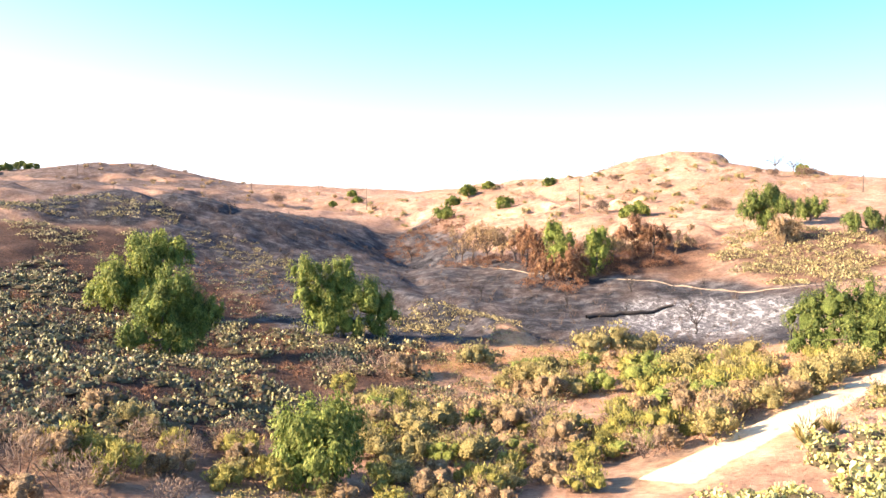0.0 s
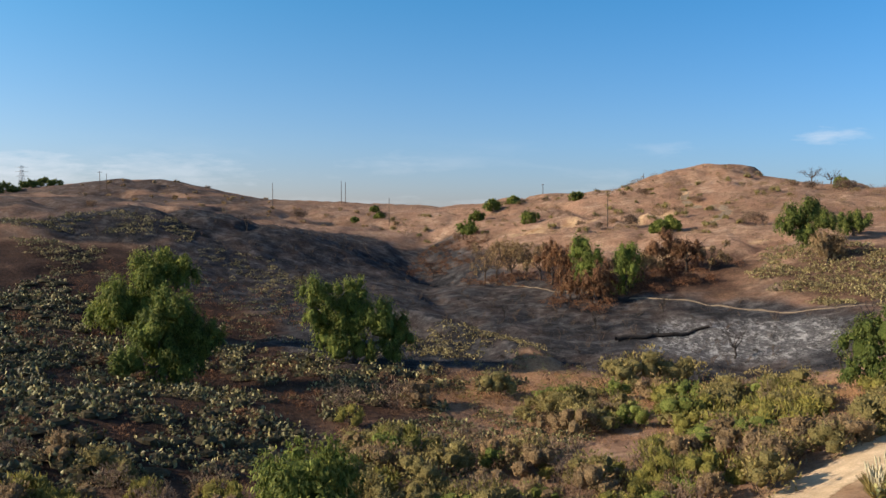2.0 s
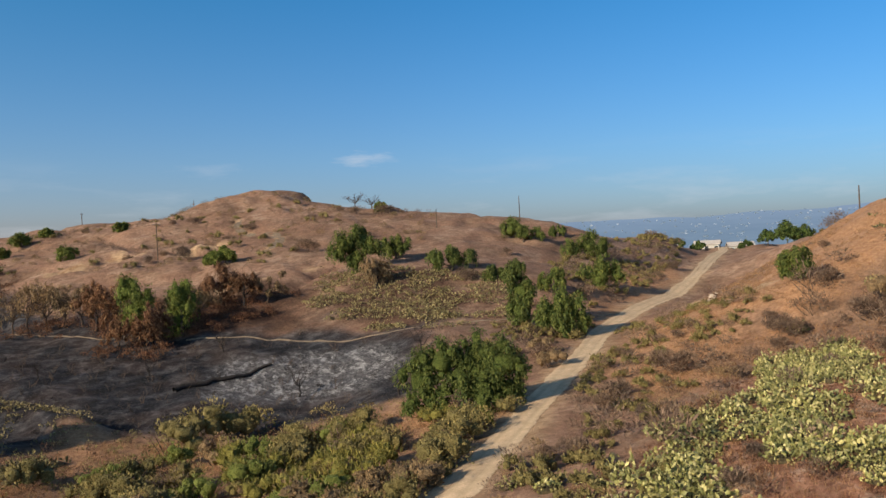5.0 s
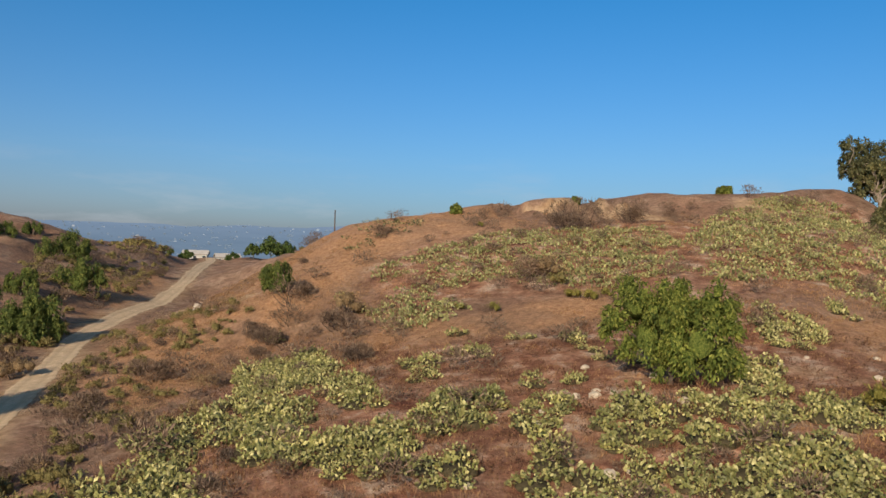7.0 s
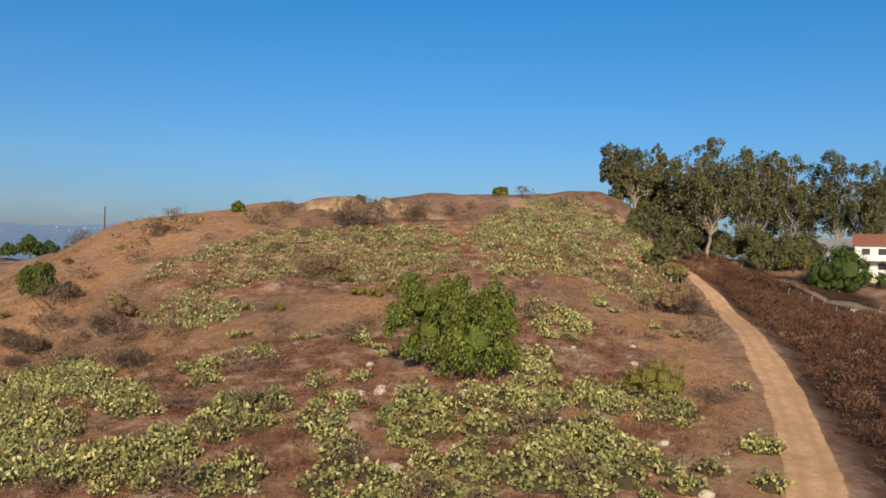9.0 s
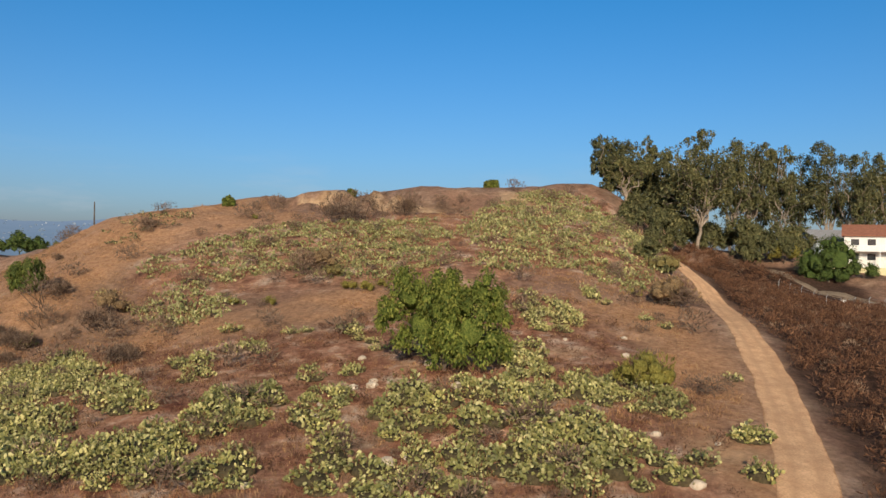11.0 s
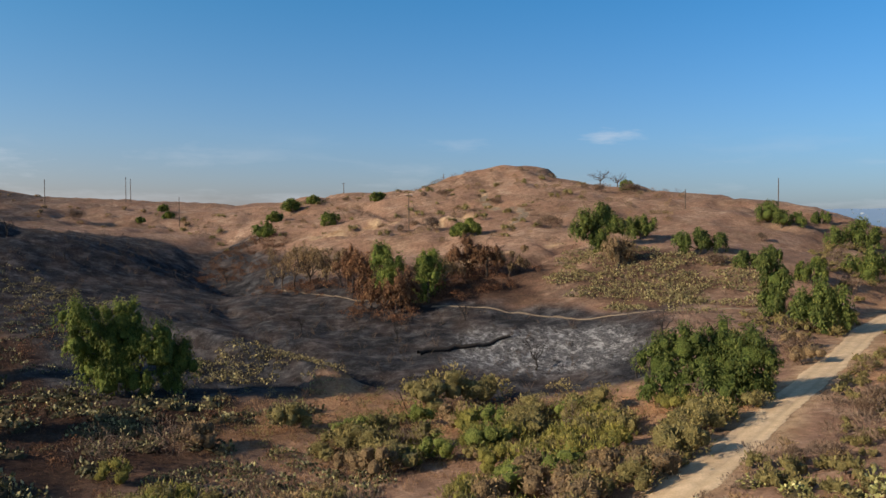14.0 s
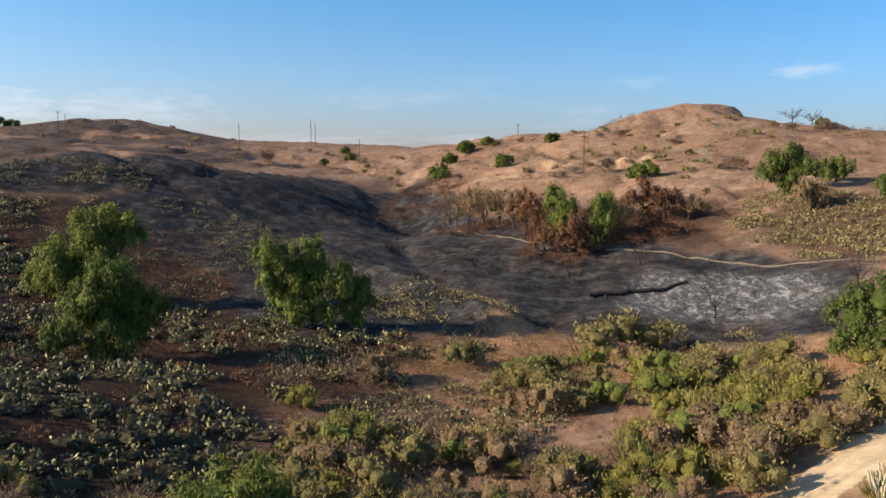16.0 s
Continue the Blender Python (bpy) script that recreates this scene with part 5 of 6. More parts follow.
# slope shade is put into this grass colour, far darker than the straw
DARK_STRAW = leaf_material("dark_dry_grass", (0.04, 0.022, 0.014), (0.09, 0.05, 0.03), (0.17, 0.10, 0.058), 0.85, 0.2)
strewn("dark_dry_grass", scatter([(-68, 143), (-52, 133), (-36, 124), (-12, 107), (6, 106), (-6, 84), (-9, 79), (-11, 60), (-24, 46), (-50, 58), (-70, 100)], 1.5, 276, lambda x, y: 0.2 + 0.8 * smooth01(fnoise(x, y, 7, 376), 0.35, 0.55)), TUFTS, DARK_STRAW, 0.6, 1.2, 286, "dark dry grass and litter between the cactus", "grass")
strewn("dark_dry_grass", scatter([(38, 52), (56, 74), (76, 96), (100, 112), (128, 118), (124, 104), (96, 84), (84, 82), (72, 74), (52, 66)], 1.0, 277, patchy(8, 377, 0.3, 0.55)), TUFTS, STRAW, 0.7, 1.4, 287, "tawny dry grass above the road", "grass")
strewn("dark_dry_grass", scatter(HILLSIDE, 1.3, 278, patchy(10, 378, 0.45, 0.6)), TUFTS, STRAW, 0.6, 1.2, 288, "brown dry grass on the hillside", "grass")
strewn("charred_brush", scatter([(-54, 134), (-30, 125), (-20, 138), (-32, 158), (-56, 166), (-74, 148)], 2.4, 266, patchy(8, 366, 0.3, 0.5)), LOW, RUSSET, 0.5, 1.1, 267, "dark singed brush below the burnt slope", "brush")
strewn("olive_brush", scatter([(52, -1), (75, 0.0), (112, 0.5), (150, 2), (172, -2), (160, -13), (110, -24), (60, -16)], 5.0, 268), FEW["dead"], DEADWOOD, 0.6, 1.3, 269, "grey dead brush beside the climbing road", "brush")


strewn("olive_brush", scatter([(-8, 90), (-2, 112), (16, 116), (40, 106), (48, 94), (40, 78), (30, 72), (22, 92), (6, 88)], 2.4, 557, patchy(5, 657, 0.36, 0.52)), LOW, SAGE, 0.5, 1.1, 558, "low olive brush in dry valley grass", "brush")
strewn("brown_brush", scatter([(-8, 90), (-2, 112), (16, 116), (40, 106), (48, 94), (40, 78), (30, 72), (22, 92), (6, 88)], 3.2, 559, patchy(5, 659, 0.36, 0.52)), LOW, RUSSET, 0.5, 1.1, 555, "low rust-brown brush in dry valley grass", "brush")
# plants close under the start of the flight
NEAR_BANK = [(16, 46), (18.5, 49), (23, 52.5), (31, 57), (40, 58), (38, 48), (30, 40), (20, 36)]
spots = scatter(NEAR_BANK, 1.9, 560, patchy(6, 660, 0.25, 0.45))
planted("prickly_pear", spots[:60], near_cactus, 0.7, 1.3, 561, "pale green prickly pear clump beside the road", "cactus", "prickly pears beside the road", dark_cores, part_name="inner_clump")
if len(spots) > 60:
    strewn("prickly_pear_thicket", spots[60:], FAR_PADS, CACTUS, 0.7, 1.3, 562, "pale green prickly pear thicket beside the road", "cactus")
NEAR_BRUSH = [(-34, 56), (-16, 60), (-12, 56), (-11, 46), (-20, 40), (-34, 44)]
spots = scatter(NEAR_BRUSH, 2.6, 563, patchy(6, 663, 0.3, 0.5))
for kind_name, own in (("dead", spots[::3]), ("brown", spots[1::3]), ("broom", spots[2::6]), ("sage", spots[5::6])):
    planted("bush", own, shrub_meshes[kind_name], 0.8, 1.6, 564 + len(own), LOOKS[kind_name][1], "bush", "bushes under the western slope", shrub_stems)
LOW_FRONT = [(-10, 56), (12, 56), (14, 50), (6, 44), (-12, 44)]
spots = scatter(LOW_FRONT, 2.4, 566, patchy(6, 666, 0.3, 0.5))
for kind_name, own in (("sage", spots[::3]), ("brown", spots[1::3]), ("broom", spots[2::3])):
    planted("bush", own, shrub_meshes[kind_name], 0.8, 1.6, 567 + len(own), LOOKS[kind_name][1], "bush", "bushes on the valley floor", shrub_stems)
strewn("charred_brush", scatter([(2, 186), (8, 200), (18, 190), (26, 178), (50, 180), (54, 168), (36, 158), (24, 152), (14, 160), (12, 176)], 2.2, 570, patchy(7, 670, 0.3, 0.5)), PUFFS, RUSSET, 0.7, 1.6, 571, "scorched brown undergrowth below burnt trees", "brush")
strewn("charred_brush", scatter([(-10, 268), (-18, 230), (-8, 206), (4, 206), (6, 240), (4, 270)], 2.6, 572, patchy(7, 672, 0.3, 0.5)), PUFFS, RUSSET, 0.6, 1.5, 573, "dark scorched brush in the gully", "brush")
strewn("olive_brush", scatter(NORTH_SLOPE, 6.0, 574, patchy(12, 674, 0.46, 0.58)), PUFFS, BROWNED, 0.5, 1.4, 575, "grey-brown bushes on the dry hill", "brush")

spots = scatter(BY_ROAD, 6.6, 576, patchy(7, 676, 0.40, 0.52))
strewn("dead_brush", spots, PUFFS, DEADWOOD, 1.0, 2.2, 577, "soft grey-brown leafless brush in clumps", "brush")
spots = scatter(HILLSIDE, 11.0, 578, patchy(9, 678, 0.35, 0.55))
strewn("dead_brush", spots, PUFFS, DEADWOOD, 1.0, 2.2, 579, "grey leafless dead brush among cactus", "brush")
spots = scatter([(-62, 128), (-40, 118), (-14, 106), (2, 104), (-8, 84), (-12, 60), (-24, 50), (-52, 66)], 6.5, 580, patchy(9, 680, 0.35, 0.55))
strewn("brown_brush", spots, PUFFS, RUSSET, 0.7, 1.5, 581, "dark dry brush among grey-green cactus", "brush")
strewn("charred_brush", scatter([(-16, 130), (4, 116), (22, 112), (40, 106), (54, 124), (44, 146), (24, 160), (4, 176), (-14, 160)], 1.7, 582, patchy(5, 682, 0.36, 0.52)), LOW, CHAR, 0.25, 0.75, 583, "charred stubs and debris in the ash", "brush")
strewn("charred_brush", scatter([(-90, 180), (-60, 226), (-30, 250), (-12, 200), (-20, 150), (-34, 150), (-54, 168)], 2.6, 584, patchy(6, 684, 0.4, 0.55)), LOW, CHAR, 0.35, 0.95, 585, "charred stubs on the burnt slope", "brush")
strewn("prickly_pear_thicket", scatter([(-64, 150), (-46, 132), (-14, 111), (-16, 130), (-32, 156), (-56, 170)], 2.3, 586, patchy(6, 686, 0.4, 0.52)), FAR_PADS, DARK_PADS, 0.5, 1.0, 587, "grey-green prickly pear along the edge of the burn", "cactus")


# ---- single bushes that stand out ----
def lone(kind_name, x, y, size, turn=0, label="", tall=1.0):
    ob = new("bush", shrub_meshes[kind_name][int(abs(x * 7 + y)) % 3])
    ob.matrix_world = pose(x, y, ground_at(x, y) - 0.05, 0, 0, turn) @ Matrix.Diagonal((size, size, size * tall, 1))
    tagged(ob, label or LOOKS[kind_name][1], "bush")
    child("woody_base", shrub_stems[0], ob)


for row in (("green", 9.9, 94.5, 1.9), ("dead", -11.3, 86.7, 2.2), ("dead", -6.8, 91.0, 2.4), ("brown", -4.5, 92.5, 2.0), ("sage", 17.6, 103.5, 2.8), ("sage", 22.0, 107.5, 3.4),
            ("sage", 26.5, 107.5, 2.6), ("sage", 4.0, 98.5, 2.4), ("sage", 27.9, 94.6, 2.0), ("broom", -9.8, 82.5, 1.3), ("sage", 39.4, 80.5, 1.9), ("broom", -22.6, 50.0, 1.5),
            ("broom", -18.8, 47.5, 1.6), ("dead", -23.5, 46.0, 2.0), ("dead", -20.0, 44.5, 1.8), ("brown", 62.0, 99.5, 1.8), ("broom", 67.8, 12.9, 1.9), ("broom", 66.6, 14.4, 1.5),
            ("brown", 101.7, 9.6, 2.4), ("brown", 99.6, 11.2, 2.0), ("dead", 125.3, 59.3, 3.0), ("dead", 127.0, 55.0, 2.6), ("dead", 128.9, 49.3, 2.8), ("brown", 97.6, 50.4, 2.0),
            ("sage", 119.0, 9.9, 1.8), ("dead", 136.5, 115.8, 2.2), ("dead", 132.0, 111.0, 2.0), ("brown", 84.0, 70.0, 2.2), ("dead", 84.5, 79.0, 2.6), ("dead", 80.5, 76.0, 2.0),
            ("brown", 66.0, 108.0, 1.7), ("dead", 54.5, 112.0, 2.4), ("dead", 56.0, 109.5, 2.2), ("sage", 92.0, 88.0, 2.0), ("sage", 45.5, 83.0, 1.3)):
    lone(*row)

# soft grey-brown leafless bushes that stand by themselves
GREY_BUSH = [mesh_of("dead_bush", *shrub_arrays(1700, 990 + j, 1.05, 1.45, (0.19, 0.031), 14, 0.4, 0)[:2], DEADWOOD) for j in range(4)]
BY_THE_ROAD = [(81.1, 69.4, 2.9), (63.4, 79.0, 2.5), (53.9, 77.3, 2.0), (72.7, 92.0, 1.4), (63.9, 70.9, 1.4), (49.9, 75.0, 1.5), (39.2, 64.2, 1.9), (76.3, 75.3, 2.2), (87.4, 79.0, 1.6), (42.7, 50.9, 1.3), (70.3, 59.2, 1.8), (38.2, 48.2, 1.0), (147.2, 167.9, 2.6), (104.8, 175.2, 1.8),
               (78.6, 148.8, 2.4), (73.0, 88.7, 1.1), (49.7, 68.4, 1.3), (37.4, 65.0, 1.2), (111.3, 82.6, 1.9), (64.5, 82.5, 1.9), (78.5, 80.2, 1.1)]
ON_THE_HILL = [(69.4, 59.0, 2.0), (86.9, 79.0, 1.7), (76.6, 77.1, 1.9), (73.4, 74.9, 1.5), (122.3, 56.4, 3.6), (127.3, 48.9, 2.5), (100.0, 9.2, 2.7), (120.7, 10.5, 1.4), (131.5, 62.6, 1.3), (118.8, 85.2, 0.9), (102.5, 91.1, 1.1), (96.9, 52.4, 2.7), (152.2, 14.9, 1.2)]
ON_THE_FAR_HILL = [(67.3, 252.8, 2.3), (64.3, 263.2, 1.2), (49.9, 276.0, 1.4), (55.2, 271.9, 2.4), (27.9, 306.5, 1.6), (42.6, 227.7, 3.2), (39.7, 235.8, 2.1), (68.0, 205.8, 3.4), (66.1, 209.5, 1.6), (-33.1, 334.8, 2.6), (-62.4, 315.5, 3.7), (-87.4, 200.4, 1.6), (-123.4, 400.7, 1.9), (-162.6, 384.3, 1.8),
                   (95.7, 254.9, 1.6), (98.1, 249.0, 2.8), (104.9, 243.4, 3.7), (35.4, 227.9, 1.8), (31.8, 238.6, 2.1), (57.9, 243.4, 1.6)]
for group, rows in (("grey bushes above the road", BY_THE_ROAD), ("grey bushes on the hillside", ON_THE_HILL), ("grey bushes on the dry hill", ON_THE_FAR_HILL)):
    for k, (x, y, r) in enumerate(rows):
        ob = new("dead_bush", GREY_BUSH[k % 4])
        ob.matrix_world = pose(x, y, ground_at(x, y) - 0.08, 0, 0, 77 * k) @ Matrix.Diagonal((r * 0.8, r * 0.8, r * (0.68 + 0.08 * (k % 3)), 1))
        tagged(ob, "soft grey-brown leafless bush on dry grass", "bush", group)
        child("woody_base", shrub_stems[k % 2], ob)
for x, y, r in ((85.0, 55.9, 0.7), (85.2, 52.1, 1.0), (91.2, 45.0, 1.1), (90.4, 43.0, 1.2), (91.9, 41.6, 1.0), (117.8, 69.5, 0.8), (101.1, 13.9, 1.0)):
    lone("broom", x, y, r * 0.8)
lone("sage", 95.1, 48.4, 1.3)


def pampas(x, y, seed):
    rng = np.random.default_rng(seed)
    top = thing("pampas_grass", x, y)
    a = rng.uniform(0, 2 * np.pi, 260)
    ways = np.c_[np.cos(a) * 0.6, np.sin(a) * 0.6, rng.uniform(0.5, 1.2, 260)]
    child("leaves_clump", mesh_of("leaves_clump", *blades(unit(ways) * rng.uniform(0.3, 0.9, 260)[:, None], ways, 1.1, 0.06, rng), SAGE), top)
    for k in range(9):
        b = rng.uniform(0, 2 * np.pi)
        tip = np.array([math.cos(b) * 0.45, math.sin(b) * 0.45, rng.uniform(1.5, 2.1)])
        child("plume", mesh_of("plume", *tube([tip * 0.2, tip * 0.72, tip * 0.85, tip], [0.012, 0.02, 0.075, 0.01], 6), PLUME, True), top)
    tagged(top, "clump of pampas grass with pale plumes", "grass")


PLUME = plain_material("pale_plumes", (0.42, 0.36, 0.23), (0.56, 0.50, 0.35), 6.0, 0.9)
for k, (x, y) in enumerate(((24.6, 56.6), (25.6, 57.6), (26.3, 55.9), (24.0, 54.9))):
    pampas(x, y, 590 + k)

# evergreen bushes dotted over the northern hill
for k, (x, y, turn, w, h) in enumerate(((47.0, 211.8, -13, 2.6, 4.0), (49.5, 211.4, -13, 2.8, 4.4), (9.1, 303.2, -1, 3.6, 4.6), (16.8, 310.6, -3, 2.6, 2.8), (18.6, 258.1, -4, 3.6, 3.4), (36.1, 284.3, -7, 2.8, 2.8),
                                        (3.5, 286.4, 0, 2.8, 3.6), (0.3, 260.7, 0, 3.8, 4.8), (-37.5, 346.3, 7, 2.2, 2.2), (150.4, 125.3, -53, 1.6, 2.4), (128.6, 79.2, -63, 1.1, 1.9),
                                        (148.8, 65.1, -71, 1.2, 2.2), (160.1, 40.8, -81, 1.5, 1.2), (-34, 330, 5, 2.2, 2.6), (-42, 318, 6, 1.8, 2.2), (108, 252, -24, 2.6, 3.2))):
    leafy_tree("evergreen_bush", x, y, turn, [(-w * 0.35, 0, h * 0.3, w * 0.6), (w * 0.35, 0, h * 0.34, w * 0.6), (0, 0, h * 0.55, w * 0.5)], 1300, 600 + k, PEPPER,
               "rounded dark evergreen bush on dry grass", "bush", (0.5, 0.2), 0.7, trunk=0.12, group="evergreen bushes on the hill")


# ---- burnt and withered trees ----
def bare_tree(name, x, y, turn, height, spread, seed, label, mat, trunk=0.22, forks=7, twigs=5, leaves=None, count=0, leaf=(0.4, 0.14)):
    """A dead tree: trunk, crooked limbs, twigs, and what withered leaves are left."""
    rng = np.random.default_rng(seed)
    top = thing(name, x, y, None, turn)
    fork = np.array([0, 0, height * 0.28])
    child("trunk", mesh_of("trunk", *limb((0, 0, -0.4), fork, trunk, trunk * 0.7, rng, 0.08), mat, True), top)
    arms, ends = [], []
    for k in range(forks):
        a = 2 * np.pi * (k + rng.uniform(-0.3, 0.3)) / forks
        tip = np.array([math.cos(a) * spread * rng.uniform(0.5, 1), math.sin(a) * spread * rng.uniform(0.5, 1), height * rng.uniform(0.6, 1.0)])
        arms.append(limb(fork, tip, trunk * 0.5, trunk * 0.12, rng, 0.16, 6))
        for _ in range(twigs):
            s = rng.uniform(0.45, 1.0)
            start = fork + (tip - fork) * s
            end = start + rng.normal(size=3) * (0.2, 0.2, 0.16) * height + (0, 0, 0.05 * height)
            arms.append(limb(start, end, trunk * 0.16, trunk * 0.05, rng, 0.15, 6))
            ends.append(end)
    child("branching", mesh_of("branching", *joined(arms), mat, True), top)
    if leaves:
        lobes = [(*e, height * 0.16) for e in np.array(ends)[:: max(1, len(ends) // 9)]]
        child("withered_leaves", mesh_of("withered_leaves", *crown_leaves(lobes, count, rng, leaf, 1.5, 0.6, 0), leaves), top)
    return tagged(top, label, "tree")


SINGED = "fire-browned pepper tree with hanging dead leaves"
leafy_tree("singed_tree", 22.4, 166.5, -8, [(-0.5, 0, 8.2, 2.2), (1.4, 0, 6.0, 2.6), (0.5, 0, 3.4, 2.6)], 3500, 700, PEPPER, "half-green pepper tree singed on one side")
leafy_tree("singed_tree", 29.9, 162.5, -11, [(0, 0, 7.4, 2.6), (0.6, 0, 4.8, 2.9), (-1, 0, 2.8, 2.6)], 4000, 701, PEPPER, "surviving dark green pepper tree inside the burn")
leafy_tree("burnt_tree", 24.4, 159.6, -8, [(0, 0, 6.2, 2.2), (-1.8, 0, 4.0, 2.2), (1.6, 0, 3.8, 2.3), (0, -0.5, 2.2, 2.2)], 3000, 702, RUST, SINGED, bark=CHAR, core=0.3)
bare_tree("burnt_tree", 19.4, 161.5, -8, 6.0, 3.0, 703, SINGED, CHAR, 0.25, 6, 4, RUST, 3200)
leafy_tree("burnt_tree", 17.8, 178.0, -5, [(0, 0, 7.0, 2.3), (-1.6, 0, 4.6, 2.1), (1.6, 0, 4.8, 2.2)], 2600, 704, RUST, SINGED, bark=CHAR, core=0.3)
bare_tree("burnt_tree", 21.0, 174.0, -6, 8.0, 3.4, 705, SINGED, CHAR, 0.25, 6, 4, RUST, 3000)
leafy_tree("burnt_tree", 40.0, 174.9, -13, [(0, 0, 5.6, 2.4), (-2.2, 0, 4.0, 2.0), (2.2, 0, 4.2, 2.3), (0, 0, 2.4, 2.0)], 3000, 706, RUST, SINGED, bark=CHAR, core=0.3)
bare_tree("burnt_tree", 43.6, 173.0, -13, 6.8, 3.8, 707, SINGED, CHAR, 0.28, 7, 4, RUST, 3600)
leafy_tree("singed_tree", 64.8, 158.2, -23, [(-1.0, 0, 3.6, 2.0), (1.3, 0, 3.3, 2.0), (0, 0, 2.2, 2.0)], 2600, 708, BROWNED, "brown singed tree on the cactus bank", bark=CHAR)
for k, (x, y, h, w) in enumerate(((7.1, 194.3, 10.0, 4.4), (4.6, 197.0, 8.5, 3.6), (10.2, 191.0, 8.5, 3.6), (13.4, 189.0, 7.5, 3.4), (16.0, 186.0, 6.5, 3.2), (31.0, 166.5, 5.5, 3.0), (34.5, 170.0, 5.0, 3.0), (48.0, 172.0, 5.0, 3.0))):
    bare_tree("burnt_tree", x, y, 0, h, w, 710 + k, "bare scorched tree with thin brown twigs", TWIG, 0.22, 8, 7, BROWNED, 1700)
for k, (x, y, h, w) in enumerate(((36.8, 120.8, 4.8, 2.6), (6.9, 150.7, 3.2, 1.2), (21.4, 144.0, 3.8, 1.3), (-8.4, 223.6, 4.5, 1.8), (-39.3, 198.0, 3.0, 1.5), (-52, 205, 5.5, 2.2), (-33, 176, 2.6, 1.2),
                                  (33.5, 149, 3.5, 1.8), (44.5, 106.5, 3.4, 2.2), (-46, 182, 3.2, 1.3), (53, 117, 3.5, 2.2))):
    bare_tree("charred_snag", x, y, 40 * k, h, w, 730 + k, "leafless charred snag standing in the ash", CHAR, 0.16, 5, 4)
for k, (x, y, h, w) in enumerate(((106.0, 268.0, 5.5, 4.5), (111.0, 266.0, 4.5, 3.5))):
    bare_tree("leafless_tree", x, y, 0, h, w, 750 + k, "spreading leafless tree on the skyline", TWIG, 0.2, 9, 7)


# ---- logs, stumps and stones ----
def boulder(name, x, y, size, seed, mat, label, flat=0.65, sink=0.25):
    bm = bmesh.new()
    bmesh.ops.create_icosphere(bm, subdivisions=2, radius=1.0)
    for v in bm.verts:
        v.co *= 1 + 0.35 * noise.noise(v.co * 1.3 + Vector((seed * 3.1, 0, 0))) + 0.12 * noise.noise(v.co * 3.4 + Vector((0, seed, 0)))
        v.co.z *= flat
    me = bpy.data.meshes.new(name)
    bm.to_mesh(me)
    bm.free()
    me.materials.append(mat)
    ob = new(name, me)
    ob.matrix_world = pose(x, y, ground_at(x, y) + size * flat * (0.5 - sink), 0, 0, seed * 40) @ Matrix.Diagonal((size, size * 0.8, size, 1))
    return tagged(ob, label, "rock")


STONE = plain_material("pale_stone", (0.42, 0.33, 0.24), (0.66, 0.56, 0.44), 1.6, 0.9, 0.5)
for k, (x, y, s) in enumerate(((99.6, 109.0, 0.9), (101.5, 110.5, 0.7), (98.0, 108.0, 0.6), (103.5, 111.8, 0.6), (97.2, 109.2, 0.4), (49.8, 28.3, 0.55), (50.9, 27.2, 0.4), (62.6, 33.3, 0.5), (63.3, 32.0, 0.4), (62.0, 34.5, 0.45), (55.5, 35.0, 0.3))):
    boulder("boulder", x, y, s, k + 1, STONE, "pale weathered sandstone boulder in dry grass")


rng = np.random.default_rng(95)
for k, (x, y) in enumerate(scatter(CACTUS_LITTER, 6.5, 96)[:34]):
    boulder("stone", x, y, rng.uniform(0.18, 0.5), 20 + k, STONE, "small pale stone lying between cactus clumps")


def fallen_log(x0, y0, x1, y1, thick, seed):
    rng = np.random.default_rng(seed)
    top = thing("fallen_log", x0, y0)
    base = np.array([x0, y0, ground_at(x0, y0)])
    s = np.linspace(0, 1, 14)
    pts = np.c_[x0 + (x1 - x0) * s, y0 + (y1 - y0) * s + rng.normal(size=14) * 0.25]
    pts = np.c_[pts, ground(pts[:, 0], pts[:, 1]) + thick * 0.7] - base
    child("trunk", mesh_of("trunk", *tube(pts, thick * (1.1 - 0.6 * s), 8), CHAR, True), top)
    for k in (3, 6, 8, 11):
        child("broken_branch", mesh_of("broken_branch", *limb(pts[k], pts[k] + rng.normal(size=3) * (0.8, 0.8, 0.5) + (0, 0, 0.6), 0.12, 0.03, rng), CHAR, True), top)
    tagged(top, "long charred fallen trunk lying in white ash", "log")


fallen_log(23.4, 135.6, 38.0, 137.4, 0.42, 41)
fallen_log(-4.5, 211.0, 1.0, 205.5, 0.4, 42)
STICKS = [(*stem_arrays(980 + k, 1.2, 0.9 + 0.5 * (k % 2), 3, 0.05, 1), 0) for k in range(4)]
strewn("charred_sticks", scatter(BURN, 4.2, 588, patchy(8, 688, 0.35, 0.5)), STICKS, CHAR, 0.5, 1.3, 589, "charred bare stems left standing in the burn", "brush")
strewn("scorched_cactus", np.array([(36.0, 112.4), (37.0, 113.0), (37.8, 112.4), (36.6, 111.6), (47.5, 108.5), (46.2, 109.2)]), FAR_PADS, SCORCHED, 0.7, 1.1, 801, "pile of scorched yellow cactus pads", "cactus")


# ---- poles and pylons ----
POLE_WOOD = plain_material("weathered_pole", (0.06, 0.045, 0.035), (0.15, 0.115, 0.09), 3.0, 0.9)
STEEL = plain_material("grey_steel", (0.25, 0.26, 0.27), (0.4, 0.41, 0.42), 3.0, 0.5, 0.0, metal=0.6)


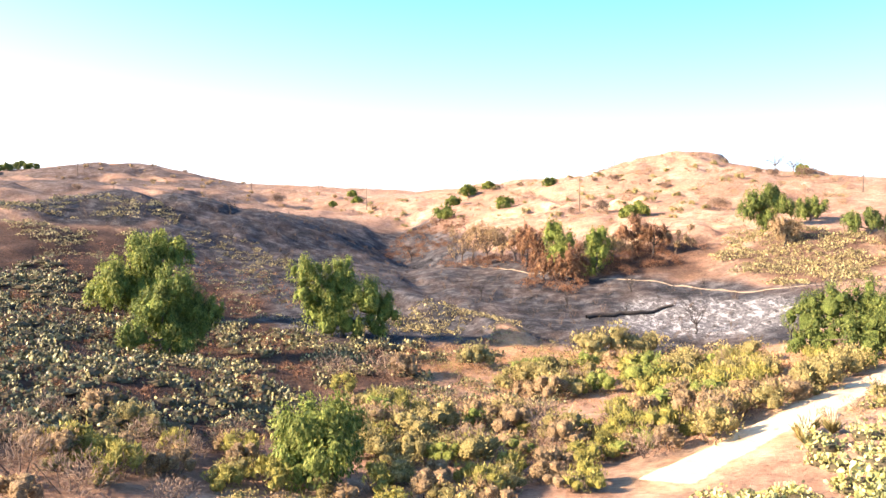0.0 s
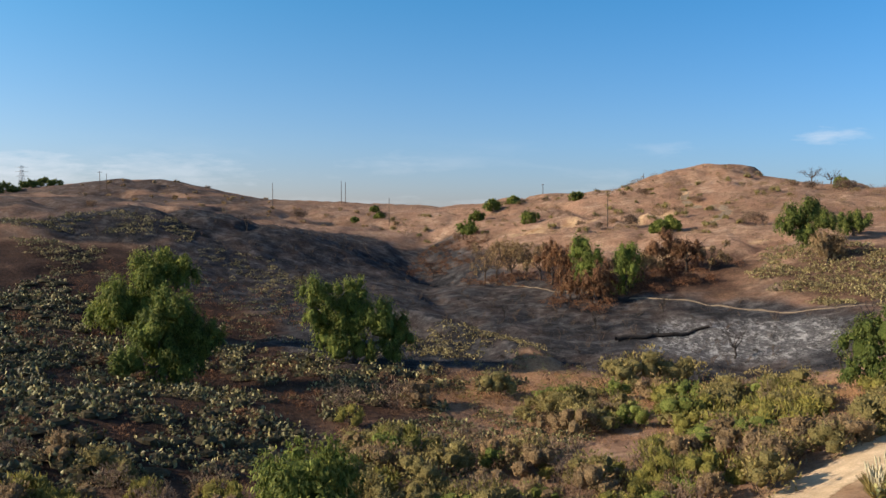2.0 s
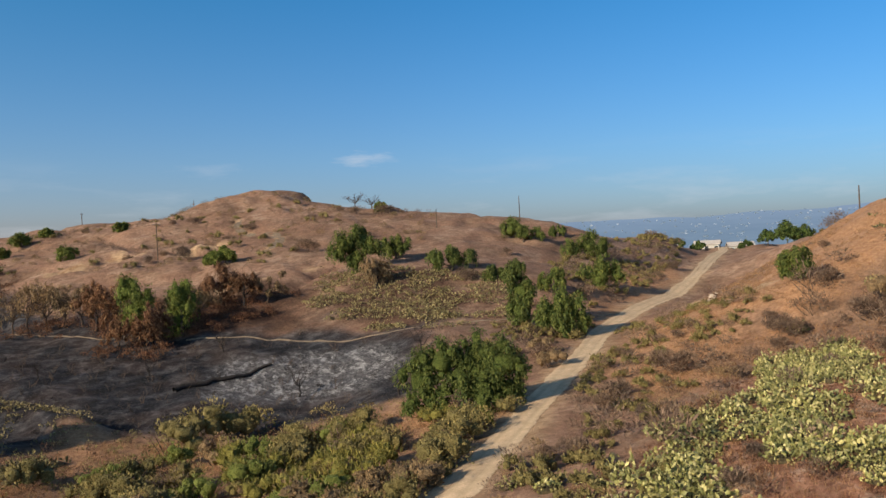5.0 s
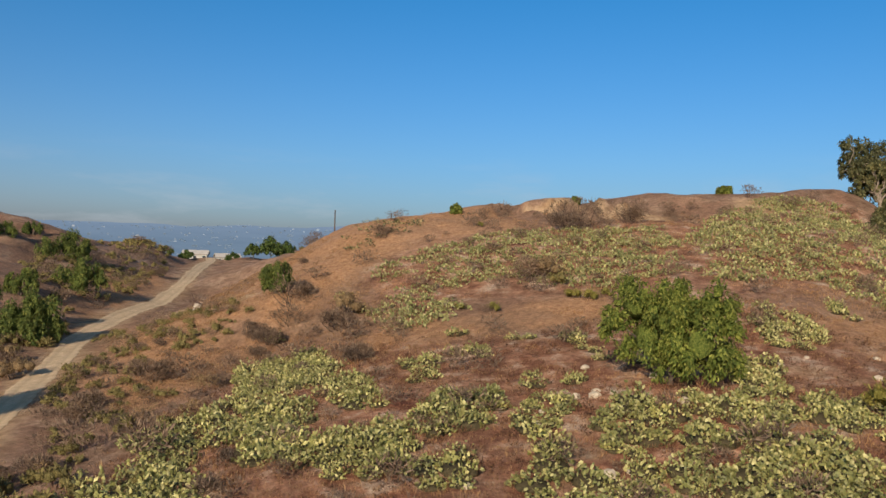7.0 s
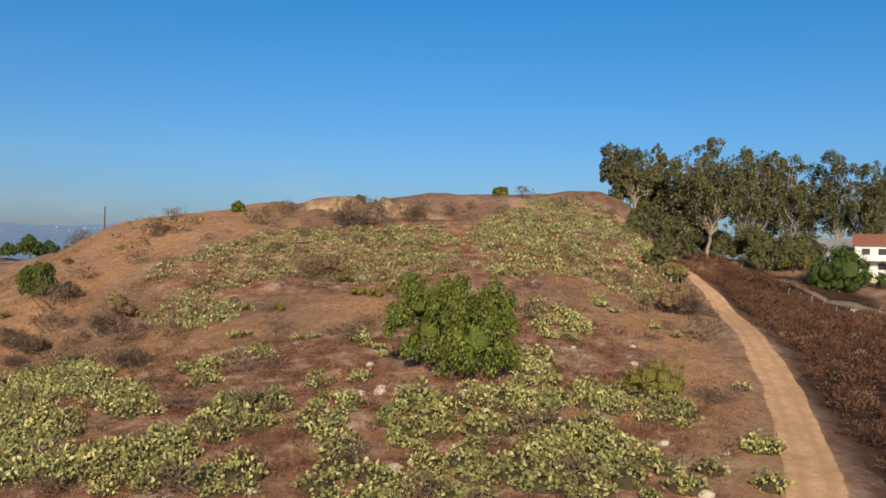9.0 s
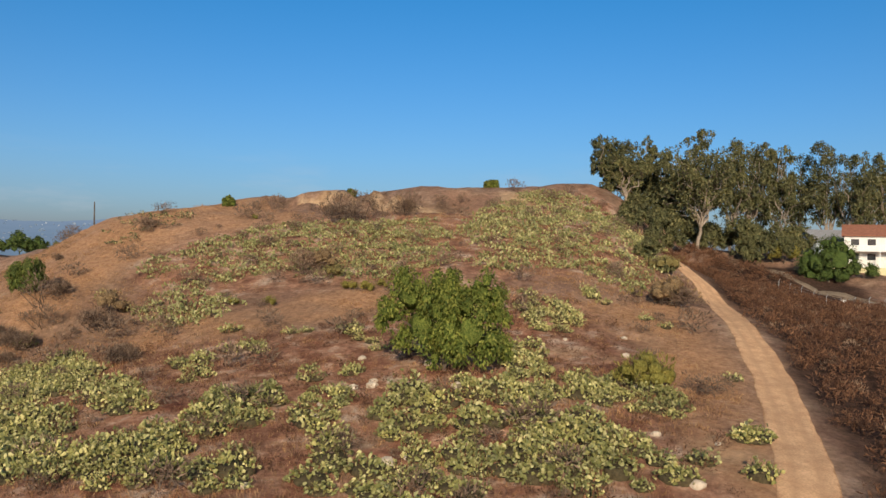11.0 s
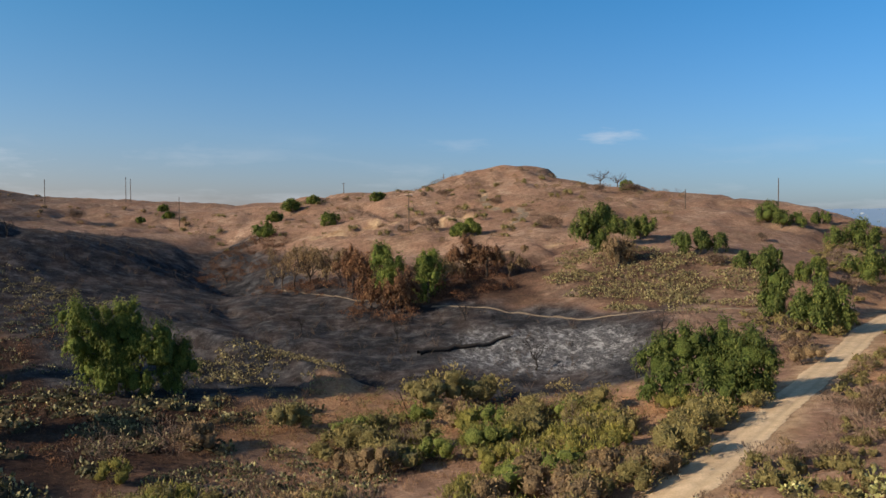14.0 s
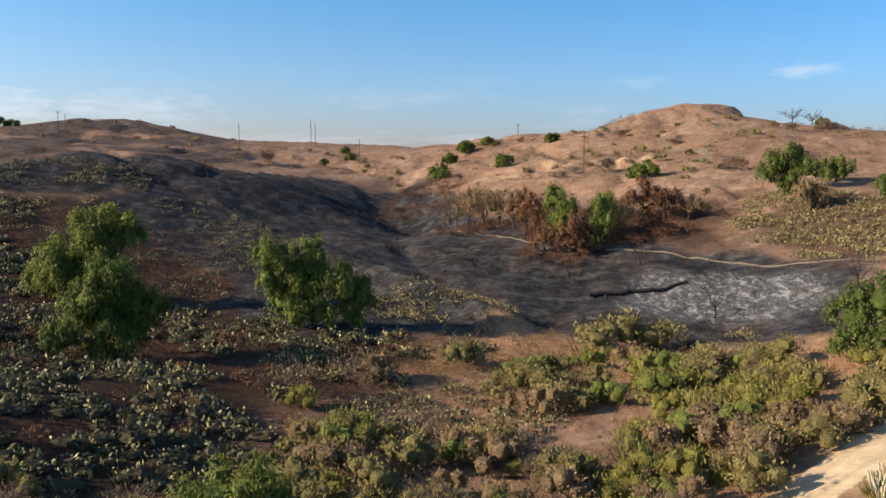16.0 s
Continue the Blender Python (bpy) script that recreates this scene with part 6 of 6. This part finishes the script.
def utility_pole(x, y, height, arm=1.6, turn=0.0, z=None):
    top = thing("utility_pole", x, y, z, turn)
    rng = np.random.default_rng(1)
    child("post", mesh_of("post", *tube([(0, 0, -0.5), (0, 0, height * 0.5), (0, 0, height)], [0.15, 0.13, 0.10], 8), POLE_WOOD, True), top)
    if arm:
        me = mesh_of("crossarm", *tube([(-arm, 0, height * 0.93), (arm, 0, height * 0.93)], [0.09, 0.09], 4), POLE_WOOD)
        child("crossarm", me, top)
        for s in (-0.85, 0.0, 0.85):
            child("insulator", mesh_of("insulator", *tube([(s * arm, 0, height * 0.93), (s * arm, 0, height * 0.93 + 0.35)], [0.07, 0.05], 5), STEEL), top)
    tagged(top, "weathered wooden utility pole on the dry hill", "pole", "utility poles")


for x, y, h, arm in ((-77.8, 339.8, 11, 0), (-55.5, 374, 10, 0), (-53.8, 375, 9, 0), (-29.0, 317.9, 10.5, 0), (-160, 367, 9, 1.0), (-157.5, 368, 8, 0), (37.6, 230.8, 9.5, 0.9), (64, 313.5, 3, 0), (30.0, 341, 4, 0.5),
                     (133.0, 212.5, 7.5, 0), (105.4, 210.5, 5.0, 0), (141.5, 113.2, 5.0, 0), (158, 110, 5.5, 0), (159.5, 109, 5.0, 0)):
    utility_pole(x, y, h, arm)


def pylon(x, y, height, z):
    top = thing("pylon", x, y, z)
    legs = [tube([(sx * 0.11 * height, sy * 0.11 * height, 0), (sx * 0.02 * height, sy * 0.02 * height, height)], [0.22, 0.12], 4) for sx in (-1, 1) for sy in (-1, 1)]
    for k, leg in enumerate(legs):
        child("leg", mesh_of("leg", *leg, STEEL), top)
    for h in (0.66, 0.8, 0.93):
        w = 0.2 * height
        child("crossarm", mesh_of("crossarm", *tube([(-w, 0, h * height), (0, 0, (h + 0.02) * height), (w, 0, h * height)], [0.08, 0.25, 0.08], 4), STEEL), top)
    braces = []
    for k in range(6):
        a, b = k / 7, (k + 1) / 7
        wa, wb = (0.11 - 0.09 * a) * height, (0.11 - 0.09 * b) * height
        for s in (-1, 1):
            braces.append(tube([(s * wa, -wa, a * height), (-s * wb, -wb, b * height)], [0.1, 0.1], 4))
            braces.append(tube([(s * wa, wa, a * height), (-s * wb, wb, b * height)], [0.1, 0.1], 4))
    child("bracing", mesh_of("bracing", *joined(braces), STEEL), top)
    tagged(top, "lattice steel power pylon far on the skyline", "pylon")


pylon(-357, 666, 26, 47)


# ---- eucalyptus grove ----
GUM = leaf_material("eucalyptus_leaves", (0.055, 0.065, 0.028), (0.12, 0.12, 0.052), (0.22, 0.205, 0.10), 0.65, 0.2)
GUM_BARK = plain_material("pale_gum_bark", (0.20, 0.15, 0.11), (0.42, 0.35, 0.28), 1.5, 0.7)


def gum_tree(x, y, height, spread, seed, low=0.3, count=8000, label="tall grey-green eucalyptus with pale bare limbs"):
    """A eucalyptus: a forked trunk, long rising limbs, and foliage in many uneven bunches with sky between."""
    rng = np.random.default_rng(seed)
    top = thing("eucalyptus", x, y)
    fork = np.array([rng.normal() * 0.3, rng.normal() * 0.3, height * min(0.2, low)])
    child("trunk", mesh_of("trunk", *limb((0, 0, -0.5), fork, 0.42, 0.3, rng, 0.05), GUM_BARK, True), top)
    arms, lobes = [], []
    heads = max(7, int(1.6 * spread))
    for k in range(heads):
        a = 2 * np.pi * (k + rng.uniform(-0.35, 0.35)) / heads
        out, up = spread * rng.uniform(0.35, 0.8), rng.uniform(0.5, 0.86)
        if k == 0:
            out, up = 0.1 * spread, 0.93
        tip = np.array([math.cos(a) * out, math.sin(a) * out, height * up])
        arms.append(limb(fork, tip, 0.2, 0.05, rng, 0.1, 7))
        for s in (0.45, 0.62, 0.8, 0.95, 1.0):
            p = fork + (tip - fork) * s + rng.normal(size=3) * (0.2 * spread, 0.2 * spread, 0.05 * height)
            size = min(0.13 * height, 0.36 * spread) * rng.uniform(0.65, 1.25)
            p[2] = min(max(p[2], height * low), height - size * 0.9)
            lobes.append((*p, size))
            arms.append(limb(fork + (tip - fork) * max(s - 0.2, 0), p, 0.08, 0.025, rng, 0.1, 4))
    child("branching", mesh_of("branching", *joined(arms), GUM_BARK, True), top)
    child("crown", mesh_of("crown", *crown_leaves(lobes, count, rng, (0.56, 0.235), 0.8, 0.45, 0), GUM), top)
    tagged(top, label, "tree", "eucalyptus grove")


GROVE = ((171.8, 19.0, 11.4, 4.4, 0.15), (178.9, 14.9, 15.7, 5.2, 0.15), (187.9, 11.8, 22.5, 3.2, 0.4), (176.3, 8.5, 16.0, 5.0, 0.15), (169.2, 15.8, 8.5, 4.6, 0.12), (169.6, 2.2, 20.0, 8.6, 0.32), (196.9, -0.5, 29.0, 5.0, 0.3), (194.3, -6.6, 24.0, 6.0, 0.25), (185.5, 4.3, 17.5, 5.0, 0.15),
         (199.4, -11.0, 26.0, 6.4, 0.2), (210.8, -15.7, 27.0, 4.2, 0.3), (201.0, -17.6, 24.5, 5.6, 0.3), (212.8, -23.9, 25.0, 5.2, 0.35), (207.6, -28.2, 27.0, 6.0, 0.35), (204.6, -32.7, 25.0, 5.6, 0.35), (212.2, -38.8, 25.0, 5.4, 0.3), (211.4, -44.2, 25.4, 6.0, 0.25), (215.0, -50.6, 26.5, 6.0, 0.25))
for k, (x, y, h, w, low) in enumerate(GROVE):
    gum_tree(x, y, h, w, 860 + k, low, 5500 if h < 12 else (11000 if w > 8 else 8000))
for k, (x, y, w, h) in enumerate(((168, 7.5, 3, 3.5), (173, 6.0, 3.4, 5), (178, -1.5, 3.4, 5), (181, -5.5, 3.4, 5), (184, -10, 3.4, 5.5), (188, -17, 3.4, 5), (167.5, 11.5, 3.2, 4.4), (171, 17.5, 3.4, 5), (192, -11, 3.6, 6), (186, 1.5, 3.6, 6), (192, -20, 3.6, 6), (198, -2, 4, 7), (200, -22, 4, 7), (202, -34, 4, 7))):
    leafy_tree("grove_bush", x, y, -95, [(-w * 0.5, 0, h * 0.4, w * 0.6), (w * 0.5, 0, h * 0.45, w * 0.6), (0, 0, h * 0.8, w * 0.5)], 900, 840 + k, GUM, "dark bushy undergrowth beneath eucalyptus trees", "bush", (0.5, 0.2), 0.7, trunk=0.12, group="undergrowth of the grove")
for k, (x, y, w, h) in enumerate(((121.9, 12.0, 2.2, 3.4), (150.5, 15.8, 2.4, 3.0), (155.1, 12.9, 3.0, 5.0), (156.0, 7.5, 3.0, 4.6), (173.2, -12.1, 4.2, 8.0), (175.2, -7.7, 3.6, 7.0), (118.3, 10.2, 1.5, 1.8), (163, 10, 3, 4), (160, 14, 3, 4))):
    leafy_tree("grove_bush", x, y, -90, [(-w * 0.4, 0, h * 0.35, w * 0.5), (w * 0.4, 0, h * 0.4, w * 0.5), (0, 0, h * 0.7, w * 0.45)], 1800, 826 + k, GUM, "dense olive-green bush at the edge of the grove", "bush", (0.36, 0.15), 0.7, trunk=0.12, group="undergrowth of the grove", core=0.4)
strewn("russet_brush", scatter([(126, 8.5), (140, 10), (156, 6), (172, 2), (168, -4), (150, 3), (134, 7)], 1.6, 256), PUFFS, RUSSET, 0.7, 1.4, 257, "red-brown brush where the road enters the grove", "brush")
GARDEN = leaf_material("garden_leaves", (0.045, 0.075, 0.02), (0.08, 0.12, 0.03), (0.13, 0.17, 0.045), 0.7, 0.2)
leafy_tree("garden_tree", 164.5, -20.2, -102, [(-2, 0, 3.5, 3), (1.8, 0, 4.2, 3.2), (0, 0, 5.6, 2.6), (3.6, 0, 2.4, 2.0), (0, -0.5, 1.7, 2.4), (2.6, 0, 1.4, 1.8), (-2.8, 0, 1.5, 1.9)], 5500, 880, GARDEN, "dense dark green garden tree beside a wall", weep=0.6)
leafy_tree("garden_bush", 173.0, -14.0, -100, [(-1.2, 0, 2.0, 1.6), (1.2, 0, 2.2, 1.7)], 1500, 881, BROOM, "yellow-green rounded garden bush", "bush", weep=0.4, trunk=0.12)
leafy_tree("garden_bush", 168.0, -26.8, -104, [(-1.5, 0, 1.4, 1.3), (1.5, 0, 1.3, 1.3)], 1200, 882, GARDEN, "low green garden hedge", "bush", weep=0.4, trunk=0.1)
leafy_tree("young_tree", 150.5, 10.5, -93, [(0, 0, 2.5, 1.8), (0.5, 0, 5.0, 1.6), (-1, 0, 1.6, 1.6)], 2200, 883, GUM, "young bushy tree at the edge of the grove", weep=0.8, trunk=0.12)
leafy_tree("young_tree", 171.5, -6.8, -96, [(0, 0, 2.8, 2.2), (1.2, 0, 5.0, 2.2), (-1, 0, 7, 2.0), (1, 0, 1.5, 2)], 2600, 884, GUM, "young bushy tree at the edge of the grove", weep=0.8, trunk=0.14)


# ---- houses ----
PLASTER = plain_material("white_plaster", (0.70, 0.68, 0.64), (0.82, 0.80, 0.76), 0.8, 0.9, 0.15)
BLUE_WALL = plain_material("blue_grey_boards", (0.30, 0.36, 0.42), (0.40, 0.46, 0.52), 0.8, 0.8, 0.15)
ROOF_TILE = plain_material("red_brown_tiles", (0.22, 0.09, 0.06), (0.36, 0.16, 0.10), 2.5, 0.85, 0.5)
GREY_TILE = plain_material("grey_shingles", (0.20, 0.20, 0.21), (0.32, 0.32, 0.33), 2.5, 0.85, 0.5)
TRIM = plain_material("white_paint", (0.76, 0.76, 0.74), (0.84, 0.84, 0.82), 1.0, 0.6, 0.0)
GLASS = plain_material("dark_window_glass", (0.02, 0.025, 0.03), (0.05, 0.06, 0.07), 0.4, 0.08, 0.0, spec=0.6)
YELLOW_WALL = plain_material("cream_garden_wall", (0.62, 0.54, 0.30), (0.74, 0.66, 0.40), 1.0, 0.9, 0.2)


def box_mesh(name, lo, hi, mat, bevel=0.0):
    bm = bmesh.new()
    bmesh.ops.create_cube(bm, size=1.0)
    for v in bm.verts:
        v.co = Vector([(a + b) / 2 + c * (b - a) for a, b, c in zip(lo, hi, v.co)])
    if bevel:
        bmesh.ops.bevel(bm, geom=bm.edges[:], offset=bevel, segments=1, affect="EDGES")
    me = bpy.data.meshes.new(name)
    bm.to_mesh(me)
    bm.free()
    me.materials.append(mat)
    return me


def gable_roof(name, w, d, base, rise, over, mat):
    x, y = w / 2 + over, d / 2 + over
    v = [(-x, -y, base), (x, -y, base), (x, y, base), (-x, y, base), (-x, 0, base + rise), (x, 0, base + rise)]
    v += [(a, b, c + 0.22) for a, b, c in v]
    f = [(0, 1, 5, 4), (2, 3, 4, 5), (6, 10, 11, 7), (8, 11, 10, 9), (0, 6, 7, 1), (2, 8, 9, 3), (0, 4, 10, 6), (3, 9, 10, 4), (1, 7, 11, 5), (2, 5, 11, 8)]
    return mesh_of(name, v, f, mat)


def house(x, y, turn, w, d, h, rise, wall, roof, label, z=None, windows=(), balcony=False, chimney=False):
    """A house with walls under a pitched roof; windows as (side, along, height, width, tall)."""
    top = thing("house", x, y, z, turn)
    child("walls", box_mesh("walls", (-w / 2, -d / 2, -1.2), (w / 2, d / 2, h), wall), top)
    for s in (-1, 1):
        child("gable", mesh_of("gable", [(s * w / 2, -d / 2, h), (s * w / 2, d / 2, h), (s * w / 2, 0, h + rise)], [(0, 1, 2)], wall), top)
    r = child("roof", gable_roof("roof", w, d, h - 0.05, rise, 0.5, roof), top)
    if chimney:
        child("chimney", box_mesh("chimney", (w * 0.15, -0.5, h), (w * 0.15 + 0.9, 0.5, h + rise + 1.0), ROOF_TILE), r)
    for side, s, up, ww, tall in windows:
        fx = -d / 2 if side == "front" else d / 2
        win = child("window", box_mesh("window", (s - ww / 2 - 0.1, fx - 0.06, up - 0.1), (s + ww / 2 + 0.1, fx + 0.06, up + tall + 0.1), TRIM), top)
        child("pane", box_mesh("pane", (s - ww / 2, fx - 0.09, up), (s + ww / 2, fx + 0.09, up + tall), GLASS), win)
    if balcony:
        deck = child("balcony", box_mesh("balcony", (-w / 2, -d / 2 - 2.2, 2.7), (w / 2, -d / 2, 2.95), TRIM), top)
        for k in range(15):
            bx = -w / 2 + 0.05 + k * (w - 0.1) / 14
            child("baluster", box_mesh("baluster", (bx - 0.03, -d / 2 - 2.18, 2.95), (bx + 0.03, -d / 2 - 2.12, 3.85), TRIM), deck)
        child("rail", box_mesh("rail", (-w / 2, -d / 2 - 2.2, 3.85), (w / 2, -d / 2 - 2.08, 3.95), TRIM), deck)
        for bx in (-w / 2 + 0.1, 0, w / 2 - 0.1):
            child("post", box_mesh("post", (bx - 0.09, -d / 2 - 2.2, -0.8), (bx + 0.09, -d / 2 - 2.02, 2.7), TRIM), top)
    tagged(top, label, "house")


house(189.0, -35.0, -103, 13, 9, 5.8, 2.3, PLASTER, ROOF_TILE, "white two-storey house with a balcony and tile roof", z=ground_at(189.0, -35.0) + 1.1, windows=[("front", s, u, 1.5, 1.3) for s in (-4.5, -1.5, 2, 5) for u in (1.0, 3.9)], balcony=True, chimney=True)
house(198.0, -26.0, -60, 10, 8, 5.2, 2.4, BLUE_WALL, GREY_TILE, "blue-grey boarded house behind trees", windows=[("front", s, u, 1.2, 1.2) for s in (-3, 0, 3) for u in (0.9, 3.2)])
garden_wall = new("garden_wall", box_mesh("garden_wall", (-9, -0.15, -0.6), (9, 0.15, 1.3), YELLOW_WALL, 0.03))
garden_wall.matrix_world = pose(173.5, -31.5, ground_at(173.5, -31.5), 0, 0, -103)
tagged(garden_wall, "low cream-painted garden wall below the house", "wall")
CREAM = plain_material("cream_stucco", (0.46, 0.43, 0.38), (0.60, 0.57, 0.51), 0.8, 0.9, 0.15)
PALE_ROOF = plain_material("sun_bleached_tiles", (0.45, 0.40, 0.36), (0.62, 0.57, 0.52), 2.5, 0.85, 0.5)
HOUSES = ((230.0, 259.0, -42), (244.0, 251.0, -52), (256.0, 246.0, -40))
for k, (x, y, turn) in enumerate(HOUSES):
    house(x, y, turn, 9, 7, 2.8, 1.4, CREAM, PALE_ROOF, "pale stucco house at the end of the valley", windows=[("front", s, 1.0, 1.3, 1.2) for s in (-3.5, 0, 3.5)])
valley_wall = new("garden_wall", box_mesh("garden_wall", (-8, -0.2, -1.0), (8, 0.2, 0.5), PLASTER, 0.03))
valley_wall.matrix_world = pose(258, 238, ground_at(258, 238), 0, 0, -45)
tagged(valley_wall, "long white boundary wall before the valley houses", "wall")
for k, (x, y, h) in enumerate(((245, 215, 9), (249, 211, 7.5), (252, 206, 6), (256, 201, 6.5), (220, 242, 4.5), (214, 246, 4.5), (228, 240, 4), (240, 219, 6), (260, 197, 6), (238, 227, 3.5))):
    leafy_tree("valley_tree", x, y, -47, [(-1.5, 0, h * 0.45, h * 0.3), (1.4, 0, h * 0.5, h * 0.3), (0, 0, h * 0.75, h * 0.26)], 1100, 900 + k, GARDEN, "dark green tree beside the valley houses", "tree", (0.7, 0.26), 0.8, trunk=0.2, group="trees by the valley houses")
for k, (x, y, h) in enumerate(((-207, 362, 4.2), (-204, 363, 3.6), (-204, 370, 4.6), (-200, 370, 4.0), (-196, 375, 4.6), (-195, 380, 4.0), (-193, 384, 4.4), (-188, 383, 3.6))):
    leafy_tree("skyline_tree", x, y, 27, [(-2, 0, h * 0.4, h * 0.45), (2, 0, h * 0.45, h * 0.42), (0, 0, h * 0.6, h * 0.4)], 900, 920 + k, DARK_PEPPER, "dark tree on the far skyline", "tree", (0.5, 0.2), 0.6, trunk=0.12, group="skyline trees", z=ground_at(x, y) - 0.8)


# ---- wire fence beside the climbing road ----
def fence(points):
    top = thing("wire_fence", *points[0])
    base = np.array([*points[0], ground_at(*points[0])])
    tops = []
    for x, y in points:
        p = np.array([x, y, ground_at(x, y)]) - base
        child("post", mesh_of("post", *tube([p + (0, 0, -0.3), p + (0, 0, 1.75), p + (0.1, -0.25, 2.1)], [0.06, 0.05, 0.04], 6), STEEL, True), top)
        tops.append(p)
    for h in (0.4, 0.85, 1.3, 1.75):
        child("wire", mesh_of("wire", *tube([p + (0, 0, h) for p in tops], [0.012] * len(tops), 4), STEEL), top)
    tagged(top, "leaning steel wire fence beside the brush", "fence")


fence([(153 - 3.0 * k, -10.0 - 1.25 * k) for k in range(9)])
sign = thing("sign", 136.5, -16.4)
child("post", mesh_of("post", *tube([(0, 0, -0.3), (0, 0, 1.6)], [0.05, 0.05], 6), STEEL), sign)
child("board", box_mesh("board", (-0.06, -0.4, 1.2), (-0.02, 0.4, 1.95), TRIM, 0.01), sign, "plain white board")
tagged(sign, "small white notice board on a steel post", "sign")
ribbon("track_east", [(166.3, -10.3), (160, -15), (155, -20), (149.5, -24), (140, -30)], 0.95, TRODDEN, "pale dirt track behind the wire fence", "path", seed=13)


# ---- the town and hills beyond ----
def distance():
    rng = np.random.default_rng(77)
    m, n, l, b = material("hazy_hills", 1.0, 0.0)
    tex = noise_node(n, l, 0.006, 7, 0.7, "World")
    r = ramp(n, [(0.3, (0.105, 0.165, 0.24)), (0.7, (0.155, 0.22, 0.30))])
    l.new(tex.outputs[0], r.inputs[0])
    # haze painted as glow: the emission colour pales with height towards the crest
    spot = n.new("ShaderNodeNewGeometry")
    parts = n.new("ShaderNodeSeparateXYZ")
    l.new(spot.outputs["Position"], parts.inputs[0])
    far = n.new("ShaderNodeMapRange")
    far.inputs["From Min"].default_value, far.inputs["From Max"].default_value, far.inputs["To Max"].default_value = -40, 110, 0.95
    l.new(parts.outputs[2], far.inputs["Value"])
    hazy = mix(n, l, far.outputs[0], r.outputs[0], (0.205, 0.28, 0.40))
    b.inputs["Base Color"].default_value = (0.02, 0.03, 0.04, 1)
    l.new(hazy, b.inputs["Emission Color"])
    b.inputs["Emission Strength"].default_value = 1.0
    turn, reach = np.radians(np.arange(-82, 36, 0.5)), np.linspace(1500, 4300, 60)
    rr, aa = np.meshgrid(reach, turn, indexing="ij")
    x, y = -np.sin(aa) * rr, np.cos(aa) * rr
    climb = smooth01(rr, 1500, 3900)
    z = -75 + climb * (168 + 60 * (fnoise(x, y, 900, 81) - 0.5)) + 34 * (fnoise(x, y, 300, 82) - 0.5) * climb
    crest = 1 - 0.75 * smooth01(np.degrees(-aa), 20, -10)
    z = -75 + (z + 75) * crest
    idx = np.arange(rr.size).reshape(rr.shape)
    f = np.stack([idx[:-1, :-1], idx[1:, :-1], idx[1:, 1:], idx[:-1, 1:]], -1).reshape(-1, 4)
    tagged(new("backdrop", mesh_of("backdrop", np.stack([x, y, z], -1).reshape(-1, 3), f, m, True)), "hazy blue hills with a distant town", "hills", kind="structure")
    # pale house fronts too small to count
    k = 900
    a, d = np.radians(rng.uniform(-66, -26, k)), rng.uniform(1700, 3700, k)
    px, py = -np.sin(a) * d, np.cos(a) * d
    pick = np.c_[np.clip(((d - 1500) / (2800 / 59)).round(), 0, 59), np.clip(((np.degrees(a) + 82) / 0.5).round(), 0, len(turn) - 1)].astype(int)
    pz = z[pick[:, 0], pick[:, 1]]
    w, h = rng.uniform(2, 5.5, k), rng.uniform(2, 4, k)
    side = np.c_[np.cos(a), np.sin(a), 0 * a]
    ahead = np.c_[-np.sin(a), np.cos(a), 0 * a]
    foot = np.c_[px, py, pz]
    corner = [foot + side * (sx * w)[:, None] + ahead * (sy * w * 0.7)[:, None] + np.c_[0 * a, 0 * a, sz * h] for sz in (-1, 1) for sx, sy in ((-1, -1), (1, -1), (1, 1), (-1, 1))]
    v = np.stack(corner, 1).reshape(-1, 3)
    q = np.array([(0, 1, 5, 4), (1, 2, 6, 5), (2, 3, 7, 6), (3, 0, 4, 7), (4, 5, 6, 7)])
    f = (np.arange(k) * 8)[:, None, None] + q[None]
    m2, n2, l2, b2 = material("distant_walls", 0.9, 0.1)
    geo = n2.new("ShaderNodeNewGeometry")
    # walls kept dim and bluish: the haze is put into their colour
    r2 = ramp(n2, [(0.0, (0.12, 0.17, 0.22)), (0.7, (0.16, 0.21, 0.28)), (1.0, (0.30, 0.35, 0.41))])
    l2.new(geo.outputs["Random Per Island"], r2.inputs[0])
    l2.new(r2.outputs[0], b2.inputs["Base Color"])
    tagged(new("distant_town", mesh_of("distant_town", v, f.reshape(-1, 4), m2)), "pale houses of a far hazy town", "town", kind="stuff")


distance()
